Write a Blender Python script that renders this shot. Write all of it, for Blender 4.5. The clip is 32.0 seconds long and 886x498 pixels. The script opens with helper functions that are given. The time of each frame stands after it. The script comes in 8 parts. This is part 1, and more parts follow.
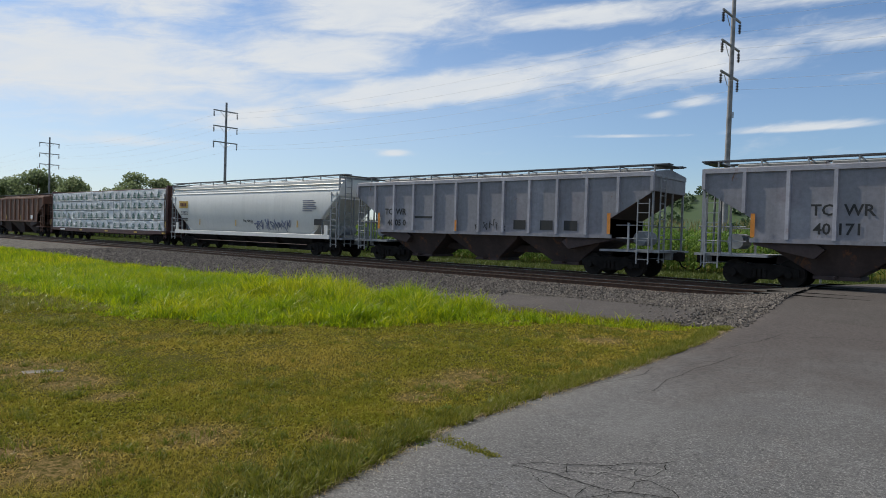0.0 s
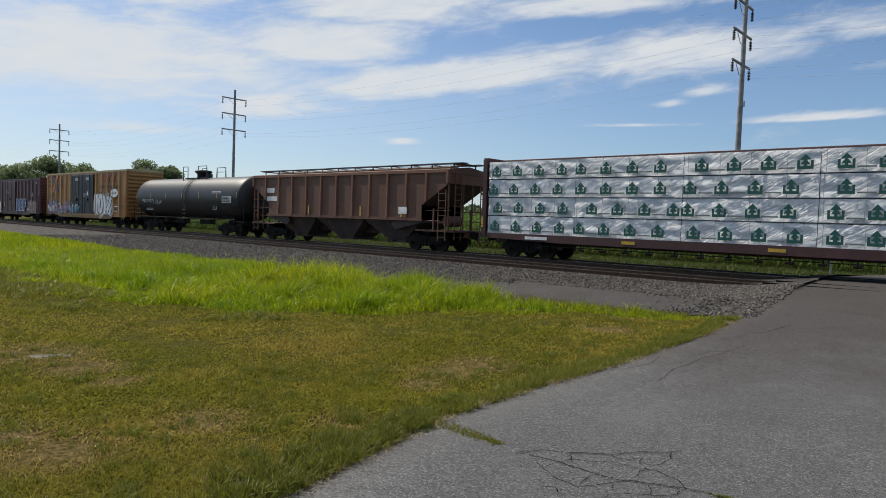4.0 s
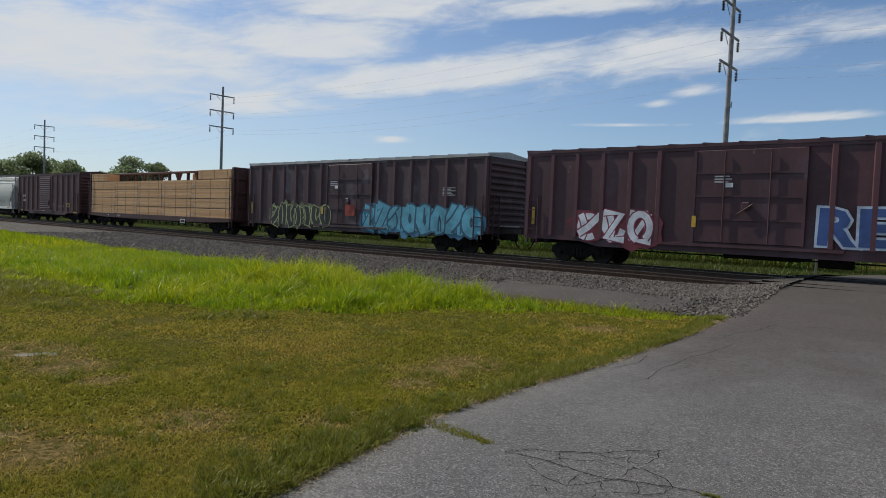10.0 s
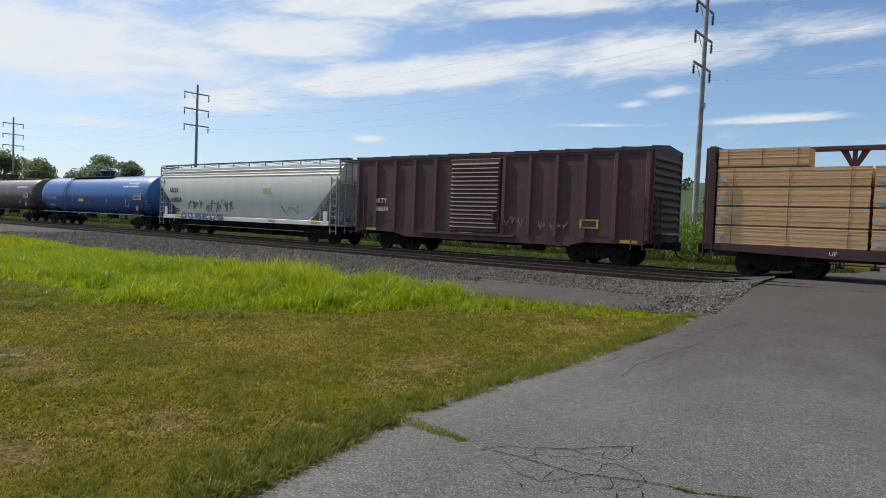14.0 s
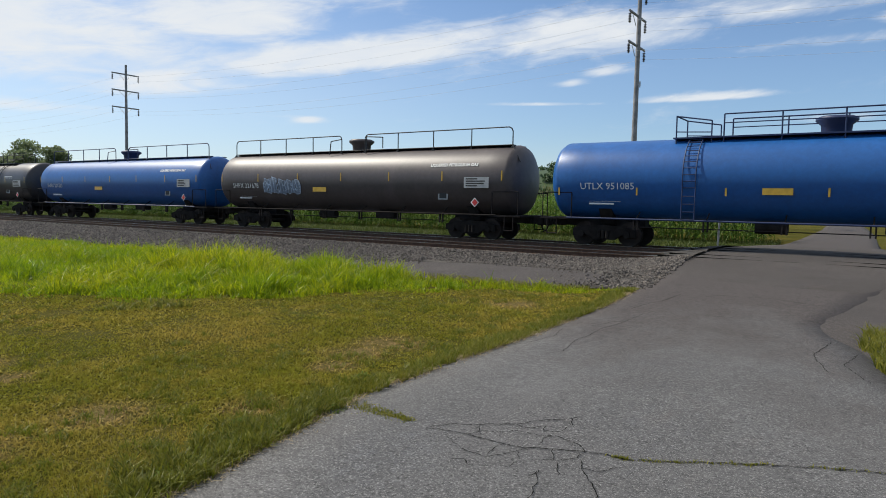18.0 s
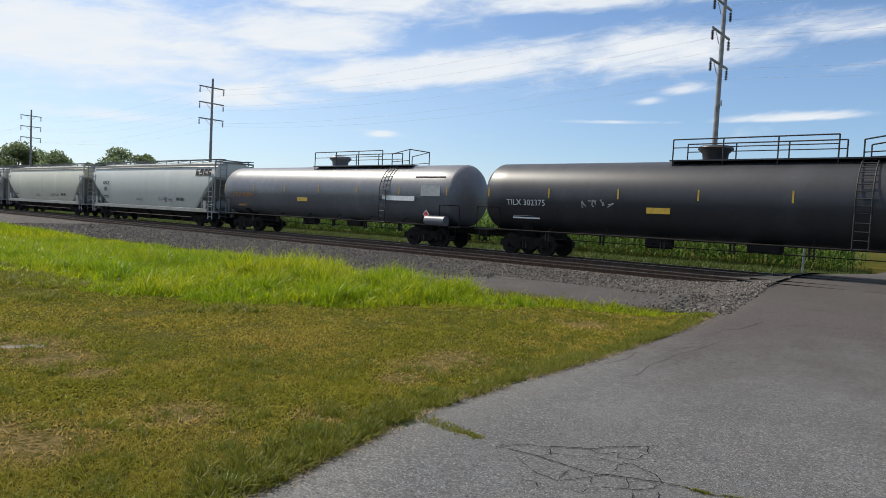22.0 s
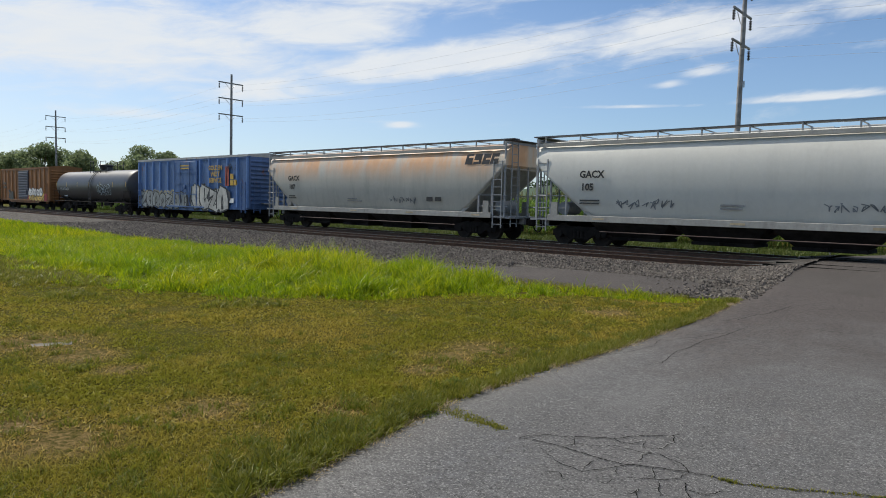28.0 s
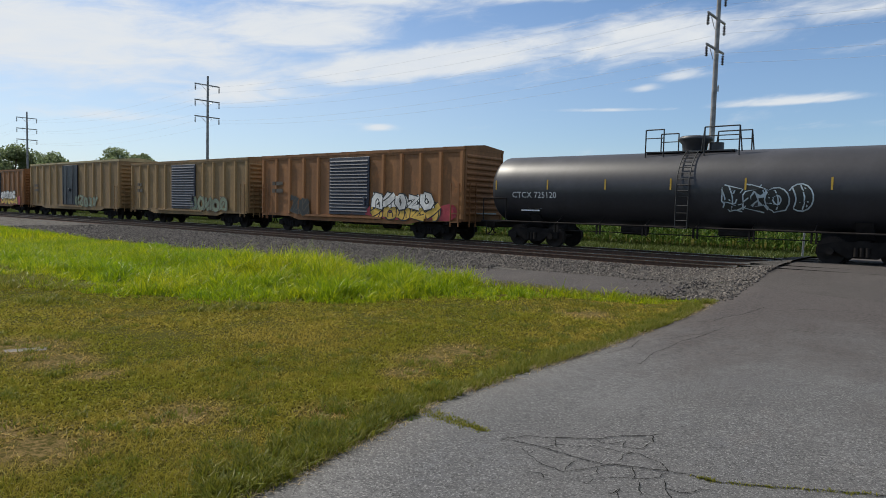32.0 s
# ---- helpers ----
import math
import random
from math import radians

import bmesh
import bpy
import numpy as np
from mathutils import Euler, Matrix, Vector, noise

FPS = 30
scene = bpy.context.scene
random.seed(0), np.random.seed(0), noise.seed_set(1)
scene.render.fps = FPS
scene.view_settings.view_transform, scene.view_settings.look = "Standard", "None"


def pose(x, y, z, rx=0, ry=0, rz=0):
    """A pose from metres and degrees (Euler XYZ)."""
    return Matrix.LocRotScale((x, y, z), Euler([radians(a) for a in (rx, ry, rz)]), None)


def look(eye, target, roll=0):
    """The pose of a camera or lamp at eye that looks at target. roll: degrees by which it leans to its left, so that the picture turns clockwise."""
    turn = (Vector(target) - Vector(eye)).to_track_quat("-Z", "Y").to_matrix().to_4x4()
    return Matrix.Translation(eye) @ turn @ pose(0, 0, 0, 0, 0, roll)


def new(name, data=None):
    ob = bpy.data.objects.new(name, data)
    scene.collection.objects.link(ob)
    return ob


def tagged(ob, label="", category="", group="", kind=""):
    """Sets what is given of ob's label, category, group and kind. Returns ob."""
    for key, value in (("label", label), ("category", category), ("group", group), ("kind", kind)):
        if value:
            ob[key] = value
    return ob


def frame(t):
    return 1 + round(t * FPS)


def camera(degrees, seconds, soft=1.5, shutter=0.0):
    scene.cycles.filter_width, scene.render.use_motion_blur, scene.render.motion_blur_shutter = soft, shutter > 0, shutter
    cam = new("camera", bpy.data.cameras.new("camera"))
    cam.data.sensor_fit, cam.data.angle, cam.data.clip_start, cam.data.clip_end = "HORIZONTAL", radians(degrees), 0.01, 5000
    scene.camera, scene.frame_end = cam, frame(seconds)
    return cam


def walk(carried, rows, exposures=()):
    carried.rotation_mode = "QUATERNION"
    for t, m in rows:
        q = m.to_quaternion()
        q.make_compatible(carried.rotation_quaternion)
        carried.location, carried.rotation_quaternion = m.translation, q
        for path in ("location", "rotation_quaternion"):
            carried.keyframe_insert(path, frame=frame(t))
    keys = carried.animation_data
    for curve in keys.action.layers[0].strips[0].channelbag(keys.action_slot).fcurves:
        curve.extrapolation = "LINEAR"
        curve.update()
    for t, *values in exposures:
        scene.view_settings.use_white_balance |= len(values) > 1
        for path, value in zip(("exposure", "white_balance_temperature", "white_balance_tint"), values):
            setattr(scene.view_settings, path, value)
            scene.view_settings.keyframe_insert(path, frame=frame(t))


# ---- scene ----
cam = camera(66.93, 32.0, soft=0.9, shutter=0.0)
# t, x, y, z, yaw, pitch, lean
PATH = [
    (0, 0.013, -0.031, 1.607, 40.96, -1.37, 1.60), (0.5, 0.022, -0.037, 1.607, 41.02, -0.79, 1.26), (1, 0.027, -0.024, 1.606, 41.11, -1.07, 1.35),
    (1.5, 0.033, -0.025, 1.600, 41.83, -1.80, 1.45), (2, 0.036, -0.036, 1.599, 41.24, -1.89, 1.47), (2.5, 0.042, -0.034, 1.599, 40.68, -1.85, 0.77),
    (3, 0.021, -0.055, 1.594, 39.22, -1.67, 2.00), (3.5, 0.031, -0.006, 1.608, 40.15, -2.03, 0.80), (4, 0.005, 0.003, 1.592, 41.60, -2.36, 1.92),
    (4.5, 0.003, -0.005, 1.595, 41.98, -3.00, 2.18), (6.5, 0.008, -0.006, 1.600, 42.49, -2.51, 1.07), (7, 0.015, -0.012, 1.600, 42.32, -2.18, 1.04),
    (7.5, 0.006, 0.011, 1.602, 42.41, -2.20, 0.80), (8, 0.005, -0.000, 1.598, 42.30, -2.26, 1.44), (8.5, 0.004, 0.013, 1.601, 42.25, -2.25, 1.39),
    (9, 0.008, 0.008, 1.601, 41.98, -2.43, 1.29), (9.5, -0.003, -0.002, 1.599, 41.51, -2.36, 1.59), (10, -0.001, -0.004, 1.597, 40.62, -2.44, 2.18),
    (10.5, 0.010, -0.019, 1.590, 38.07, -2.31, 2.04), (11, 0.019, -0.020, 1.586, 33.71, -2.50, 2.42), (11.5, 0.049, -0.005, 1.611, 33.60, -2.89, 1.74),
    (12, 0.036, 0.009, 1.608, 36.59, -2.92, 1.86), (12.5, 0.023, 0.016, 1.606, 37.65, -2.61, 1.40), (13, 0.012, 0.005, 1.596, 37.81, -2.06, 1.77),
    (13.5, 0.020, 0.010, 1.589, 38.63, -1.85, 1.97), (14, 0.012, 0.004, 1.586, 38.71, -2.41, 2.17), (14.5, 0.034, -0.014, 1.579, 37.31, -2.50, 1.06),
    (16.5, 0.027, -0.028, 1.598, 32.15, -4.98, 2.37), (17, 0.013, -0.001, 1.588, 27.64, -4.07, 2.90), (17.2, 0.036, -0.015, 1.592, 26.40, -4.00, 2.40), (17.5, 0.070, -0.036, 1.597, 27.26, -4.14, 2.14),
    (18, 0.052, -0.016, 1.603, 33.89, -3.93, 1.04), (18.5, 0.034, 0.002, 1.610, 36.21, -4.43, 1.49), (19, 0.026, 0.007, 1.598, 38.22, -3.56, 1.02),
    (19.5, -0.006, -0.030, 1.607, 37.11, -4.17, 1.55), (20, -0.022, 0.023, 1.606, 37.76, -4.89, 2.70), (20.5, -0.021, -0.016, 1.594, 38.03, -5.61, 2.59),
    (21, -0.027, -0.006, 1.590, 37.67, -5.59, 2.71), (21.5, -0.025, 0.028, 1.605, 39.66, -4.19, 1.15), (22, -0.019, -0.016, 1.595, 39.72, -2.82, 2.75),
    (22.5, 0.002, -0.007, 1.602, 39.51, -3.07, 1.25), (23, -0.015, 0.014, 1.603, 40.79, -4.28, 1.24), (23.5, -0.021, 0.025, 1.601, 41.43, -4.26, 2.49),
    (24, -0.026, 0.003, 1.587, 42.42, -4.09, 2.42), (24.5, -0.041, 0.009, 1.597, 42.76, -3.66, 1.79), (25, -0.048, 0.033, 1.608, 42.76, -3.72, 1.44),
    (25.5, -0.051, 0.025, 1.608, 42.37, -3.43, 1.12), (27.5, -0.041, 0.006, 1.602, 42.11, -3.71, 0.69), (28, -0.028, 0.015, 1.604, 41.49, -3.75, 1.42),
    (28.5, -0.019, 0.038, 1.604, 40.99, -4.28, 0.55), (29, -0.019, 0.037, 1.603, 41.58, -4.21, 0.11), (29.5, -0.030, 0.011, 1.603, 41.13, -3.92, 1.05),
    (30, -0.034, 0.015, 1.601, 40.38, -3.71, 2.01), (30.5, -0.058, 0.061, 1.605, 41.41, -3.52, 1.04), (31, -0.058, 0.027, 1.600, 41.44, -3.27, 1.16),
    (31.5, -0.056, 0.033, 1.604, 41.26, -2.39, 1.13), (32, -0.032, -0.009, 1.605, 39.68, -3.48, 1.36),
]

# how the camera's own exposure drifts: seconds, stops
EXPOSURE = [(0.0, -0.02), (4.0, -0.08), (9.0, -0.16), (11.2, -0.20), (13.0, 0.06), (16.8, 0.15), (18.0, 0.12), (20.0, 0.18), (24.0, 0.22), (28.0, 0.10), (32.0, 0.05)]
walk(cam, [(t, pose(x, y, z, 90 + p, 0, w) @ pose(0, 0, 0, 0, 0, r)) for t, x, y, z, w, p, r in PATH],
     exposures=[(t, e, 6400, 10) for t, e in EXPOSURE])

# ---------------------------------------------------------------- light
SUN_AZ, SUN_EL = 99.0, 47.0          # degrees: from +y towards -x, and above the horizon
sd = Vector((-math.sin(radians(SUN_AZ)) * math.cos(radians(SUN_EL)),
             math.cos(radians(SUN_AZ)) * math.cos(radians(SUN_EL)), math.sin(radians(SUN_EL))))
sun = new("sun", bpy.data.lights.new("sun", "SUN"))
sun.data.energy, sun.data.angle, sun.data.color = 4.5, radians(0.6), (1.0, 0.93, 0.80)
sun.matrix_world = look(sd * 100, (0, 0, 0))

world = bpy.data.worlds.new("world")
scene.world = world
world.use_nodes = True
WT = world.node_tree
for n in list(WT.nodes):
    WT.nodes.remove(n)


def wnode(kind, **kw):
    n = WT.nodes.new(kind)
    for k, v in kw.items():
        if k == "op":
            n.operation = v
        elif k == "clamp":
            n.use_clamp = v
    return n


def wmath(op, a, b=None, clamp=False):
    n = wnode("ShaderNodeMath", op=op, clamp=clamp)
    for i, v in enumerate((a, b)):
        if v is None:
            continue
        if isinstance(v, (int, float)):
            n.inputs[i].default_value = v
        else:
            WT.links.new(v, n.inputs[i])
    return n.outputs[0]


def build_sky():
    sky = wnode("ShaderNodeTexSky")
    sky.sky_type, sky.sun_disc = "NISHITA", False
    sky.sun_elevation, sky.sun_rotation = radians(SUN_EL), radians(-SUN_AZ)
    sky.air_density, sky.dust_density, sky.ozone_density = 1.0, 0.5, 3.0
    tc = wnode("ShaderNodeTexCoord")
    sep = wnode("ShaderNodeSeparateXYZ")
    WT.links.new(tc.outputs["Generated"], sep.inputs[0])
    x, y, z = sep.outputs
    az = wmath("MULTIPLY", wmath("ARCTAN2", wmath("MULTIPLY", x, -1.0), y), 57.29578)
    el = wmath("MULTIPLY", wmath("ARCSINE", z), 57.29578)
    # stretched vapour texture over azimuth and elevation
    comb = wnode("ShaderNodeCombineXYZ")
    WT.links.new(wmath("MULTIPLY", az, 0.10), comb.inputs[0])
    WT.links.new(wmath("ADD", wmath("MULTIPLY", el, 0.34), wmath("MULTIPLY", az, 0.035)), comb.inputs[1])
    n1 = wnode("ShaderNodeTexNoise")
    n1.inputs["Scale"].default_value, n1.inputs["Detail"].default_value = 1.0, 9.0
    n1.inputs["Roughness"].default_value, n1.inputs["Distortion"].default_value = 0.64, 0.35
    WT.links.new(comb.outputs[0], n1.inputs["Vector"])
    # cloud banks, crisp below and frayed above
    total = None
    for (ca, ce, sa, lo, up, slope, amp) in CLOUDS:
        da = wmath("SUBTRACT", az, ca)
        v = wmath("SUBTRACT", wmath("SUBTRACT", el, ce), wmath("MULTIPLY", da, slope))
        qv = wmath("MAXIMUM", wmath("DIVIDE", v, up), wmath("DIVIDE", v, -lo))
        q = wmath("ADD", wmath("POWER", wmath("ABSOLUTE", wmath("DIVIDE", da, sa)), 2.0), wmath("POWER", qv, 2.6))
        g = wmath("MULTIPLY", wmath("POWER", 2.718, wmath("MULTIPLY", q, -1.0)), amp)
        total = g if total is None else wmath("MAXIMUM", total, g)
    # scattered cloud added above the view, well over the horizon, lifting ambient light
    rest = wmath("MULTIPLY", wmath("DIVIDE", wmath("SUBTRACT", el, 19.5), 6.0, clamp=True), UNSEEN_COVER)
    total = wmath("MAXIMUM", total, rest)
    # drawn-out wisps
    comb2 = wnode("ShaderNodeCombineXYZ")
    WT.links.new(wmath("MULTIPLY", az, 0.20), comb2.inputs[0])
    WT.links.new(wmath("ADD", wmath("MULTIPLY", el, 0.85), wmath("MULTIPLY", az, 0.10)), comb2.inputs[1])
    n2 = wnode("ShaderNodeTexNoise")
    n2.inputs["Scale"].default_value, n2.inputs["Detail"].default_value = 1.0, 9.0
    n2.inputs["Roughness"].default_value, n2.inputs["Distortion"].default_value = 0.62, 0.6
    WT.links.new(comb2.outputs[0], n2.inputs["Vector"])
    vapour = wmath("ADD", wmath("MULTIPLY", wmath("SUBTRACT", n1.outputs[0], 0.5), 1.0), wmath("MULTIPLY", wmath("SUBTRACT", n2.outputs[0], 0.5), 1.0))
    dens = wmath("ADD", total, vapour)
    ramp = wnode("ShaderNodeMapRange")
    ramp.interpolation_type = "SMOOTHSTEP"
    ramp.inputs[1].default_value, ramp.inputs[2].default_value = 0.08, 0.92
    WT.links.new(dens, ramp.inputs[0])
    low = wmath("DIVIDE", wmath("SUBTRACT", el, 0.2), 2.5, clamp=True)
    cloud = wmath("MULTIPLY", wmath("MULTIPLY", ramp.outputs[0], low), wmath("ADD", 0.70, wmath("MULTIPLY", n2.outputs[0], 0.42), clamp=True))
    # thin white haze that thickens towards the sun's side
    clear = wmath("SUBTRACT", 1.0, cloud)
    for (ca, ce, sa, se, amp) in HAZE:
        q = wmath("ADD", wmath("POWER", wmath("ABSOLUTE", wmath("DIVIDE", wmath("SUBTRACT", az, ca), sa)), 2.0),
                  wmath("POWER", wmath("ABSOLUTE", wmath("DIVIDE", wmath("SUBTRACT", el, ce), se)), 2.0))
        g = wmath("MULTIPLY", wmath("POWER", 2.718, wmath("MULTIPLY", q, -1.0)), amp)
        clear = wmath("MULTIPLY", clear, wmath("SUBTRACT", 1.0, g))
    fac = wmath("SUBTRACT", 1.0, clear)
    b1, b2 = wnode("ShaderNodeBackground"), wnode("ShaderNodeBackground")
    tint = wnode("ShaderNodeMix")
    tint.data_type, tint.blend_type = "RGBA", "MULTIPLY"
    tint.inputs[0].default_value = 1.0
    tint.inputs[7].default_value = SKY_TINT
    WT.links.new(sky.outputs[0], tint.inputs[6])
    WT.links.new(tint.outputs[2], b1.inputs[0])
    b1.inputs[1].default_value = SKY_STRENGTH
    b2.inputs[0].default_value, b2.inputs[1].default_value = (0.95, 0.98, 1.0, 1), CLOUD_STRENGTH
    mix, out = wnode("ShaderNodeMixShader"), wnode("ShaderNodeOutputWorld")
    WT.links.new(fac, mix.inputs[0])
    WT.links.new(b1.outputs[0], mix.inputs[1])
    WT.links.new(b2.outputs[0], mix.inputs[2])
    WT.links.new(mix.outputs[0], out.inputs[0])


# azimuth, elevation, half width, depth below and above, slope, amount: the cloud banks over the track
CLOUDS = [(68.0, 11.8, 14.0, 3.6, 3.6, -0.05, 0.98), (66.0, 17.5, 10.0, 2.4, 3.0, 0.0, 0.80), (56.5, 8.7, 6.5, 0.9, 1.5, -0.10, 0.72),
          (47.0, 18.6, 9.0, 3.4, 3.6, -0.05, 1.08), (51.5, 14.3, 8.0, 2.0, 2.0, -0.10, 0.98), (40.5, 12.0, 14.0, 1.2, 1.6, -0.135, 1.1),
          (22.5, 13.7, 11.0, 1.5, 2.0, -0.08, 0.86), (8.0, 14.6, 8.0, 0.8, 1.0, -0.03, 0.60), (30.0, 17.6, 10.0, 0.8, 1.0, -0.05, 0.88),
          (13.0, 17.8, 9.0, 0.7, 1.0, 0.0, 0.72), (13.0, 8.55, 6.0, 0.22, 0.42, -0.02, 0.78), (25.5, 8.3, 5.5, 0.14, 0.2, 0.0, 0.62)]
CLOUDS += [(20.8, 10.9, 1.9, 0.42, 0.5, -0.12, 0.74), (23.4, 10.0, 1.3, 0.32, 0.36, -0.12, 0.66), (45.3, 6.65, 1.7, 0.3, 0.34, 0.0, 0.72),
           (0.3, 13.4, 1.3, 0.5, 0.5, 0.0, 0.72), (2.0, 12.1, 8.0, 0.4, 0.5, 0.0, 0.42), (5.0, 6.7, 6.0, 0.3, 0.4, 0.0, 0.45), (66.0, 6.4, 6.0, 0.5, 0.6, 0.0, 0.5)]
# azimuth, elevation, half widths, amount
HAZE = [(88.0, 4.0, 24.0, 9.0, 0.5), (55.0, 8.0, 22.0, 8.0, 0.22), (38.0, 1.0, 60.0, 3.0, 0.25), (25.0, 8.0, 50.0, 11.0, 0.08)]
# amount of the unseen upper cloud, set for the ambient light it gives
UNSEEN_COVER = 0.55
SKY_STRENGTH, CLOUD_STRENGTH, SKY_TINT = 0.105, 0.79, (0.82, 0.955, 1.08, 1)
build_sky()

# ---------------------------------------------------------------- materials


class Nodes:
    """A small node material builder."""

    def __init__(self, name, rough=0.6, metal=0.0):
        self.m = bpy.data.materials.new(name)
        self.m.use_nodes = True
        self.t = self.m.node_tree
        self.b = self.t.nodes["Principled BSDF"]
        self.b.inputs["Roughness"].default_value = rough
        self.b.inputs["Metallic"].default_value = metal
        tc = self.t.nodes.new("ShaderNodeTexCoord")
        self.co = tc.outputs["Object"]

    def put(self, sock, v):
        if isinstance(v, (int, float)):
            sock.default_value = v
        elif isinstance(v, tuple):
            sock.default_value = v if len(v) == 4 else (*v, 1)
        else:
            self.t.links.new(v, sock)

    def scaled(self, s):
        n = self.t.nodes.new("ShaderNodeMapping")
        n.inputs["Scale"].default_value = s
        self.t.links.new(self.co, n.inputs[0])
        return n.outputs[0]

    def noise(self, scale, detail=4, rough=0.6, s=None, dist=0.0):
        n = self.t.nodes.new("ShaderNodeTexNoise")
        n.inputs["Scale"].default_value, n.inputs["Detail"].default_value = scale, detail
        n.inputs["Roughness"].default_value, n.inputs["Distortion"].default_value = rough, dist
        self.t.links.new(self.scaled(s) if s else self.co, n.inputs["Vector"])
        return n.outputs[0]

    def ramp(self, v, a, b, lo=0.0, hi=1.0):
        n = self.t.nodes.new("ShaderNodeMapRange")
        n.interpolation_type = "SMOOTHSTEP"
        for i, q in enumerate((a, b, lo, hi)):
            n.inputs[i + 1].default_value = q
        self.put(n.inputs[0], v)
        return n.outputs[0]

    def mix(self, f, a, b, mode="MIX"):
        n = self.t.nodes.new("ShaderNodeMix")
        n.data_type, n.blend_type = "RGBA", mode
        self.put(n.inputs[0], f)
        self.put(n.inputs[6], a)
        self.put(n.inputs[7], b)
        return n.outputs[2]

    def random(self, island=False):
        if island:
            return self.t.nodes.new("ShaderNodeNewGeometry").outputs["Random Per Island"]
        return self.t.nodes.new("ShaderNodeObjectInfo").outputs["Random"]

    def color(self, c):
        self.put(self.b.inputs["Base Color"], c)
        return self

    def rough(self, v):
        self.put(self.b.inputs["Roughness"], v)
        return self

    def bump(self, v, strength=0.3, dist=0.01):
        n = self.t.nodes.new("ShaderNodeBump")
        n.inputs["Strength"].default_value, n.inputs["Distance"].default_value = strength, dist
        self.put(n.inputs["Height"], v)
        self.t.links.new(n.outputs[0], self.b.inputs["Normal"])
        return self


def shade(c, k):
    return tuple(min(1.0, v * k) for v in c)


RUST = (0.13, 0.055, 0.025)


def paint(name, c, rust=0.15, fade=0.25, rough=0.55, rustc=RUST, grime=0.35, bump=0.15, band=None, chalk=None, grain=1.0):
    """Weathered car paint: faded patches, streaks running down, rust spots, grime."""
    n = Nodes(name, rough)
    big = n.ramp(n.noise(0.55, 5, 0.6), 0.35, 0.7)
    col = n.mix(big, shade(c, 1 - fade * 0.6), shade(c, 1 + fade * 0.6))
    if chalk:
        # chalked, sun-bleached clouds in the paint
        col = n.mix(n.ramp(n.noise(0.8, 4, 0.55, (1.0, 1.0, 0.8), 0.3), 0.46, 0.72, 0, 0.62), col, chalk)
    streak = n.ramp(n.noise(1.0, 6, 0.7, (2.2, 2.2, 0.16)), 0.45, 0.72, 0, grime)
    panel = n.ramp(n.noise(0.7, 2, 0.4, (1.3, 1.3, 0.12)), 0.38, 0.66)
    col = n.mix(panel, shade(c, 1 - fade * 0.5), col)
    col = n.mix(streak, col, shade(c, 0.45))
    fine = n.ramp(n.noise(6.0, 6, 0.7), 0.3, 0.75, 1 - 0.14 * grain, 1 + 0.1 * grain)
    gray = n.t.nodes.new("ShaderNodeCombineColor")
    for i in range(3):
        n.t.links.new(fine, gray.inputs[i])
    col = n.mix(1.0, col, gray.outputs[0], "MULTIPLY")
    spots = n.ramp(n.noise(1.7, 8, 0.72, (1.0, 1.0, 0.55), 0.3), 0.68 - rust * 0.33, 0.80 - rust * 0.28)
    col = n.mix(spots, col, n.mix(n.noise(9, 4), rustc, shade(rustc, 2.0)))
    if band:
        # rust run-off along the upper side, ragged at its lower edge
        sep = n.t.nodes.new("ShaderNodeSeparateXYZ")
        n.t.links.new(n.co, sep.inputs[0])
        m = n.t.nodes.new("ShaderNodeMath")
        m.operation = "MULTIPLY"
        n.put(m.inputs[0], n.ramp(sep.outputs[2], band[0] - 0.5, band[1]))
        n.put(m.inputs[1], n.ramp(n.noise(0.9, 6, 0.65, (1.0, 1.0, 0.25)), 0.34, 0.62))
        col = n.mix(m.outputs[0], col, n.mix(n.noise(2.0, 5), rustc, shade(rustc, 1.6)))
    n.color(col).rough(n.ramp(spots, 0, 1, rough, 0.85))
    n.bump(n.noise(1.3, 4, 0.5), bump, 0.02)
    return n.m


def plain(name, c, rough=0.6, metal=0.0, var=0.15, scale=4.0, spec=0.5):
    n = Nodes(name, rough, metal)
    n.b.inputs["Specular IOR Level"].default_value = spec
    n.color(n.mix(n.ramp(n.noise(scale, 5, 0.65), 0.3, 0.7), shade(c, 1 - var), shade(c, 1 + var)))
    n.bump(n.noise(scale * 6, 3), 0.1, 0.005)
    return n.m


def leafy(name, c1, c2, trans=0.35, rough=0.5):
    n = Nodes(name, rough)
    col = n.mix(n.random(True), c1, c2)
    n.color(col)
    n.b.inputs["Specular IOR Level"].default_value = 0.25
    tr = n.t.nodes.new("ShaderNodeBsdfTranslucent")
    n.t.links.new(col, tr.inputs[0])
    mx = n.t.nodes.new("ShaderNodeMixShader")
    mx.inputs[0].default_value = trans
    n.t.links.new(n.b.outputs[0], mx.inputs[1])
    n.t.links.new(tr.outputs[0], mx.inputs[2])
    n.t.links.new(mx.outputs[0], n.t.nodes["Material Output"].inputs[0])
    return n.m


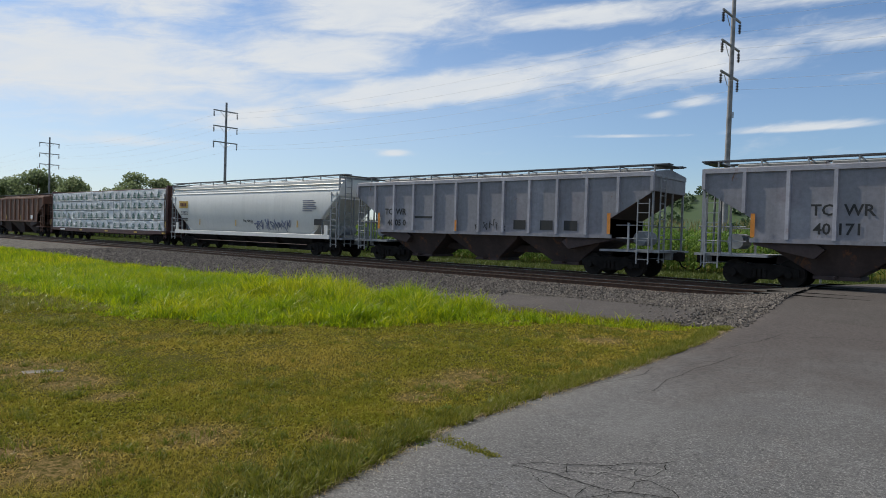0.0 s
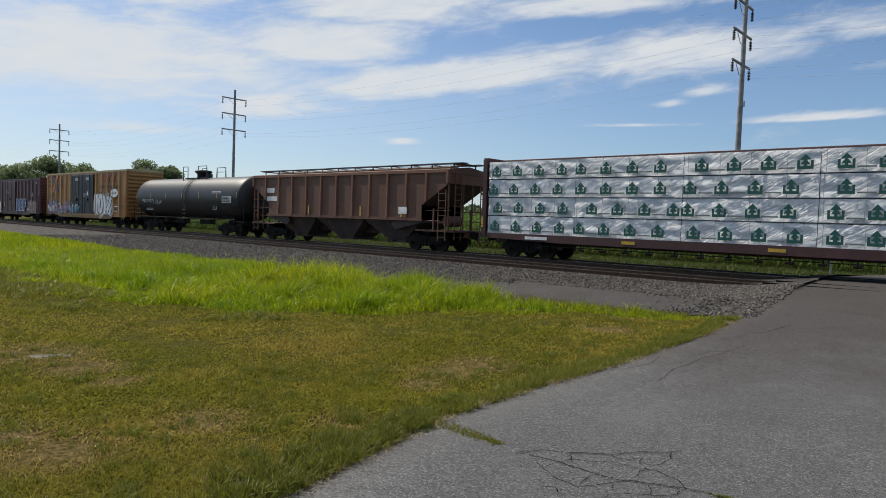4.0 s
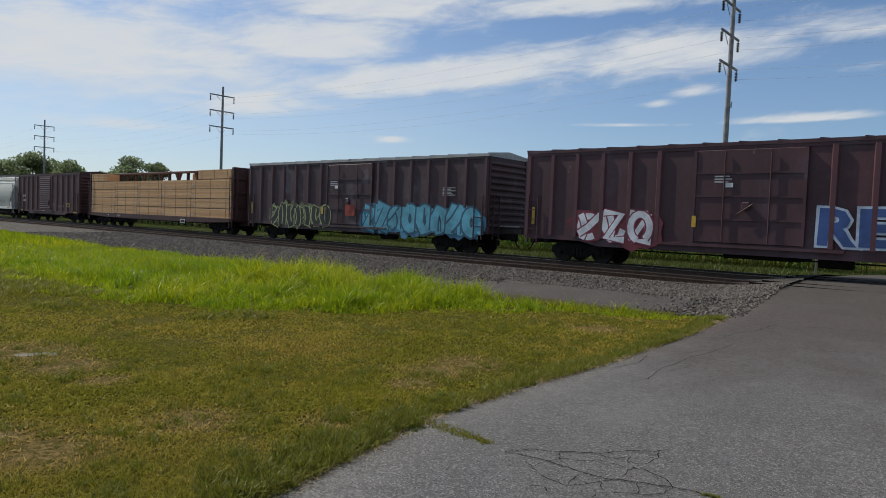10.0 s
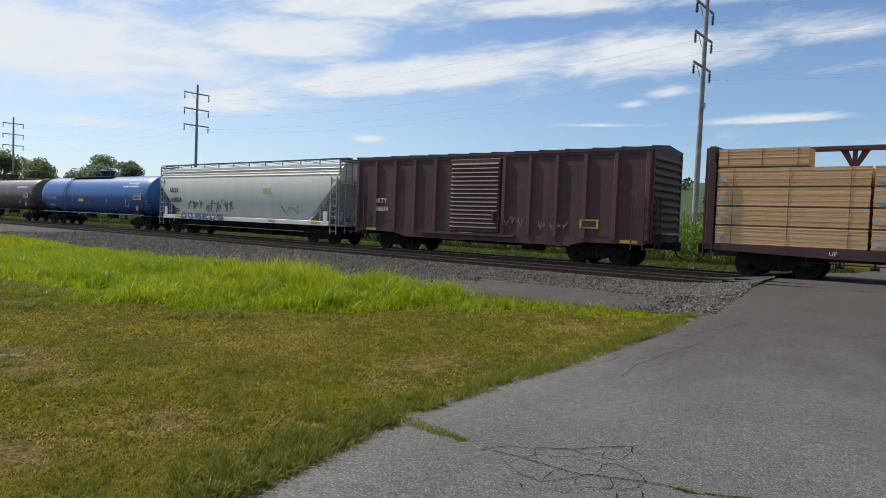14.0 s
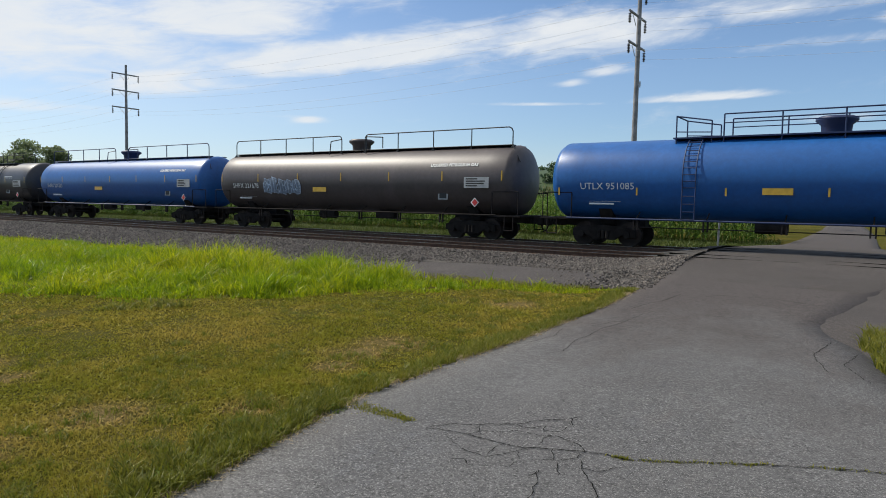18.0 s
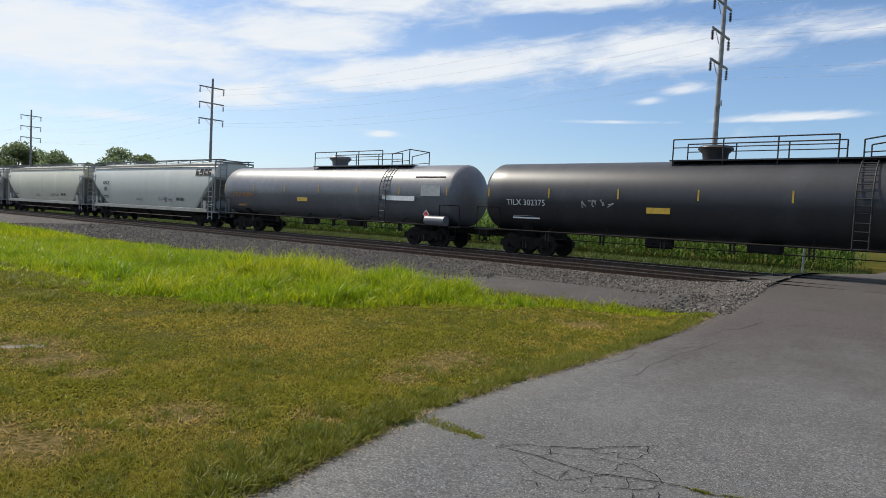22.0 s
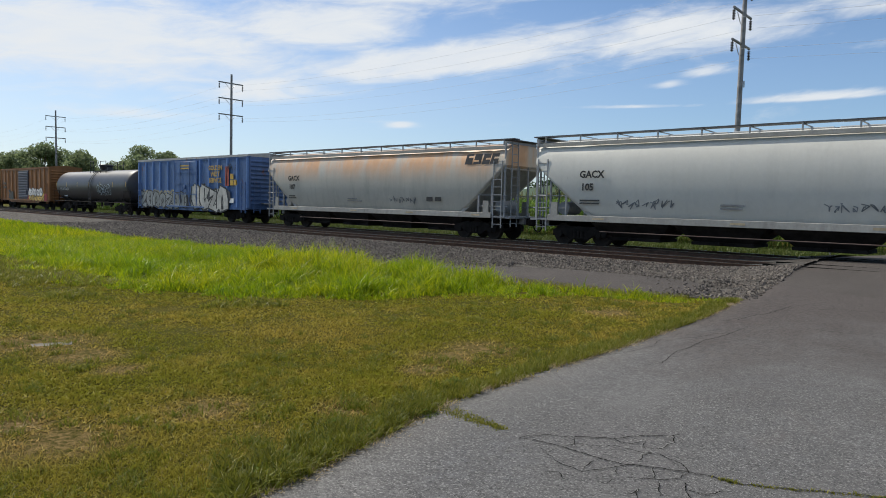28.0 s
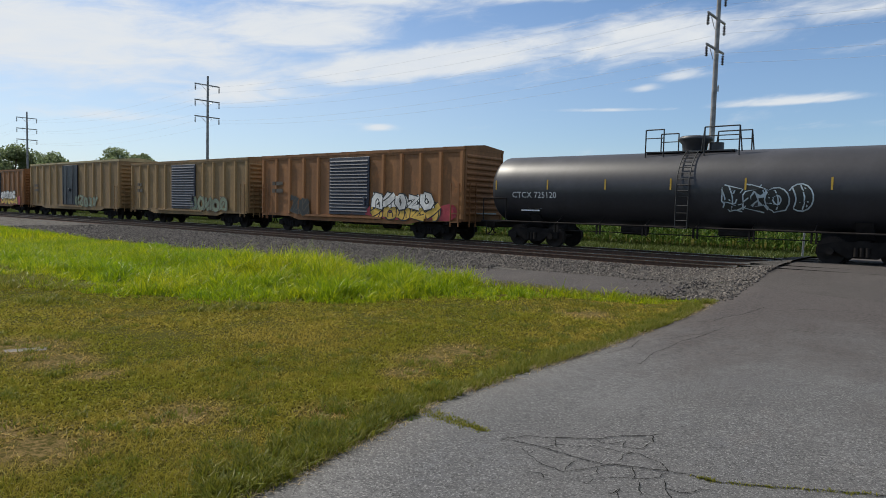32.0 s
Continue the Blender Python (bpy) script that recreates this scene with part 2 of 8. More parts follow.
def asphalt(name, c, speck=0.7, grime=None):
    n = Nodes(name, 0.92)
    n.b.inputs["Specular IOR Level"].default_value = 0.18
    col = n.mix(n.ramp(n.noise(0.35, 6, 0.6), 0.35, 0.68), shade(c, 0.82), shade(c, 1.18))
    # worn and weathered blotches, bluish and brownish
    col = n.mix(n.ramp(n.noise(0.9, 5, 0.7, (1.0, 0.6, 1.0)), 0.48, 0.72, 0, 0.5), col, (c[0] * 0.95, c[1] * 1.0, c[2] * 1.12))
    col = n.mix(n.ramp(n.noise(1.3, 5, 0.7, (1.0, 0.5, 1.0), 0.5), 0.55, 0.75, 0, 0.55), col, (c[0] * 1.12, c[1] * 0.94, c[2] * 0.86))
    col = n.mix(n.ramp(n.noise(2.2, 7, 0.7), 0.5, 0.75, 0, 0.5), col, shade(c, 0.66))
    col = n.mix(n.ramp(n.noise(14.0, 7, 0.9), 0.40, 0.60), shade(c, 0.66), col)
    # pits and pale stones of the worn surface
    dark = n.ramp(n.noise(46.0, 5, 0.85), 0.40, 0.48, 0.9, 0.0)
    col = n.mix(dark, col, shade(c, 0.28))
    stones = n.ramp(n.noise(64.0, 4, 0.85), 0.54, 0.60, 0, speck)
    col = n.mix(stones, col, (0.33, 0.325, 0.315))
    big = n.ramp(n.noise(31.0, 4, 0.8), 0.62, 0.68, 0, speck)
    col = n.mix(big, col, (0.36, 0.35, 0.335))
    pale = n.ramp(n.noise(0.9, 5, 0.65, (1.0, 0.35, 1.0)), 0.52, 0.75, 0, 0.3)
    col = n.mix(pale, col, shade(c, 1.35))
    if grime:
        # oil and ballast grime spread from the crossing, ragged towards the drive
        sep = n.t.nodes.new("ShaderNodeSeparateXYZ")
        n.t.links.new(n.co, sep.inputs[0])
        add = n.t.nodes.new("ShaderNodeMath")
        n.put(add.inputs[0], sep.outputs[1])
        n.put(add.inputs[1], n.ramp(n.noise(0.45, 6, 0.7, (1.0, 0.7, 1.0)), 0.3, 0.7, -2.5, 2.5))
        col = n.mix(n.ramp(add.outputs[0], grime[0], grime[1], 0, 0.85), col, n.mix(n.ramp(n.noise(24.0, 6, 0.85), 0.4, 0.62), (0.036, 0.031, 0.029), (0.098, 0.082, 0.076)))
    n.color(col)
    n.bump(n.noise(90.0, 5, 0.8), 0.8, 0.006)
    return n.m


# bare, dry spots in the lawn: x, y, radius
SPOTS = [(-8.2, 2.55, 0.8), (-7.3, 2.68, 0.5), (-4.75, 1.6, 0.5), (-5.3, 1.5, 0.35), (-4.7, 6.0, 0.5), (-4.65, 5.4, 0.45), (-4.0, 3.4, 0.3), (-4.45, 4.8, 0.3), (-4.75, 2.65, 0.4), (-6.4, 2.7, 0.3), (-5.0, 9.6, 0.55)]


def turf(name, blade):
    """Dry lawn: olive and straw patches, with bare spots; the blades take the same patches."""
    n = Nodes(name, 0.9)
    olive, straw, bare = (0.085, 0.084, 0.013), (0.135, 0.105, 0.024), (0.25, 0.17, 0.075)
    if blade:
        olive, straw, bare = (0.25, 0.246, 0.026), (0.40, 0.305, 0.060), (0.48, 0.33, 0.125)
    col = n.mix(n.ramp(n.noise(0.33, 6, 0.65), 0.42, 0.68), olive, straw)
    col = n.mix(n.ramp(n.noise(1.6, 6, 0.7), 0.46, 0.72, 0, 0.7), col, shade(straw, 1.15))
    col = n.mix(n.ramp(n.noise(0.8, 5, 0.7, None, 0.4), 0.52, 0.70, 0, 0.8), col, shade(olive, 0.72))
    spots = None
    for x, y, r in SPOTS:
        d = n.t.nodes.new("ShaderNodeVectorMath")
        d.operation = "DISTANCE"
        n.t.links.new(n.scaled((1.0, 1.0, 0.0)), d.inputs[0])
        d.inputs[1].default_value = (x, y, 0)
        f = n.ramp(d.outputs["Value"], r * 0.25, r * 1.25, 1.0, 0.0)
        if spots is None:
            spots = f
        else:
            mx = n.t.nodes.new("ShaderNodeMath")
            mx.operation = "MAXIMUM"
            n.t.links.new(spots, mx.inputs[0])
            n.t.links.new(f, mx.inputs[1])
            spots = mx.outputs[0]
    rag = n.t.nodes.new("ShaderNodeMath")
    rag.operation = "MULTIPLY"
    n.put(rag.inputs[0], spots)
    n.put(rag.inputs[1], n.ramp(n.noise(3.0, 6, 0.75), 0.28, 0.52))
    col = n.mix(rag.outputs[0], col, bare)
    if blade:
        col = n.mix(n.ramp(n.random(True), 0.35, 1.0, 0.0, 0.75), col, shade(col_mean(olive, straw), 0.45))
        col = n.mix(n.ramp(n.random(True), 0.12, 0.0, 0.0, 0.6), col, (0.46, 0.42, 0.14))
        tr = n.t.nodes.new("ShaderNodeBsdfTranslucent")
        mx = n.t.nodes.new("ShaderNodeMixShader")
        mx.inputs[0].default_value = 0.4
        n.put(tr.inputs[0], col)
        n.b.inputs["Specular IOR Level"].default_value = 0.04
        n.t.links.new(n.b.outputs[0], mx.inputs[1])
        n.t.links.new(tr.outputs[0], mx.inputs[2])
        n.t.links.new(mx.outputs[0], n.t.nodes["Material Output"].inputs[0])
    else:
        col = n.mix(n.ramp(n.noise(22.0, 6, 0.8), 0.36, 0.66), shade(olive, 0.55), col)
        n.b.inputs["Specular IOR Level"].default_value = 0.03
        n.bump(n.noise(30.0, 5, 0.8), 0.9, 0.03)
    n.color(col)
    return n.m


def col_mean(a, b):
    return tuple((p + q) / 2 for p, q in zip(a, b))


def tallgrass():
    """Bright backlit blades, in fresher and yellower drifts."""
    n = Nodes("tall_grass_blades", 0.45)
    col = n.mix(n.ramp(n.noise(0.35, 5, 0.6), 0.35, 0.65), (0.28, 0.38, 0.006), (0.50, 0.49, 0.012))
    col = n.mix(n.ramp(n.random(True), 0, 1, 0, 0.85), col, (0.11, 0.20, 0.008))
    n.color(col)
    n.b.inputs["Specular IOR Level"].default_value = 0.3
    tr = n.t.nodes.new("ShaderNodeBsdfTranslucent")
    mx = n.t.nodes.new("ShaderNodeMixShader")
    mx.inputs[0].default_value = 0.5
    n.put(tr.inputs[0], col)
    n.t.links.new(n.b.outputs[0], mx.inputs[1])
    n.t.links.new(tr.outputs[0], mx.inputs[2])
    n.t.links.new(mx.outputs[0], n.t.nodes["Material Output"].inputs[0])
    return n.m


MAT = {}


def mats():
    M = MAT
    M["asphalt"] = asphalt("worn_asphalt", (0.118, 0.116, 0.116), 0.6, (4.0, 12.5))
    M["asphalt_new"] = asphalt("dark_asphalt", (0.078, 0.068, 0.063), 0.22)
    M["crack"] = plain("crack_filler", (0.010, 0.010, 0.009), 0.95, spec=0.0)
    M["lawn"] = turf("lawn", False)
    M["lawn_blade"] = turf("lawn_blades", True)
    M["edge_blade"] = leafy("verge_blades", (0.105, 0.125, 0.012), (0.27, 0.25, 0.04), 0.45)
    M["lush_blade"] = leafy("lush_verge_blades", (0.085, 0.110, 0.010), (0.235, 0.235, 0.026), 0.4)
    M["tussock"] = leafy("tussock_blades", (0.060, 0.078, 0.008), (0.25, 0.235, 0.03), 0.35)
    M["thatch"] = leafy("dead_grass_strands", (0.30, 0.22, 0.11), (0.52, 0.42, 0.24), 0.3, 0.8)
    M["dirt"] = plain("dry_verge_dirt", (0.135, 0.105, 0.075), 0.95, 0, 0.35, 14)
    M["concrete"] = plain("weathered_concrete", (0.13, 0.115, 0.09), 0.9, 0, 0.25, 6)
    M["rank_blade"] = leafy("trackside_blades", (0.05, 0.085, 0.018), (0.15, 0.175, 0.045), 0.35)
    M["tall_blade"] = tallgrass()
    M["weed"] = leafy("weed_leaves", (0.07, 0.13, 0.012), (0.14, 0.19, 0.025), 0.35, 0.85)
    M["corn"] = leafy("corn_leaves", (0.07, 0.15, 0.022), (0.18, 0.26, 0.05), 0.45)
    M["tassel"] = leafy("corn_tassels", (0.30, 0.27, 0.11), (0.24, 0.2, 0.08), 0.3)
    # leaf greens lightened so the haze over the far trees sits in them
    M["tree_leaf"] = leafy("hazed_tree_leaves", (0.13, 0.175, 0.085), (0.20, 0.24, 0.12), 0.65)
    M["far_leaf"] = leafy("far_wood_leaves", (0.055, 0.095, 0.045), (0.09, 0.13, 0.055), 0.3)
    M["bark"] = plain("bark", (0.10, 0.075, 0.05), 0.9, 0, 0.35, 3)
    n = Nodes("ballast_bed", 0.95)
    n.color(n.mix(n.ramp(n.noise(3.0, 8, 0.85), 0.40, 0.60), (0.032, 0.029, 0.026), (0.135, 0.122, 0.107)))
    n.b.inputs["Specular IOR Level"].default_value = 0.2
    n.bump(n.noise(16.0, 4, 0.7), 1.0, 0.06)
    M["ballast"] = n.m
    n = Nodes("ballast_stone", 0.9)
    n.color(n.mix(n.random(True), (0.038, 0.032, 0.028), (0.180, 0.155, 0.132)))
    n.bump(n.noise(40.0, 3), 0.3, 0.005)
    M["stone"] = n.m
    n = Nodes("oily_trackbed", 0.95)
    n.color(n.mix(n.ramp(n.noise(9.0, 6, 0.7), 0.35, 0.65), (0.022, 0.02, 0.018), (0.085, 0.075, 0.066)))
    n.bump(n.noise(16.0, 4, 0.7), 1.0, 0.06)
    M["trackbed"] = n.m
    M["tie"] = plain("creosoted_tie", (0.05, 0.04, 0.032), 0.9, 0, 0.4, 3)
    M["rail_side"] = plain("rusted_rail", (0.09, 0.05, 0.032), 0.8, 0.2, 0.3, 6)
    M["rail_top"] = plain("polished_rail_head", (0.52, 0.5, 0.48), 0.26, 1.0, 0.08, 3)
    # pole grey is paled and cooled: distance haze is mixed into the colour
    M["pole"] = plain("weathered_hazed_pole_wood", (0.24, 0.235, 0.24), 0.85, 0, 0.3, 1.5)
    M["insulator"] = plain("brown_glazed_insulator", (0.05, 0.035, 0.03), 0.3)
    M["wire"] = plain("aluminium_wire", (0.55, 0.57, 0.60), 0.8, 0.0)
    M["galv"] = plain("galvanised_steel", (0.42, 0.43, 0.44), 0.5, 0.7)
    M["sign_white"] = plain("sign_white", (0.78, 0.78, 0.76), 0.45, 0, 0.06)
    M["sign_red"] = plain("sign_red", (0.55, 0.03, 0.03), 0.45, 0, 0.08)
    M["sign_blue"] = plain("sign_blue", (0.03, 0.09, 0.42), 0.45, 0, 0.08)
    M["black"] = plain("black_ink", (0.018, 0.018, 0.018), 0.6)
    M["white"] = plain("white_stencil", (0.72, 0.72, 0.70), 0.6)
    M["yellow"] = plain("yellow_reflective_tape", (0.50, 0.31, 0.035), 0.4)
    M["orange"] = plain("orange_stencil", (0.6, 0.22, 0.03), 0.5)
    M["truck"] = plain("truck_casting", (0.016, 0.014, 0.013), 0.9, 0.0, 0.4, 3, 0.12)
    M["wheel"] = plain("wheel_steel", (0.028, 0.022, 0.019), 0.8, 0.1, 0.3, 3, 0.2)
    M["under"] = plain("underframe_grime", (0.020, 0.017, 0.016), 0.9, 0.0, 0.4, 2, 0.15)
    M["barn_wall"] = plain("pale_siding", (0.62, 0.62, 0.6), 0.7)
    M["barn_roof"] = plain("white_metal_roof", (0.72, 0.74, 0.76), 0.4)


mats()

# ---------------------------------------------------------------- mesh tools


class MB:
    """Gathers faces for one mesh."""

    def __init__(self):
        self.v, self.f, self.s = [], [], []

    def add(self, verts, faces, smooth=False):
        o = len(self.v)
        self.v += [tuple(p) for p in verts]
        self.f += [tuple(i + o for i in q) for q in faces]
        self.s += [smooth] * len(faces)
        return self

    def box(self, x0, x1, y0, y1, z0, z1, c=0.0):
        """A box, chamfered by c along its edges."""
        if c <= 0:
            v = [(x, y, z) for x in (x0, x1) for y in (y0, y1) for z in (z0, z1)]
            return self.add(v, [(0, 1, 3, 2), (4, 6, 7, 5), (0, 4, 5, 1), (2, 3, 7, 6), (0, 2, 6, 4), (1, 5, 7, 3)])
        c = min(c, (x1 - x0) / 2.2, (y1 - y0) / 2.2, (z1 - z0) / 2.2)
        ring = lambda z, k: [(x0 + a, y0 + b, z) for a, b in ()] or [
            (x0 + k, y0, z), (x1 - k, y0, z), (x1, y0 + k, z), (x1, y1 - k, z),
            (x1 - k, y1, z), (x0 + k, y1, z), (x0, y1 - k, z), (x0, y0 + k, z)]
        inner = lambda z: [(x0 + c, y0 + c, z), (x1 - c, y0 + c, z), (x1 - c, y0 + c, z), (x1 - c, y1 - c, z),
                           (x1 - c, y1 - c, z), (x0 + c, y1 - c, z), (x0 + c, y1 - c, z), (x0 + c, y0 + c, z)]
        rings = [inner(z0), ring(z0 + c, c), ring(z1 - c, c), inner(z1)]
        v = [p for r in rings for p in r]
        f = [(7, 6, 5, 4, 3, 2, 1, 0), tuple(range(24, 32))]
        for i in range(3):
            for j in range(8):
                k = (j + 1) % 8
                f.append((i * 8 + j, i * 8 + k, i * 8 + 8 + k, i * 8 + 8 + j))
        return self.add(v, f)

    def tube(self, a, b, r, n=6, r2=None, caps=True, smooth=True):
        a, b = Vector(a), Vector(b)
        q = (b - a).to_track_quat("Z", "Y")
        r2 = r if r2 is None else r2
        v = []
        for p, rr in ((a, r), (b, r2)):
            for i in range(n):
                w = 2 * math.pi * i / n
                v.append(p + q @ Vector((rr * math.cos(w), rr * math.sin(w), 0)))
        self.add(v, [(i, (i + 1) % n, n + (i + 1) % n, n + i) for i in range(n)], smooth)
        if caps:
            self.add(v[:n], [tuple(range(n - 1, -1, -1))])
            self.add(v[n:], [tuple(range(n))])
        return self

    def path(self, pts, r, n=5):
        for a, b in zip(pts, pts[1:]):
            self.tube(a, b, r, n)
        return self

    def prism(self, poly, axis, a, b):
        """Extrudes a polygon (pairs) along an axis between a and b. Pairs are (x, z) for y, (y, z) for x, (x, y) for z."""
        def put(p, w):
            return {"y": (p[0], w, p[1]), "x": (w, p[0], p[1]), "z": (p[0], p[1], w)}[axis]
        n = len(poly)
        v = [put(p, a) for p in poly] + [put(p, b) for p in poly]
        area = sum(poly[i][0] * poly[(i + 1) % n][1] - poly[(i + 1) % n][0] * poly[i][1] for i in range(n))
        flip = (area > 0) == (axis in ("x", "z")) if b > a else False
        f = [tuple(range(n)), tuple(range(2 * n - 1, n - 1, -1))] + [(i, n + i, n + (i + 1) % n, (i + 1) % n) for i in range(n)]
        if flip:
            f = [tuple(reversed(q)) for q in f]
        return self.add(v, f)

    def loft(self, rings, smooth=True, closed=True, caps=True):
        n = len(rings[0])
        v = [p for r in rings for p in r]
        f = []
        for i in range(len(rings) - 1):
            for j in range(n if closed else n - 1):
                k = (j + 1) % n
                f.append((i * n + j, i * n + k, (i + 1) * n + k, (i + 1) * n + j))
        self.add(v, f, smooth)
        if caps and closed:
            self.add(rings[0], [tuple(range(n - 1, -1, -1))])
            self.add(rings[-1], [tuple(range(n))])
        return self

    def poly(self, pts, y):
        """A flat polygon of (x, z) pairs facing -y."""
        return self.add([(x, y, z) for x, z in pts], [tuple(range(len(pts)))])

    def mesh(self, name, material):
        me = bpy.data.meshes.new(name)
        me.from_pydata(self.v, [], self.f)
        me.polygons.foreach_set("use_smooth", self.s)
        for m in (material if isinstance(material, (list, tuple)) else [material]):
            me.materials.append(m)
        me.update()
        return me


def part(name, mb, material, parent=None, label="", at=None):
    me = mb.mesh(name, material) if isinstance(mb, MB) else mb
    ob = new(name, me)
    ob.parent = parent
    if at is not None:
        ob.matrix_basis = at
    if label:
        ob["label"] = label
    return ob


def empty(name, label, category, group="", kind=""):
    ob = new(name)
    return tagged(ob, label, category, group, kind)


TEXTS = {}


def text_mesh(body, size, material, bold=0.0):
    key = (body, size, material.name, bold)
    if key not in TEXTS:
        cu = bpy.data.curves.new("lettering", "FONT")
        cu.body, cu.size, cu.align_x, cu.align_y = body, size, "CENTER", "CENTER"
        cu.offset, cu.resolution_u, cu.space_line = bold, 2, 0.95
        cu.materials.append(material)
        ob = bpy.data.objects.new("lettering", cu)
        scene.collection.objects.link(ob)
        dg = bpy.context.evaluated_depsgraph_get()
        me = bpy.data.meshes.new_from_object(ob.evaluated_get(dg))
        bpy.data.objects.remove(ob)
        TEXTS[key] = me
    return TEXTS[key]


def lettering(body, x, y, z, size, material, parent, bold=0.0, tilt=0.0):
    """Text that faces -y, centred on x, z."""
    return part("lettering", text_mesh(body, size, material, bold), None, parent, at=pose(x, y, z, 90 + tilt, 0, 0))


def bars(x, z, y, w, rows, h, material, parent, seed=0):
    """Small unreadable print as plain bars."""
    rg = random.Random(seed)
    mb = MB()
    for i in range(rows):
        ww = w * rg.uniform(0.55, 1.0)
        mb.poly([(x - w / 2, z - i * h * 1.9), (x - w / 2 + ww, z - i * h * 1.9),
                 (x - w / 2 + ww, z - i * h * 1.9 + h), (x - w / 2, z - i * h * 1.9 + h)], y)
    return part("stencil", mb, material, parent)


# ---------------------------------------------------------------- ground
ZR, YT, YN = 0.10, 25.4, 21.3       # rail top, train's track, empty track


def road_left(y):
    return np.interp(y, [-40, -5, 0, 2.2, 3.05, 3.9, 4.6, 5.8, 7.5, 10, 12.7, 18.9, 26.6, 29.4, 31.6, 40, 60, 120, 400],
                     [-3.0, -3.0, -3.0, -3.13, -3.31, -3.5, -3.56, -3.59, -3.6, -3.72, -4.02, -4.84, -5.5, -4.6, -3.8, -4.0, -4.6, -8.0, -30])


def road_right(y):
    return np.interp(y, [-40, 0, 4, 5.9, 6.9, 8, 8.8, 9.25, 10.3, 13, 19.4, 27.5, 29.6, 32, 48, 60, 120, 400],
                     [3.5, 3.2, 2.0, 0.75, 0.32, -0.02, -0.1, -0.4, -0.75, -0.42, 0.42, 0.5, 0.2, -0.4, -0.8, -1.4, -4.8, -26])


def sheet(name, cols, material, label, kind="structure", cat="ground"):
    """A sheet between rows of points: cols is a list of rows of 3D points."""
    mb = MB()
    n = len(cols[0])
    v = [p for r in cols for p in r]
    f = [(i * n + j, i * n + j + 1, (i + 1) * n + j + 1, (i + 1) * n + j) for i in range(len(cols) - 1) for j in range(n - 1)]
    mb.add(v, f, True)
    return tagged(part(name, mb, material), label, cat, kind=kind)


def ground_height(x, y):
    z = 0.03 * noise.noise((x * 0.25, y * 0.25, 0.3)) + 0.02 * noise.noise((x * 0.9, y * 0.9, 1.3))
    k = min(1.0, max(0.0, (y - 11.0) / 3.0)) if y < 25 else 1.0 if y < 33 else max(0.0, 1 - (y - 33) / 3)
    near_road = min(1.0, max(0.0, (road_left(y) - x - 0.1) / 1.2)) if x < -2 else min(1.0, max(0.0, (x - road_right(y) - 0.1) / 1.2))
    sink = min(1.0, max(0.0, (y - 12.4) / 0.9)) if x < -2 and y < 34 else 0.0
    return (z - 0.015) * near_road - 0.012 - 0.16 * k * max(near_road, sink)


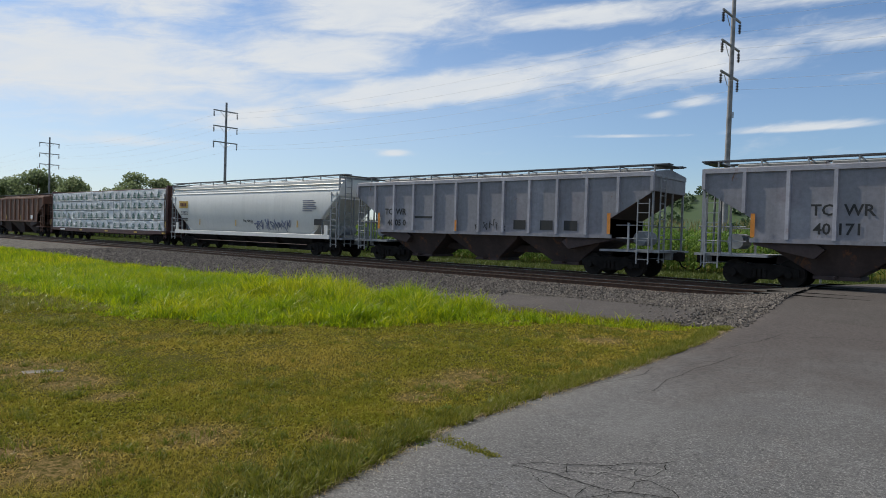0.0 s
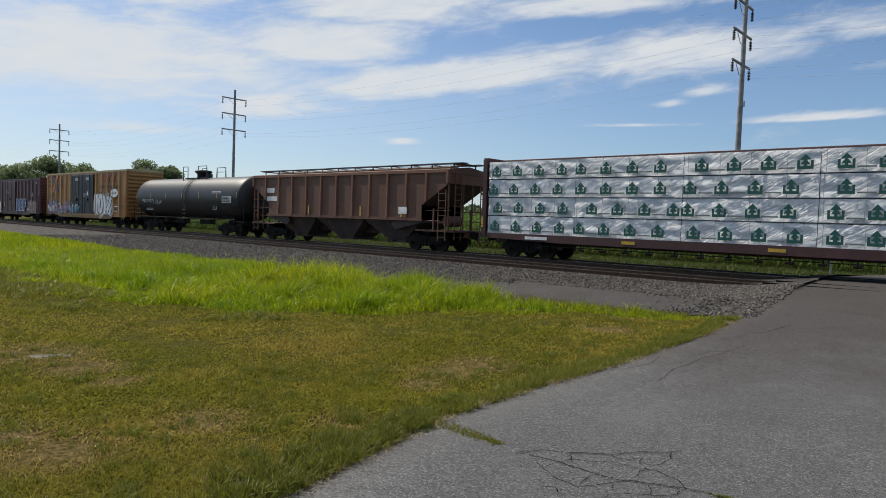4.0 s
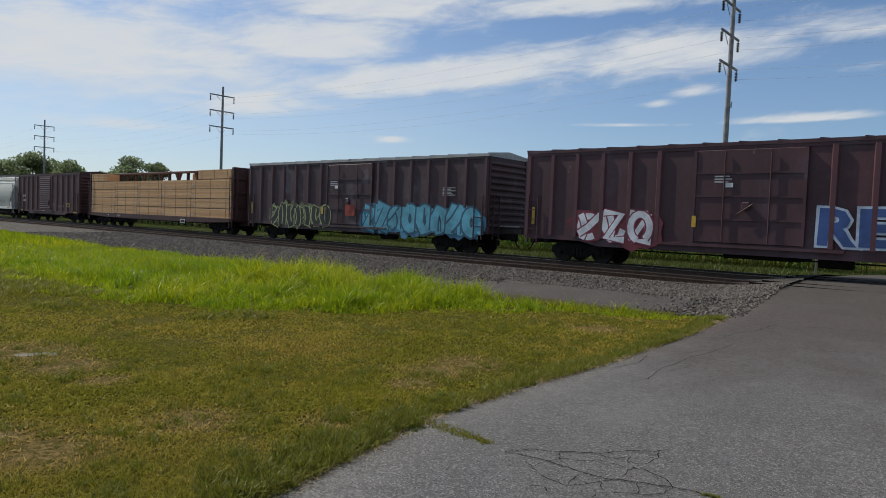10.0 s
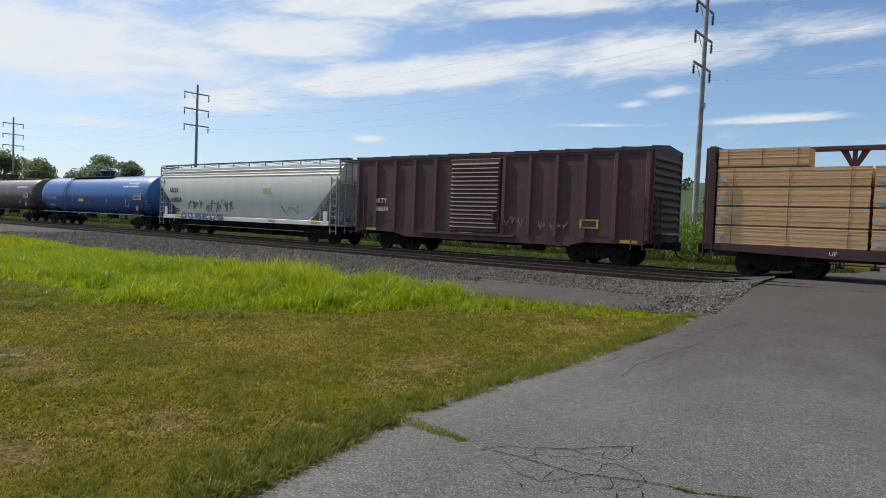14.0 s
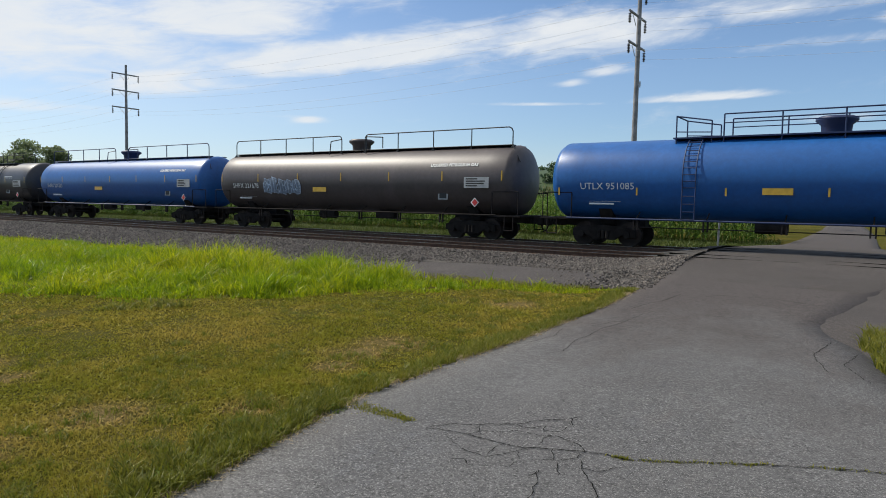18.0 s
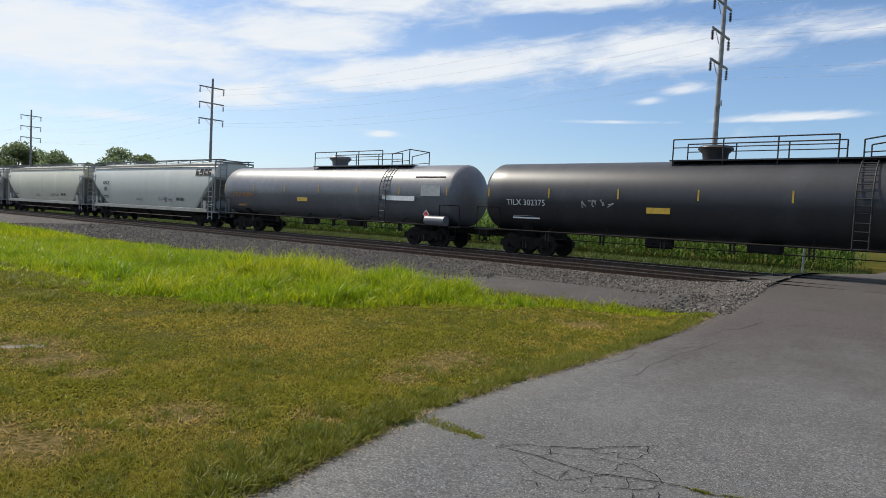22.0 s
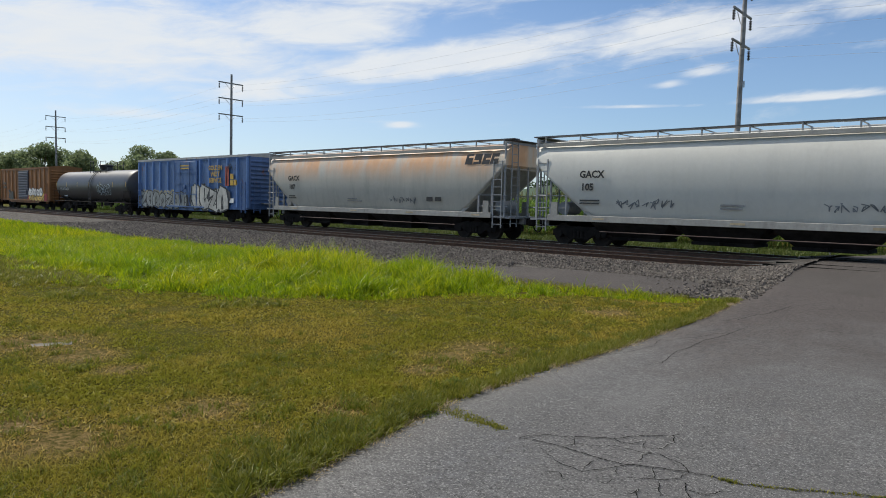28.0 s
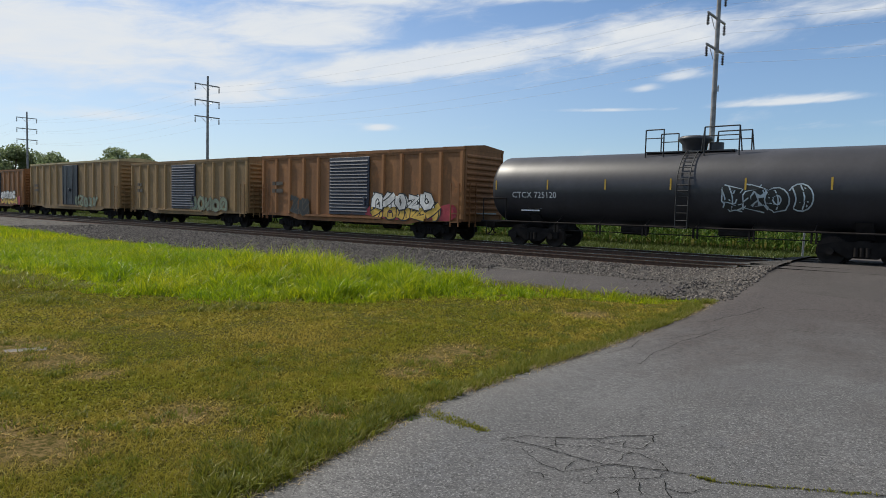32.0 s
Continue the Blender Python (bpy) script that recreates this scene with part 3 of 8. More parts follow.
def build_ground():
    xs = [-4000, -1500, -600, -300, -160, -100, -70] + list(np.arange(-50, 14.01, 0.8)) + [20, 30, 50, 100, 300, 1000, 4000]
    ys = [-4000, -1000, -200, -60, -20, -8] + list(np.arange(-3, 36.1, 0.8)) + [42, 60, 100, 200, 500, 1500, 4000]
    sheet("ground", [[(x, y, ground_height(x, y)) for x in xs] for y in ys][::1], MAT["lawn"],
          "mown dry lawn with brown patches and bare spots", cat="lawn")
    # drive and crossing road
    rows = []
    for y in list(np.arange(-12, 9, 0.5)) + list(np.arange(9, 36, 0.5)) + [40, 50, 60, 80, 120, 200]:
        l, r = float(road_left(y)), float(road_right(y))
        w = 0.05 * noise.noise((y * 2.1, 0, 0)) + 0.03 * noise.noise((y * 6.0, 4, 0))
        z = 0.10 * min(1, max(0, (y - 14) / 5)) * (1 if y < 30 else max(0.2, 1 - (y - 30) / 12))
        row = []
        for k in range(9):
            q = k / 8
            x = l + w + (r - l) * q
            row.append((x, y, z + 0.008 + 0.03 * math.sin(math.pi * q) + 0.012 * noise.noise((x * 0.6, y * 0.5, 7))))
        # the edge falls away into the ground
        row = [(row[0][0] - 0.16, y, row[0][2] - 0.22), (row[0][0] - 0.01, y, row[0][2] - 0.02)] + row + [(row[-1][0] + 0.01, y, row[-1][2] - 0.02), (row[-1][0] + 0.22, y, row[-1][2] - 0.2)]
        rows.append(row)
    sheet("road", rows, MAT["asphalt"], "worn grey asphalt drive with cracks leading over the tracks", cat="road")
    # dry dirt where the lawn meets the asphalt
    rows = [[], []]
    for y in np.arange(1.2, 13.2, 0.05):
        w = max(0.003, 0.010 + 0.03 * noise.noise((y * 1.3, 2, 0)) + 0.02 * noise.noise((y * 9.0, 4, 0)))
        x = float(road_left(y)) + 0.05 * noise.noise((y * 2.1, 0, 0)) + 0.03 * noise.noise((y * 6.0, 4, 0))
        rows[0].append((x - 0.07, y, 0.004))
        rows[1].append((x + w, y, road_z(x + w, y) + 0.005))
    sheet("verge", [[a, b] for a, b in zip(*rows)], MAT["dirt"], "thin strip of dry dirt along the asphalt edge", cat="dirt")
    # newer asphalt over the crossing
    rows = []
    for y in np.arange(14.6, 29.7, 0.5):
        e = 0.5 * max(0, 16.2 - y)
        l, r = float(road_left(y)) - 0.05 + e * 0.8 + 0.1 * noise.noise((y, 3, 0)), float(road_right(y)) + 0.08 - e * 0.4
        z = 0.10 * min(1, max(0, (y - 14) / 5))
        dip = -0.04 if y < 15.0 else 0.0
        lift = lambda q: (0.018 if 0.02 < q < 0.98 else 0.0) + 0.03 * math.sin(math.pi * q)
        rows.append([(l + (r - l) * q, y, z + dip + lift(q) + (0.010 * noise.noise((q * 5, y * 0.5, 9)) if 0.02 < q < 0.98 else 0)) for q in (0, 0.03, 0.12, 0.25, 0.38, 0.5, 0.62, 0.75, 0.88, 0.97, 1)])
    sheet("crossing_pavement", rows, MAT["asphalt_new"], "dark patched asphalt at the grade crossing", cat="pavement")
    # side drive to the right and old pad to the left of the road
    rows = []
    for y in np.arange(8.35, 19.3, 0.25):
        x0 = float(road_right(y)) - 0.06
        x1 = float(np.interp(y, [8.3, 8.6, 9.7, 10.6, 11.1, 11.6, 12.2, 12.6], [-0.1, 0.2, 0.5, 0.75, 1.3, 3.2, 9, 20])) if y < 15 else float(np.interp(y, [17.2, 17.4, 18.3, 19.2], [20, 8, 3, 0.6]))
        x1 = max(x0 + 0.15, x1 + 0.12 * noise.noise((y * 2.0, 0, 6)))
        row = []
        for k in range(13):
            x = x0 + (x1 - x0) * (k / 12) ** 1.8
            q = max(0.0, 1 - (x - x0) / 2.6)
            row.append((x, y, 0.10 * min(1, max(0, (y - 14) / 5)) * q * q * (3 - 2 * q) + 0.004 + 0.010 * noise.noise((x * 0.9, y * 0.9, 3))))
        rows.append(row + [(x1 + 0.15, y, -0.24)])
    sheet("side_pavement", rows, MAT["asphalt_new"], "dark broken asphalt beside the drive", cat="pavement")
    # old pad to the left, whose rim slopes away under the stones
    ring = [(-13.0, 13.7), (-10.4, 11.6), (-8.4, 11.2), (-6.9, 11.5), (-5.6, 12.6), (-4.9, 13.6), (-4.9, 15.0), (-5.9, 16.0), (-7.4, 16.6), (-9.6, 16.5), (-11.6, 15.6)]
    fine = []
    for (a, b), (c, d) in zip(ring, ring[1:] + ring[:1]):
        m = max(2, int(math.hypot(c - a, d - b) / 0.35))
        for i in range(m):
            x, y = a + (c - a) * i / m, b + (d - b) * i / m
            fine.append((x + 0.10 * noise.noise((x * 2, y * 2, 0)), y + 0.10 * noise.noise((x * 2, y * 2, 5))))
    cx, cy = sum(p[0] for p in fine) / len(fine), sum(p[1] for p in fine) / len(fine)
    rings = [[(cx + (x - cx) * k, cy + (y - cy) * k, z + 0.15 * min(1.0, max(0.0, (cx + (x - cx) * k + 9) / 4.9)) ** 3 + 0.012 * noise.noise((x * k, y * k, 2))) for x, y in fine]
             for k, z in ((1.06, -0.20), (0.97, -0.112), (0.85, -0.075), (0.4, -0.05))]
    tagged(part("pavement_pad", MB().loft(rings, True, True, True), MAT["asphalt_new"]), "dark broken asphalt beside the drive", "pavement", kind="structure")


def road_z(x, y):
    l, r = float(road_left(y)), float(road_right(y))
    q = min(1, max(0, (x - l) / max(0.1, r - l)))
    return 0.10 * min(1, max(0, (y - 14) / 5)) + 0.008 + 0.03 * math.sin(math.pi * q) + 0.012 * noise.noise((x * 0.6, y * 0.5, 7))


# the main cracks, then the web round the worn spot, then those nearer the tracks
CRACKS = [[(-2.59, 3.75), (-2.53, 3.85), (-2.46, 3.93), (-2.36, 3.97), (-2.27, 4.06), (-2.12, 4.17), (-2.04, 4.31), (-1.95, 4.41), (-1.85, 4.49), (-1.8, 4.6)],
          [(-2.59, 3.75), (-2.3, 3.79), (-2.04, 3.78), (-1.86, 3.79), (-1.61, 3.92), (-1.38, 4.0), (-1.24, 4.0), (-0.87, 4.22), (-0.22, 4.59), (0.61, 4.95), (1.6, 5.3)]]
WEB = [[(-2.3, 3.79), (-2.21, 3.93), (-2.09, 3.97), (-2.05, 4.06), (-1.85, 4.07), (-1.78, 4.12), (-1.69, 4.11), (-1.57, 4.06), (-1.5, 3.95)], [(-2.31, 4.0), (-2.24, 3.87), (-2.15, 3.83)],
       [(-2.39, 3.69), (-2.29, 3.63), (-2.29, 3.75)], [(-2.29, 3.63), (-2.18, 3.56), (-2.07, 3.52), (-1.97, 3.52), (-1.87, 3.7), (-1.79, 3.86)], [(-1.8, 3.92), (-1.82, 4.03), (-1.79, 4.11)],
       [(-1.93, 4.28), (-1.89, 4.19), (-1.8, 4.17), (-1.78, 4.27), (-1.78, 4.39), (-1.83, 4.52)], [(-1.98, 3.55), (-2.01, 3.69), (-1.99, 3.77)], [(-2.15, 3.36), (-2.08, 3.4), (-2.02, 3.35), (-1.95, 3.35)]]
WEB += [[(-1.8, 3.54), (-1.73, 3.62), (-1.63, 3.7), (-1.54, 3.76), (-1.51, 3.84), (-1.5, 3.95)], [(-1.69, 3.89), (-1.61, 3.72)], [(-1.85, 3.72), (-1.79, 3.62)], [(-1.84, 3.44), (-1.77, 3.45), (-1.79, 3.54)],
        [(-1.48, 3.82), (-1.42, 3.7), (-1.33, 3.71), (-1.21, 3.88)], [(-1.63, 3.41), (-1.61, 3.52)], [(-1.58, 3.71), (-1.49, 3.52)], [(-2.11, 4.18), (-2.03, 4.13), (-1.98, 4.19), (-1.93, 4.26)],
        [(-1.61, 3.52), (-1.5, 3.2), (-1.52, 2.7)], [(-1.42, 3.7), (-1.2, 3.4), (-1.15, 3.0)]]
FAR_CRACKS = [[(-3.74, 9.79), (-3.6, 9.87), (-3.24, 10.12), (-3.22, 10.68), (-3.11, 11.19), (-3.07, 12.41)], [(-2.95, 6.43), (-2.86, 6.71), (-2.99, 7.35), (-2.96, 7.77), (-3.0, 8.25), (-2.94, 8.78), (-2.92, 9.65)],
              [(-3.24, 8.24), (-3.13, 8.47), (-3.08, 8.82), (-2.91, 8.96)], [(-3.45, 6.68), (-3.36, 7.01), (-3.31, 7.47), (-3.42, 7.95)], [(-2.63, 12.29), (-2.45, 12.67), (-2.1, 12.67), (-1.77, 12.85), (-0.8, 12.6)],
              [(-2.22, 10.12), (-2.01, 10.11), (-1.75, 10.2), (-1.4, 10.24)], [(-2.23, 11.44), (-2.11, 11.45)], [(-0.5, 9.2), (-0.6, 8.2), (-0.4, 7.4)], [(-0.2, 8.6), (-0.3, 7.9), (-0.05, 7.2)]]


def build_cracks():
    rg = random.Random(4)
    for ci, line in enumerate(CRACKS + WEB + FAR_CRACKS):
        mb = MB()
        pts = []
        for (a, b), (c, d) in zip(line, line[1:]):
            m = max(2, int(math.hypot(c - a, d - b) / 0.025))
            for i in range(m):
                x, y = a + (c - a) * i / m, b + (d - b) * i / m
                pts.append((x + 0.022 * noise.noise((x * 14, y * 14, 1)) + 0.008 * noise.noise((x * 50, y * 50, 2)), y + 0.022 * noise.noise((x * 14, y * 14, 10)) + 0.008 * noise.noise((x * 50, y * 50, 11))))
        pts.append(line[-1])
        v, f = [], []
        for i, (x, y) in enumerate(pts):
            x2, y2 = pts[min(i + 1, len(pts) - 1)]
            x1, y1 = pts[max(i - 1, 0)]
            dx, dy = x2 - x1, y2 - y1
            n = math.hypot(dx, dy) or 1
            w = (rg.uniform(0.0026, 0.0052) if ci < 2 else rg.uniform(0.0012, 0.0036) if ci < 2 + len(WEB) else rg.uniform(0.0010, 0.0024)) * (1 + 0.22 * max(0, y - 5)) * (0.3 if i in (0, len(pts) - 1) else 1)
            z = road_z(x, y) + 0.006
            v += [(x - dy / n * w, y + dx / n * w, z), (x + dy / n * w, y - dx / n * w, z)]
            if i:
                f.append((2 * i - 2, 2 * i - 1, 2 * i + 1, 2 * i))
        mb.add(v, f)
        tagged(part("road_crack", mb, MAT["crack"]), "jagged dark crack across the worn asphalt", "crack", "cracks in the drive", "structure")


# ---------------------------------------------------------------- grass and weeds
def blades(name, pts, h, w, material, label, lean=0.5, seed=1, segs=2, cat="grass", kind="stuff", base=ground_height):
    """Grass blades: pts (x, y), height range, width; bent in segments."""
    rg = np.random.RandomState(seed)
    n = len(pts)
    pts = np.asarray(pts, float)
    hh = rg.uniform(h[0], h[1], n) if np.ndim(h[0]) == 0 else h[0] * rg.uniform(0.6, 1.1, n)
    ang = rg.uniform(0, 2 * np.pi, n)
    face = rg.uniform(0, 2 * np.pi, n)
    ln = rg.uniform(0.1, 1.0, n) * lean
    zz = np.array([base(x, y) for x, y in pts]) if base else np.zeros(n)
    ww = w * rg.uniform(0.6, 1.3, n)
    V = np.zeros((n, 2 * segs + 1, 3))
    for s in range(segs + 1):
        k = s / segs
        off = ln * hh * k ** 2
        cx, cy, cz = pts[:, 0] + np.cos(ang) * off, pts[:, 1] + np.sin(ang) * off, zz + hh * k * (1 - 0.25 * ln * k)
        if s == segs:
            V[:, 2 * s] = np.stack([cx, cy, cz], 1)
        else:
            hw = ww * (1 - 0.55 * k)
            V[:, 2 * s] = np.stack([cx - np.cos(face) * hw, cy - np.sin(face) * hw, cz], 1)
            V[:, 2 * s + 1] = np.stack([cx + np.cos(face) * hw, cy + np.sin(face) * hw, cz], 1)
    m = 2 * segs + 1
    loops, starts, tot = [], [], 0
    base_i = (np.arange(n) * m)[:, None]
    quads = [np.array([2 * s, 2 * s + 1, 2 * s + 3, 2 * s + 2]) for s in range(segs - 1)]
    tri = np.array([2 * segs - 2, 2 * segs - 1, 2 * segs])
    per = np.concatenate(quads + [tri]) if quads else tri
    idx = (base_i + per[None, :]).ravel()
    sizes = np.array([4] * (segs - 1) + [3])
    lt = np.tile(sizes, n)
    ls = np.concatenate([[0], np.cumsum(lt)[:-1]])
    me = bpy.data.meshes.new(name)
    me.vertices.add(n * m)
    me.vertices.foreach_set("co", V.ravel())
    me.loops.add(len(idx))
    me.loops.foreach_set("vertex_index", idx)
    me.polygons.add(len(lt))
    me.polygons.foreach_set("loop_start", ls)
    me.polygons.foreach_set("loop_total", lt)
    me.materials.append(material)
    me.update(calc_edges=True)
    return tagged(new(name, me), label, cat, kind=kind)


def scatter(n, x0, x1, y0, y1, keep, seed):
    rg = np.random.RandomState(seed)
    p = np.stack([rg.uniform(x0, x1, n), rg.uniform(y0, y1, n)], 1)
    return p[keep(p[:, 0], p[:, 1])]


def tall_near(x):
    return np.interp(x, [-64, -40, -25, -17, -13.7, -10.5, -9, -8, -7.2, -6.4, -5.4, -4.2], [9.0, 6.5, 5.0, 4.7, 4.7, 5.6, 6.9, 8.6, 9.7, 10.6, 11.4, 12.5])


def tall_far(x):
    return np.interp(x, [-64, -40, -30, -22, -17, -13, -10, -8, -6.9, -6, -4.3], [13.5, 12.4, 11.8, 11.4, 11.6, 11.6, 11.2, 11.2, 11.2, 11.8, 12.8])


def build_grass():
    noi = lambda x, y, s, o=0: np.array([noise.noise((a * s, b * s, o)) for a, b in zip(x, y)])
    # lawn: density falls off with the square of the distance from the drive's end
    rg = np.random.RandomState(1)
    n = 420000
    r, a = np.exp(rg.uniform(np.log(2.4), np.log(34.0), n)), rg.uniform(radians(-2), radians(90), n)
    x, y = -r * np.sin(a), r * np.cos(a)
    ok = (x < road_left(y) + 0.02) & (y < tall_near(x) + 0.8) & (y > -0.8)
    x, y, r = x[ok], y[ok], r[ok]
    bare = np.zeros(len(x))
    for sx, sy, sr in SPOTS:
        bare = np.maximum(bare, 1.2 - np.hypot(x - sx, y - sy) / sr)
    thin = noi(x, y, 1.1) + 0.6 * noi(x, y, 3.4, 2)
    ok = (thin + 0.8 * rg.uniform(0, 1, len(x)) > -0.25) & (bare * 1.0 < rg.uniform(0.0, 1.0, len(x)))
    x, y, r, thin = x[ok], y[ok], r[ok], thin[ok]
    for k, (r0, r1) in enumerate(((2, 5), (5, 9), (9, 16), (16, 40))):
        q = (r >= r0) & (r < r1)
        blades("lawn_grass", np.stack([x, y], 1)[q], (0.040 + 0.026 * np.clip(thin[q], -0.6, 0.8), 0), 0.00125 * math.sqrt(r0 * r1), MAT["lawn_blade"],
               "short mown grass, dry and straw-coloured in patches", 2.2, 2 + k, 2 if k < 2 else 1)
    # coarser tufts that the mower left, in loose drifts
    rg = np.random.RandomState(41)
    n = 2600
    r, a = np.exp(rg.uniform(np.log(3.4), np.log(26.0), n)), rg.uniform(radians(5), radians(88), n)
    cx, cy = -r * np.sin(a), r * np.cos(a)
    ok = (cx < road_left(cy) - 0.05) & (cy < tall_near(cx) + 0.4) & (cy > -0.5) & (noi(cx, cy, 0.45, 42) + 0.5 * noi(cx, cy, 1.7, 43) + 0.25 * rg.randn(n) > 0.0)
    cx, cy = cx[ok], cy[ok]
    who = rg.randint(0, len(cx), 30000)
    sp = 0.035 + 0.02 * rg.rand(len(cx))
    tx, ty = cx[who] + rg.randn(len(who)) * sp[who], cy[who] + rg.randn(len(who)) * sp[who]
    ok = tx < road_left(ty)
    blades("lawn_tufts", np.stack([tx, ty], 1)[ok], (0.035, 0.085), 0.0036, MAT["lush_blade"], "coarse green tufts standing in the mown lawn", 1.5, 44, 2)
    # dead clippings on the turf
    n = 26000
    r, a = np.exp(rg.uniform(np.log(3.2), np.log(20.0), n)), rg.uniform(radians(5), radians(88), n)
    tx, ty = -r * np.sin(a), r * np.cos(a)
    ok = (tx < road_left(ty)) & (ty < tall_near(tx) + 0.3) & (noi(tx, ty, 0.6, 45) + 0.6 * noi(tx, ty, 2.1, 46) > 0.02)
    blades("dry_clippings", np.stack([tx, ty], 1)[ok], (0.022, 0.05), 0.0022, MAT["thatch"], "pale dead blades lying in the lawn", 3.2, 47, 1)
    # low growth behind the tall grass
    p = scatter(60000, -40, -4.6, 10.5, 13.2, lambda x, y: (y > tall_far(x) - 0.4) & (y < 12.9) & (x < road_left(y) - 0.2), 31)
    p = p[noi(p[:, 0], p[:, 1], 0.8, 8) > -0.1]
    blades("low_grass", p, (0.03, 0.14), 0.008, MAT["edge_blade"], "thin low grass at the foot of the ballast", 0.8, 32, 2)
    # lusher tufts along the drive's edge
    rg = np.random.RandomState(5)
    y = rg.uniform(1.8, 13.5, 17000)
    x = road_left(y) - np.abs(rg.normal(0, 0.16, len(y))) + 0.06
    tuft = noi(x, y, 2.2, 4)
    ok = tuft > -0.15
    blades("verge_grass", np.stack([x, y], 1)[ok], (0.03, 0.13), 0.0045, MAT["edge_blade"], "ragged green grass hanging over the asphalt edge", 1.3, 6, 3)
    # lush clumps that lean out over the edge, densest near the corner of the drive
    rg = np.random.RandomState(51)
    cy = np.concatenate([rg.uniform(1.9, 4.0, 150), rg.uniform(4.0, 13.0, 130)])
    cx = road_left(cy) - np.abs(rg.normal(0, 0.12, len(cy))) - 0.01
    who = rg.randint(0, len(cx), 11000)
    sp = rg.uniform(0.025, 0.06, len(cx))
    x, y = cx[who] + rg.randn(len(who)) * sp[who], cy[who] + rg.randn(len(who)) * sp[who]
    ok = x < road_left(y) + 0.07
    blades("verge_clumps", np.stack([x, y], 1)[ok], (0.03, 0.13), 0.0055, MAT["lush_blade"], "lush green grass clumps along the asphalt edge", 1.4, 52, 3)
    # darker tussocks by the corner of the drive
    cy = rg.uniform(1.9, 3.9, 60)
    cx = road_left(cy) - rg.uniform(0.02, 0.42, len(cy)) * np.where(cy < 3.3, 1.0, 0.6)
    who = rg.randint(0, len(cx), 5200)
    sp = rg.uniform(0.02, 0.045, len(cx))
    x, y = cx[who] + rg.randn(len(who)) * sp[who], cy[who] + rg.randn(len(who)) * sp[who]
    blades("tussocks", np.stack([x, y], 1), (0.045, 0.13), 0.0065, MAT["tussock"], "dark green tussocks at the corner of the drive", 1.2, 55, 3)
    # dead strands on the edge of the asphalt
    y = rg.uniform(1.8, 12.5, 5200)
    x = road_left(y) + 0.05 * rg.randn(len(y)) + 0.015
    ok = noi(x, y, 1.6, 53) > -0.2
    blades("dead_strands", np.stack([x, y], 1)[ok], (0.02, 0.06), 0.003, MAT["thatch"], "dead straw-coloured strands along the asphalt edge", 3.0, 54, 2, base=lambda a, b: 0.006)
    # tall bright grass by the ballast
    keep = lambda x, y: (y > tall_near(x) - 1.2) & (y < tall_far(x)) & (x < road_left(y) - 0.15)
    p = scatter(200000, -30, -4.2, 4.5, 15, keep, 7)
    clump = 0.5 + 0.55 * noi(p[:, 0], p[:, 1], 0.6) + 0.5 * noi(p[:, 0], p[:, 1], 1.5, 6) + 0.3 * noi(p[:, 0], p[:, 1], 4.0, 3)
    rough = 0.9 * noi(p[:, 0], p[:, 1], 0.7, 11) + 0.5 * noi(p[:, 0], p[:, 1], 2.0, 12)
    q = p[:, 1] - tall_near(p[:, 0]) + rough + 0.1
    p, clump, q = p[q > 0], clump[q > 0], q[q > 0]
    edge = np.minimum(1, q / 1.8) * np.clip((p[:, 0] + 4.0) / -3.5, 0.25, 1)
    left = np.clip((p[:, 0] + 30) / 14, 0.35, 1) * np.where(p[:, 0] < -13, 0.75, 1.0)
    gap = noi(p[:, 0], p[:, 1], 2.6, 21) + 0.5 * noi(p[:, 0], p[:, 1], 6.0, 22)
    ok = gap > -0.22
    p, clump, edge, left = p[ok], clump[ok] + 0.25 * gap[ok], edge[ok], left[ok]
    blades("tall_grass", p, (0.05 + 0.64 * np.clip(clump, 0.08, 1.25) * edge * left, 0), 0.0115, MAT["tall_blade"], "tall bright green uncut grass beside the ballast", 1.25, 8, 3)
    # long seeding stems that stand above the mass
    rg = np.random.RandomState(23)
    pick = rg.rand(len(p)) < 0.05
    blades("tall_grass_stems", p[pick], (0.16 + 0.80 * np.clip(clump[pick], 0.1, 1.25) * edge[pick] * left[pick], 0), 0.008, MAT["tall_blade"], "long bent blades standing out of the uncut grass", 1.1, 24, 4)
    p = scatter(110000, -120, -29, 5, 17, lambda x, y: (y > tall_near(x)) & (y < tall_far(x) + np.clip((-x - 40) / 20, 0, 2.5)), 9)
    blades("tall_grass", p, (0.12, 0.36), 0.018, MAT["tall_blade"], "tall bright green uncut grass beside the ballast", 0.7, 10, 2)
    # rough dark weeds where the mown lawn ends
    p = scatter(60000, -26, -8.5, 3.2, 8.5, lambda x, y: (y > tall_near(x) - 1.5) & (y < tall_near(x) + 0.7), 25)
    p = p[noi(p[:, 0], p[:, 1], 0.5, 26) + 0.5 * noi(p[:, 0], p[:, 1], 1.6, 27) > np.clip((p[:, 0] + 13) * 0.06, -0.35, 0.25)]
    blades("rough_grass", p, (0.05, 0.15), 0.012, MAT["edge_blade"], "rough darker grass and weeds at the end of the lawn", 1.6, 28, 2)
    # weeds on the right bank
    keep = lambda x, y: (x > road_right(y) + 0.0) & (y < 11.2 - 0.25 * np.maximum(0, 3 - x))
    p = scatter(70000, -0.2, 8, 4.0, 11.4, keep, 11)
    tuft = noi(p[:, 0], p[:, 1], 1.4, 13) + 0.5 * noi(p[:, 0], p[:, 1], 4.0, 14)
    p = p[tuft > -0.25 - 0.3 * np.clip(p[:, 0] - 1.0, 0, 1)]
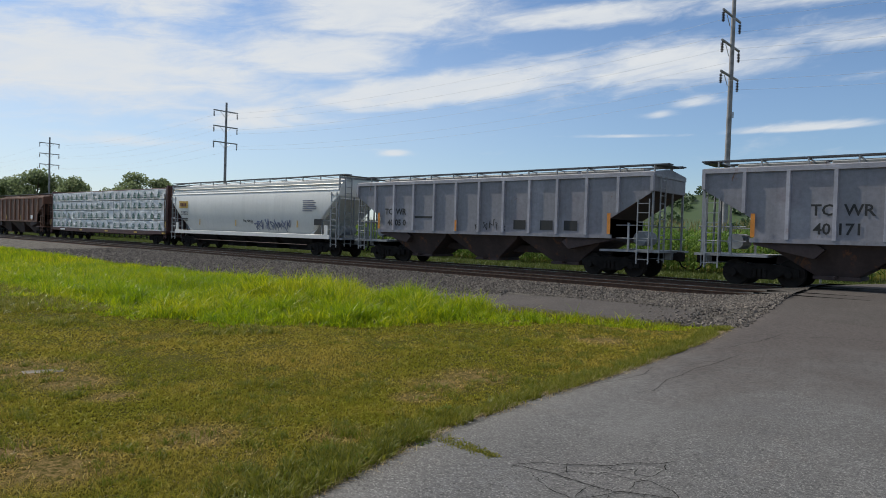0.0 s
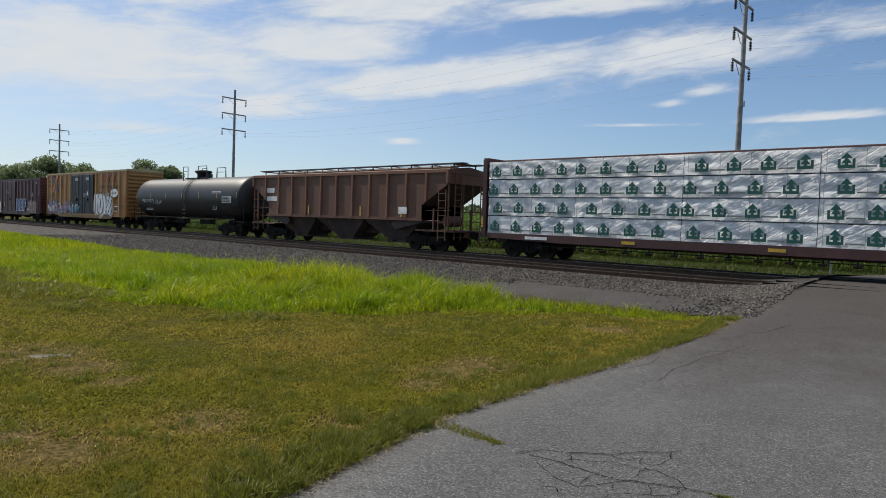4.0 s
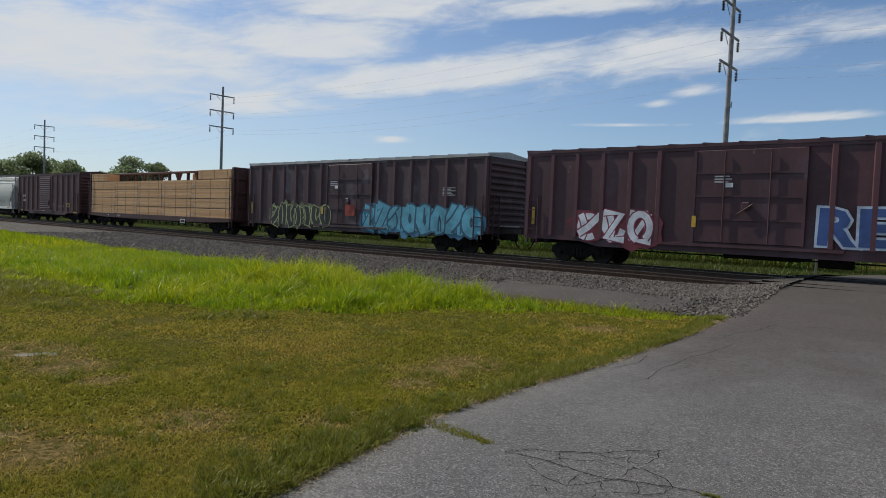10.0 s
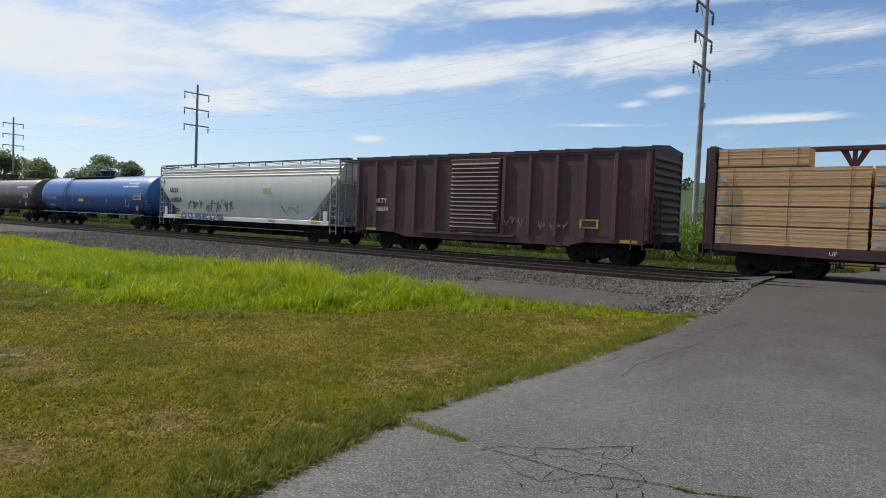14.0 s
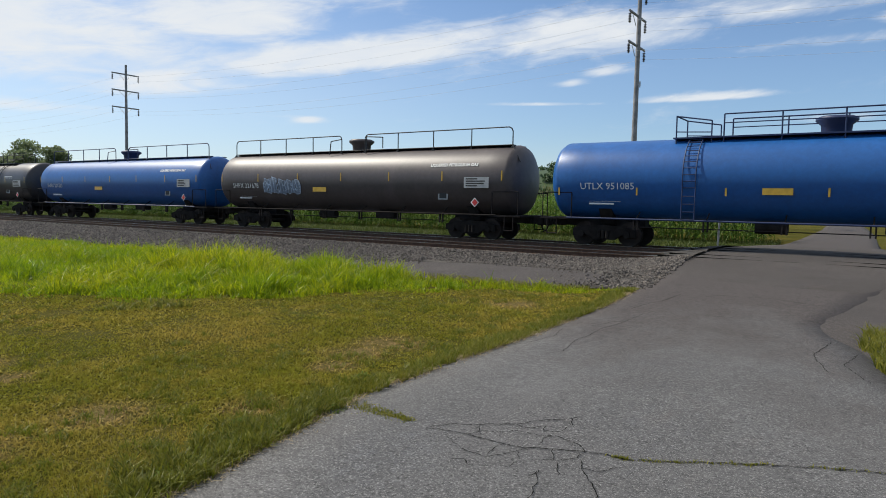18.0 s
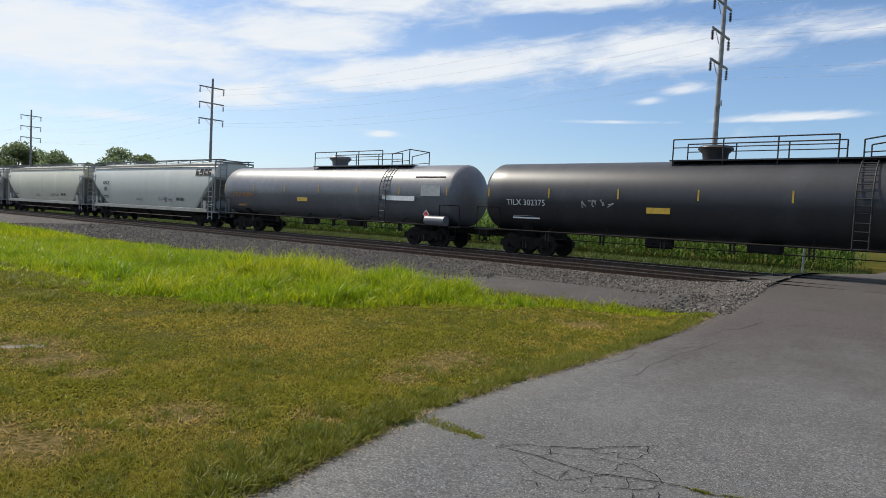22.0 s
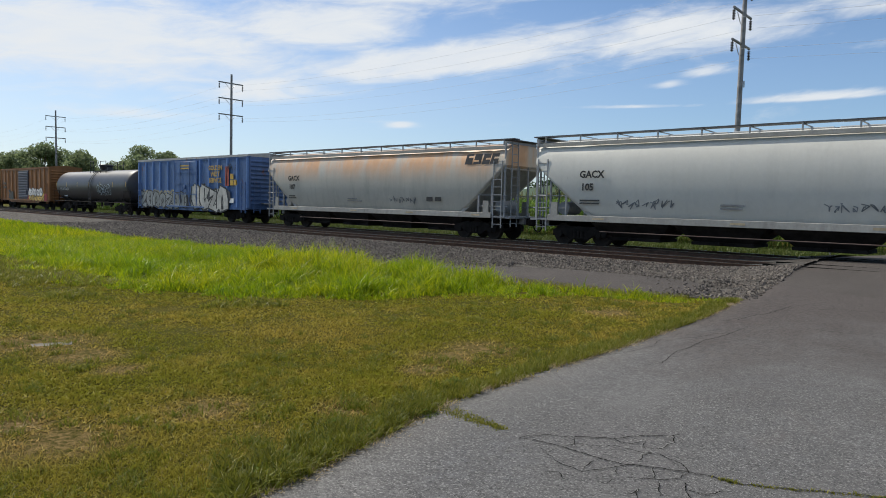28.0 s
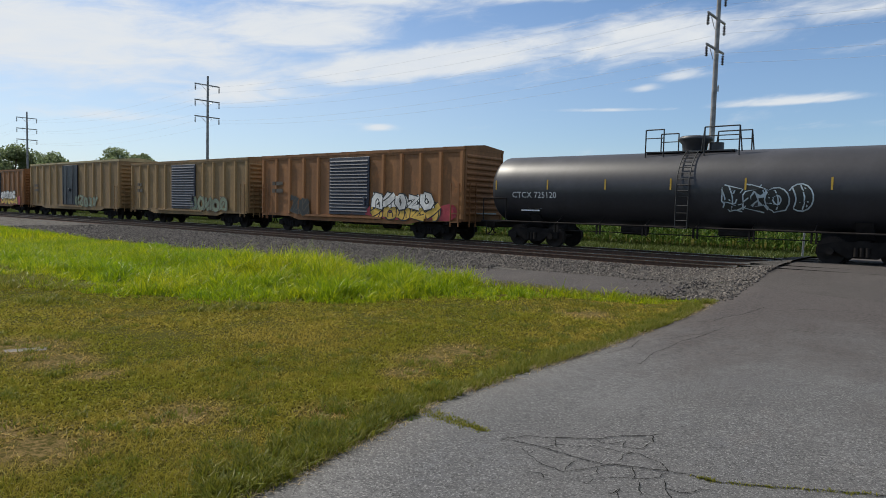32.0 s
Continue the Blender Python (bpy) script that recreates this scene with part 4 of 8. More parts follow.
    blades("bank_grass", p, (0.05, 0.24), 0.008, MAT["edge_blade"], "rough green grass on the bank by the drive", 1.3, 12, 2)
    # grass beyond the tracks
    p = scatter(120000, -110, 14, 30.6, 34.8, lambda x, y: (x < road_left(y) - 0.4) | (x > road_right(y) + 0.4), 13)
    blades("trackside_grass", p, (0.05, 0.36), 0.02, MAT["rank_blade"], "rough grass and weeds along the far ballast", 1.2, 14, 2)
    # weeds in the long crack and at the corner of the drive
    pts = []
    rg = np.random.RandomState(15)
    line = CRACKS[1][5:]
    for (a, b), (c, d) in zip(line, line[1:]):
        for _ in range(190):
            q = rg.rand()
            x, y = a + (c - a) * q, b + (d - b) * q
            if noise.noise((x * 4, y * 4, 3)) + 0.5 * noise.noise((x * 15, y * 15, 5)) > -0.15 + rg.rand() * 0.3 - 0.15:
                pts.append((x + 0.025 * noise.noise((x * 9, y * 9, 1)) + rg.normal(0, 0.011), y + 0.025 * noise.noise((x * 9, y * 9, 10)) + rg.normal(0, 0.011)))
    for _ in range(900):
        q = rg.rand() ** 0.8
        pts.append((-3.55 + 0.78 * q + rg.normal(0, 0.05 * (1 - q) + 0.015), 3.9 - 0.08 * q + rg.normal(0, 0.05 * (1 - q) + 0.02)))
    blades("crack_weeds", pts, (0.006, 0.028), 0.004, MAT["edge_blade"], "small weeds growing along a crack", 1.6, 16, 2, base=road_z)


def build_slab():
    """A sunken strip of old concrete in the lawn."""
    mb = MB().box(-0.36, 0.36, -0.10, 0.10, -0.08, 0.0, 0.02)
    ob = tagged(part("concrete_slab", mb, MAT["concrete"]), "weathered strip of concrete sunk in the dry lawn", "slab")
    ob.matrix_basis = pose(-8.1, 2.5, -0.026, 0, 0, 68)


def build_weeds():
    """Broad-leaved weeds along the verge."""
    rg = random.Random(8)
    spots = [(-3.35, 3.05), (-3.3, 2.7), (-3.45, 3.3), (-3.35, 2.4), (-3.6, 3.45), (-3.42, 3.7), (-3.3, 2.15), (-3.75, 3.1), (-3.9, 4.6), (0.55, 7.2), (0.2, 8.2), (0.9, 6.4), (0.35, 7.8), (1.1, 7.4), (0.05, 8.6), (0.8, 8.4), (0.45, 9.4), (1.0, 9.6)]
    for x, y in spots:
        v, f = [], []
        R, H = rg.uniform(0.06, 0.12), rg.uniform(0.04, 0.09)
        for _ in range(rg.randint(70, 120)):
            a, q = rg.uniform(0, 6.28), math.sqrt(rg.random())
            cx, cy, cz = x + R * q * math.cos(a), y + R * q * math.sin(a), H * (1 - 0.7 * q * q) * rg.uniform(0.35, 1.0)
            b, ln, up = rg.uniform(0, 6.28), rg.uniform(0.012, 0.028), rg.uniform(-0.4, 0.5)
            ca, sa, w = math.cos(b), math.sin(b), ln * rg.uniform(0.3, 0.45)
            k = len(v)
            v += [(cx, cy, cz), (cx + 0.5 * ln * ca - w * sa, cy + 0.5 * ln * sa + w * ca, cz + 0.5 * ln * up + 0.004), (cx + ln * ca, cy + ln * sa, cz + ln * up), (cx + 0.5 * ln * ca + w * sa, cy + 0.5 * ln * sa - w * ca, cz + 0.5 * ln * up + 0.004)]
            f.append((k, k + 3, k + 2, k + 1))
        mb = MB().add(v, f)
        tagged(part("weed", mb, MAT["weed"]), "small broad-leaved weed at the asphalt edge", "weed", "weeds along the drive")


# ---------------------------------------------------------------- tracks
def build_tracks():
    # ballast shoulders under both tracks, left open at the road
    for x0, x1 in ((-600, -5.4), (0.7, 500)):
        n = 120 if x0 < 0 else 60
        xs = [x0 + (x1 - x0) * (i / n) ** (0.35 if x0 < 0 else 2.5) for i in range(n + 1)]
        for prof, mt, lab in (([(12.7, -0.15), (15.0, -0.13), (17.0, -0.11), (18.6, -0.10), (19.7, -0.07)], "ballast", "grey crushed-stone ballast shoulder beside the tracks"),
                              ([(19.7, -0.07), (22.9, -0.06), (23.4, -0.11), (23.8, -0.06), (27.1, -0.06), (28.2, -0.12)], "trackbed", "dark oily track bed under both tracks"),
                              ([(28.2, -0.12), (30.6, -0.22), (31.4, -0.3)], "ballast", "grey crushed-stone ballast shoulder beside the tracks")):
            rows = []
            for y, z in prof:
                fit = lambda x: x if x < -9 or x > 0 else -9 + (x + 9) * (float(road_left(y)) + 0.12 + 9) / 3.6
                up = lambda x: 0.0 if x < -9 or x > 0 else (0.15 + 0.10 * min(1, max(0, (y - 14) / 5))) * ((x + 9) / 3.6) ** 3
                rows.append([(fit(x), y + (0.35 * noise.noise((x * 0.4, y, 0)) if y in (12.7, 31.4, 19.7, 28.2) else 0), z + up(x) + 0.02 * noise.noise((x * 1.5, y * 1.5, 2))) for x in xs])
            sheet("ballast", rows, MAT[mt], lab, cat="ballast")
    # loose stones on the near shoulder
    rg = np.random.RandomState(3)
    shapes = []
    for k in range(6):
        v = [Vector(p) for p in ((1, 0, 0), (-1, 0, 0), (0, 1, 0), (0, -1, 0), (0, 0, 1), (0, 0, -0.7))]
        shapes.append([p * rg.uniform(0.7, 1.3) for p in v])
    octa = [(0, 2, 4), (2, 1, 4), (1, 3, 4), (3, 0, 4), (2, 0, 5), (1, 2, 5), (3, 1, 5), (0, 3, 5)]
    mb = MB()
    for _ in range(60000):
        q = rg.rand()
        if q < 0.86:
            x, y = -3.9 - 42 * rg.rand() ** 1.5, 12.8 + 7.6 * rg.rand()
            if -11.6 < x < -4.4 and 12.5 < y < 16.4 and rg.rand() < (0.985 if x < -7.2 else 0.95 if x < -6 else 0.9):
                continue
            x += 0.5 * rg.randn() * (1 if y < 16 else 0.2)
            if x > float(road_left(y)) + 0.25 - 0.5 * rg.rand() ** 2:
                continue
        else:
            x, y = 0.8 + 6 * rg.rand(), 18.6 + 4 * rg.rand()
        s = rg.uniform(0.018, 0.045) * (1 + max(0, -x - 12) * 0.03)
        rot = Euler(rg.uniform(0, 6.28, 3)).to_matrix()
        zb = np.interp(y, [13, 15, 17, 18.6, 19.6, 23], [-0.14, -0.13, -0.11, -0.1, -0.06, -0.06]) + s * 0.25
        if -11.6 < x < -4.9 and 12.5 < y < 16.4:
            zb = -0.085 + s * 0.3
        if -9 < x < -3:
            zb += (0.15 + 0.10 * min(1, max(0, (y - 14) / 5))) * min(1, (x + 9) / (float(road_left(y)) + 9)) ** 3
        mb.add([Vector((x, y, zb)) + rot @ (p * s) for p in shapes[rg.randint(6)]], octa)
    tagged(part("ballast_stones", mb, MAT["stone"]), "loose grey ballast stones", "stones", kind="stuff")
    # ties and rails
    for name, yc in (("railway_track", YN), ("railway_track", YT)):
        tr = empty(name, "standard-gauge track with shiny rail heads on wooden ties", "railway track", "two tracks", "structure")
        tie = MB().box(-0.115, 0.115, -1.3, 1.3, -0.19, 0.0, 0.015).mesh("tie", MAT["tie"])
        xs = [-5.8 - 0.52 * i for i in range(115)] + [0.9 + 0.52 * i for i in range(18)]
        for i, x in enumerate(xs):
            part("tie", tie, None, tr, at=pose(x + random.uniform(-0.03, 0.03), yc + random.uniform(-0.05, 0.05), ZR - 0.172 + random.uniform(-0.01, 0.01), 0, 0, random.uniform(-1.2, 1.2)))
        for s in (-1, 1):
            y = yc + s * 0.755
            foot = [(y - 0.07, ZR - 0.17), (y + 0.07, ZR - 0.17), (y + 0.07, ZR - 0.155), (y + 0.012, ZR - 0.14), (y + 0.012, ZR - 0.045),
                    (y + 0.036, ZR - 0.032), (y + 0.036, ZR - 0.006), (y - 0.036, ZR - 0.006), (y - 0.036, ZR - 0.032), (y - 0.012, ZR - 0.045), (y - 0.012, ZR - 0.14), (y - 0.07, ZR - 0.155)]
            rail = part("rail", MB().prism(foot, "x", -700, 600), MAT["rail_side"], tr)
            part("rail_head", MB().box(-700, 600, y - 0.031, y + 0.031, ZR - 0.005, ZR), MAT["rail_top"], rail, "polished running surface")
            # flangeway beside the rail in the crossing
            part("flangeway", MB().box(-5.9, 0.55, y - s * 0.085 - 0.035, y - s * 0.085 + 0.035, ZR - 0.02, ZR + 0.044), MAT["crack"], tr)


# ---------------------------------------------------------------- poles and wires
# along the track, lean, foot
POLES = [(57.0, 0.0, 0.0), (-19.15, 0.35, 0.36), (-97.0, 0.3, 0.0), (-173.0, -0.2, 0.0), (-250.0, 0.2, 0.0), (-328.0, 0.0, 0.0)]
ARMS = (20.0, 17.55, 15.05)
PY = 58.0


def build_poles():
    arm = MB().box(-0.07, 0.07, -2.17, 2.17, -0.09, 0.09, 0.02).mesh("crossarm", MAT["pole"])
    prof = [(0.03, 0.0), (0.03, -0.13)]
    for k in range(6):
        prof += [(0.14, -0.15 - 0.13 * k), (0.09, -0.20 - 0.13 * k), (0.04, -0.22 - 0.13 * k), (0.04, -0.26 - 0.13 * k)]
    ins = MB().loft([[(q * math.cos(0.628 * i), q * math.sin(0.628 * i), z) for i in range(10)] for q, z in reversed(prof)], smooth=False)
    ins = ins.mesh("insulator", MAT["insulator"])
    brace = MB()
    brace.path([(-0.1, 0.12, -0.85), (-0.1, 0.95, -0.09)], 0.03).path([(-0.1, -0.12, -0.85), (-0.1, -0.95, -0.09)], 0.03)
    brace = brace.mesh("brace", MAT["galv"])
    for px, leanv, foot in POLES:
        p = empty("utility_pole", "tall weathered wooden transmission pole with three crossarms", "utility pole", "poles behind the tracks")
        p.matrix_basis = pose(px, PY, foot - 0.2, 0, leanv, 0)
        mb = MB()
        mb.tube((0, 0, -1), (0, 0, 21.6), 0.27, 14, 0.16)
        part("pole_shaft", mb, MAT["pole"], p)
        for i, z in enumerate(ARMS):
            a = part("crossarm", arm, None, p, at=pose(-0.12, 0, z + 0.2))
            part("brace", brace, None, a)
            for s in (-1, 1):
                part("insulator", ins, None, a, at=pose(0, s * 2.05, -0.09))
        part("bracket", MB().box(-0.05, 0.35, -0.05, 0.05, 11.9, 12.05).tube((0.3, 0, 11.7), (0.3, 0, 12.2), 0.06), MAT["galv"], p)
    # conductors sag between the poles
    for i in range(len(POLES) - 1):
        for z in ARMS:
            for s in (-1, 1):
                a, b = POLES[i][0], POLES[i + 1][0]
                pts = []
                for k in range(17):
                    q = k / 16
                    pts.append((a + (b - a) * q - 0.12, PY + s * 2.05, z - 0.8 + (1 - q) * POLES[i][2] + q * POLES[i + 1][2] - 1.5 * 4 * q * (1 - q)))
                w = part("power_line", MB().loft([[(x, y + 0.0075 * math.cos(a), z + 0.0075 * math.sin(a)) for a in (0.0, 1.57, 3.14, 4.71)] for x, y, z in pts]), MAT["wire"])
                tagged(w, "thin sagging power line between the poles", "power line", "power lines")


# ---------------------------------------------------------------- signs
def crossbuck(name, x, y, post_h, zc, turn, stop, label):
    s = empty(name, label, "railway sign", "crossing signs")
    s.matrix_basis = pose(x, y, 0, 0, 1.5, turn)
    part("post", MB().box(-0.04, 0.04, 0.0, 0.05, -0.3, post_h, 0.008), MAT["galv"], s, "grey steel post")
    for tilt, words, dy in ((45, "RAIL ROAD", -0.012), (-45, "CROSSING", -0.03)):
        bd = part("blade", MB().box(-0.61, 0.61, -0.006, 0.006, -0.115, 0.115, 0.003), MAT["sign_white"], s, "white crossbuck blade", at=pose(0, dy, zc, 0, tilt, 0))
        lettering(words, 0, -0.009, 0, 0.155, MAT["black"], bd, 0.004)
    if stop:
        oct_ = [(0.415 * math.cos(math.pi / 8 + i * math.pi / 4), 0.415 * math.sin(math.pi / 8 + i * math.pi / 4)) for i in range(8)]
        b = part("stop_plate", MB().prism([(a * 1.0, c) for a, c in oct_], "y", -0.022, -0.016), MAT["sign_white"], s, at=pose(0, 0, zc - 1.16))
        part("stop_face", MB().prism([(a * 0.94, c * 0.94) for a, c in oct_], "y", -0.026, -0.0225), MAT["sign_red"], b, "red stop sign face")
        lettering("STOP", 0, -0.029, 0, 0.29, MAT["sign_white"], b, 0.008)
        c = part("tracks_plate", MB().box(-0.34, 0.34, -0.015, -0.008, -0.13, 0.13), MAT["sign_white"], s, "white plate reading 2 tracks", at=pose(0, 0, zc - 0.55))
        lettering("TRACKS", 0, -0.018, -0.05, 0.15, MAT["black"], c)
        lettering("2", 0, -0.018, 0.20, 0.24, MAT["black"], c)
        e = part("notice_plate", MB().box(-0.2, 0.2, -0.02, -0.012, -0.12, 0.12), MAT["sign_blue"], s, "small blue emergency notice", at=pose(0, 0, zc - 1.72))
        bars(0, 0.04, -0.024, 0.3, 3, 0.03, MAT["white"], e, 3)
    return s


def build_signs():
    crossbuck("crossing_sign", 1.5, 19.8, 3.5, 3.02, -8, True, "railroad crossbuck over a red stop sign on a steel post")
    crossbuck("crossing_sign", -6.3, 31.0, 3.4, 2.95, 14, False, "white railroad crossbuck beyond the tracks")


# ---------------------------------------------------------------- corn, trees, barn, hill
def build_corn():
    rg = np.random.RandomState(21)
    V, F, T, TF = [], [], [], []
    for row in range(9):
        y0 = 33.4 + row * 0.76
        n = 520 if row < 4 else 260
        for i in range(n):
            x = -112 + 124 * (i + rg.rand()) / n
            if float(road_left(y0)) - 1.2 < x < float(road_right(y0)) + 3.5:
                continue
            if x > 1.5:
                continue
            h = rg.uniform(2.0, 2.55)
            y = y0 + rg.normal(0, 0.1)
            o = len(V)
            V += [(x - 0.015, y, -0.3), (x + 0.015, y, -0.3), (x + 0.01, y, h), (x - 0.01, y, h)]
            F.append((o, o + 1, o + 2, o + 3))
            for k in range(9):
                a, zb, ln = rg.uniform(0, 6.28), h * (0.08 + 0.09 * k), rg.uniform(0.45, 0.8)
                ca, sa, w = math.cos(a), math.sin(a), 0.055
                o = len(V)
                for q, up in ((0, 0), (0.45, 0.30), (0.8, 0.18), (1.0, -0.12)):
                    ww = w * (1 - q * 0.9)
                    V += [(x + ca * ln * q - sa * ww, y + sa * ln * q + ca * ww, zb + up * ln), (x + ca * ln * q + sa * ww, y + sa * ln * q - ca * ww, zb + up * ln)]
                F += [(o, o + 1, o + 3, o + 2), (o + 2, o + 3, o + 5, o + 4), (o + 4, o + 5, o + 7, o + 6)]
            for k in range(3):
                a = rg.uniform(0, 6.28)
                o = len(T)
                T += [(x - 0.012, y, h), (x + 0.012, y, h), (x + 0.12 * math.cos(a), y + 0.12 * math.sin(a), h + 0.28)]
                TF.append((o, o + 1, o + 2))
    tagged(part("corn_field", MB().add(V, F), MAT["corn"]), "dense rows of green corn beyond the tracks", "corn", kind="stuff")
    tagged(part("corn_tassels", MB().add(T, TF), MAT["tassel"]), "pale tassels on top of the corn", "corn", kind="stuff")
    # the rest of the field as one leafy canopy
    V, F = [], []
    for i in range(30000):
        x, y = rg.uniform(-220, -6), rg.uniform(41, 62)
        a, s = rg.uniform(0, 6.28), rg.uniform(0.2, 0.45)
        z = rg.uniform(1.5, 2.3)
        o = len(V)
        V += [(x - s * math.cos(a), y - s * math.sin(a), z - 0.5), (x + 0.05, y, z - 0.15), (x + s * math.cos(a), y + s * math.sin(a), z - 0.45), (x, y, z + 0.05)]
        F.append((o, o + 1, o + 2, o + 3))
    tagged(part("corn_canopy", MB().add(V, F), MAT["corn"]), "green corn leaves in the far field", "corn", kind="stuff")


def leaf_cloud(rg, blobs, n, size):
    """Leaf quads on the shells of uneven blobs."""
    V, F = [], []
    wsum = sum(b[3] ** 2 for b in blobs)
    for (cx, cy, cz, r) in blobs:
        for _ in range(int(n * r * r / wsum)):
            d = rg.normal(size=3)
            d /= np.linalg.norm(d)
            rr = r * (0.55 + 0.5 * rg.rand())
            c = np.array([cx, cy, cz]) + d * rr * np.array([1, 1, 0.8])
            u = rg.normal(size=3)
            u /= np.linalg.norm(u)
            w = np.cross(u, rg.normal(size=3))
            w /= np.linalg.norm(w)
            s = size * rg.uniform(0.6, 1.4)
            o = len(V)
            V += [tuple(c - u * s), tuple(c - w * s * 0.6), tuple(c + u * s), tuple(c + w * s * 0.6)]
            F.append((o, o + 1, o + 2, o + 3))
    return MB().add(V, F)


def tree(x, y, h, spread, seed, label, leaves=5200, dead=False):
    rg = np.random.RandomState(seed)
    t = empty("tree", label, "tree", "trees behind the field")
    t.matrix_basis = pose(x, y, -0.2)
    mb = MB()
    mb.tube((0, 0, 0), (0.1, 0, h * 0.45), 0.035 * h * 0.55, 9, 0.02 * h * 0.5)
    blobs = []
    for k in range(10):
        a = rg.uniform(0, 6.28)
        z0, z1 = h * rg.uniform(0.22, 0.5), h * rg.uniform(0.5, 0.93)
        r = spread * rg.uniform(0.25, 0.8) * (1.15 - 0.5 * (z1 / h))
        p = (r * math.cos(a), r * math.sin(a), z1)
        mb.tube((0.05, 0, z0), p, 0.010 * h, 6, 0.004 * h)
        blobs.append((*p, spread * rg.uniform(0.26, 0.46)))
    blobs.append((0, 0, h * 0.86, spread * 0.35))
    blobs.append((0, 0, h * 0.45, spread * 0.5))
    part("trunk", mb, MAT["bark"], t)
    if not dead:
        part("crown", leaf_cloud(rg, blobs, leaves, h * 0.020), MAT["tree_leaf"], t)


def build_far():
    for i, (x, y, h, s) in enumerate(TREES):
        tree(x, y, h, s, 40 + i, "broad leafy tree with an uneven dark green crown")
    rg = np.random.RandomState(77)
    # low woods along the horizon
    blobs = []
    for i in range(150):
        q = i / 150
        x, y = -900 + 620 * q + rg.normal(0, 6), 240 - 90 * q + rg.normal(0, 10)
        h = rg.uniform(5, 10)
        blobs.append((x, y, h * 0.55, h * 0.62))
    tagged(part("far_woods", leaf_cloud(rg, blobs, 22000, 0.9), MAT["far_leaf"]), "low line of distant woods beyond the field", "woods", kind="stuff")
    # wooded hill behind the barn
    rows = []
    ax = Vector((-190, 640, 0))
    along = Vector((1, 0.25, 0)).normalized()
    back = Vector((-0.25, 1, 0)).normalized()
    hill_h = lambda u, v: 58 * math.exp(-((u - 40) / 340) ** 2) * min(1, max(0, v / 120)) * (1 + 0.12 * noise.noise((u / 60, v / 60, 0)))
    for v in range(-20, 300, 40):
        rows.append([tuple(ax + along * u + back * v + Vector((0, 0, hill_h(u, v) - 0.5))) for u in range(-700, 1200, 50)])
    sheet("hill", rows, MAT["far_leaf"], "low wooded hill on the horizon", cat="hill")
    blobs = []
    for _ in range(520):
        u, v = rg.uniform(-600, 1000), rg.uniform(-15, 200)
        p = ax + along * u + back * v
        h = rg.uniform(5, 9)
        blobs.append((p.x, p.y, hill_h(u, v) + h * 0.5, h))
    tagged(part("hill_woods", leaf_cloud(rg, blobs, 30000, 2.2), MAT["far_leaf"]), "dense dark green woods on the hill", "woods", kind="stuff")
    # barn
    b = empty("barn", "long low white barn with a pale metal roof", "barn")
    b.matrix_basis = pose(-24.6, 128, 0, 0, 0, 4)
    part("wall", MB().box(-6, 6, 0, 10, 0, 5.5), MAT["barn_wall"], b)
    roof = MB()
    roof.prism([(-0.8, 5.5), (10.8, 5.5), (10.8, 5.7), (5, 7.4), (-0.8, 5.7)], "x", -6.5, 6.5)
    part("roof", roof, MAT["barn_roof"], b, "white metal roof")
    for k in range(3):
        part("window", MB().box(-4.6 + k * 3.8, -3.1 + k * 3.8, -0.06, 0.02, 1.4, 2.6), MAT["under"], b, "dark window")


TREES = [(-235, 75, 18.0, 8.0), (-262, 75, 17.0, 8.0), (-248, 80, 16.5, 7.0), (-205, 75, 14.6, 7.0), (-216, 80, 13.0, 6.0), (-193, 80, 11.0, 5.0), (-168, 75, 15.2, 6.4), (-153, 75, 12.6, 4.6), (-285, 80, 16.0, 8.0), (-310, 84, 18.0, 9.0), (-225, 84, 15.0, 7.0)]

# ---------------------------------------------------------------- freight cars (local x along the track, z from the rail top)
SHARED = {}


def shared(key, make):
    if key not in SHARED:
        SHARED[key] = make()
    return SHARED[key]


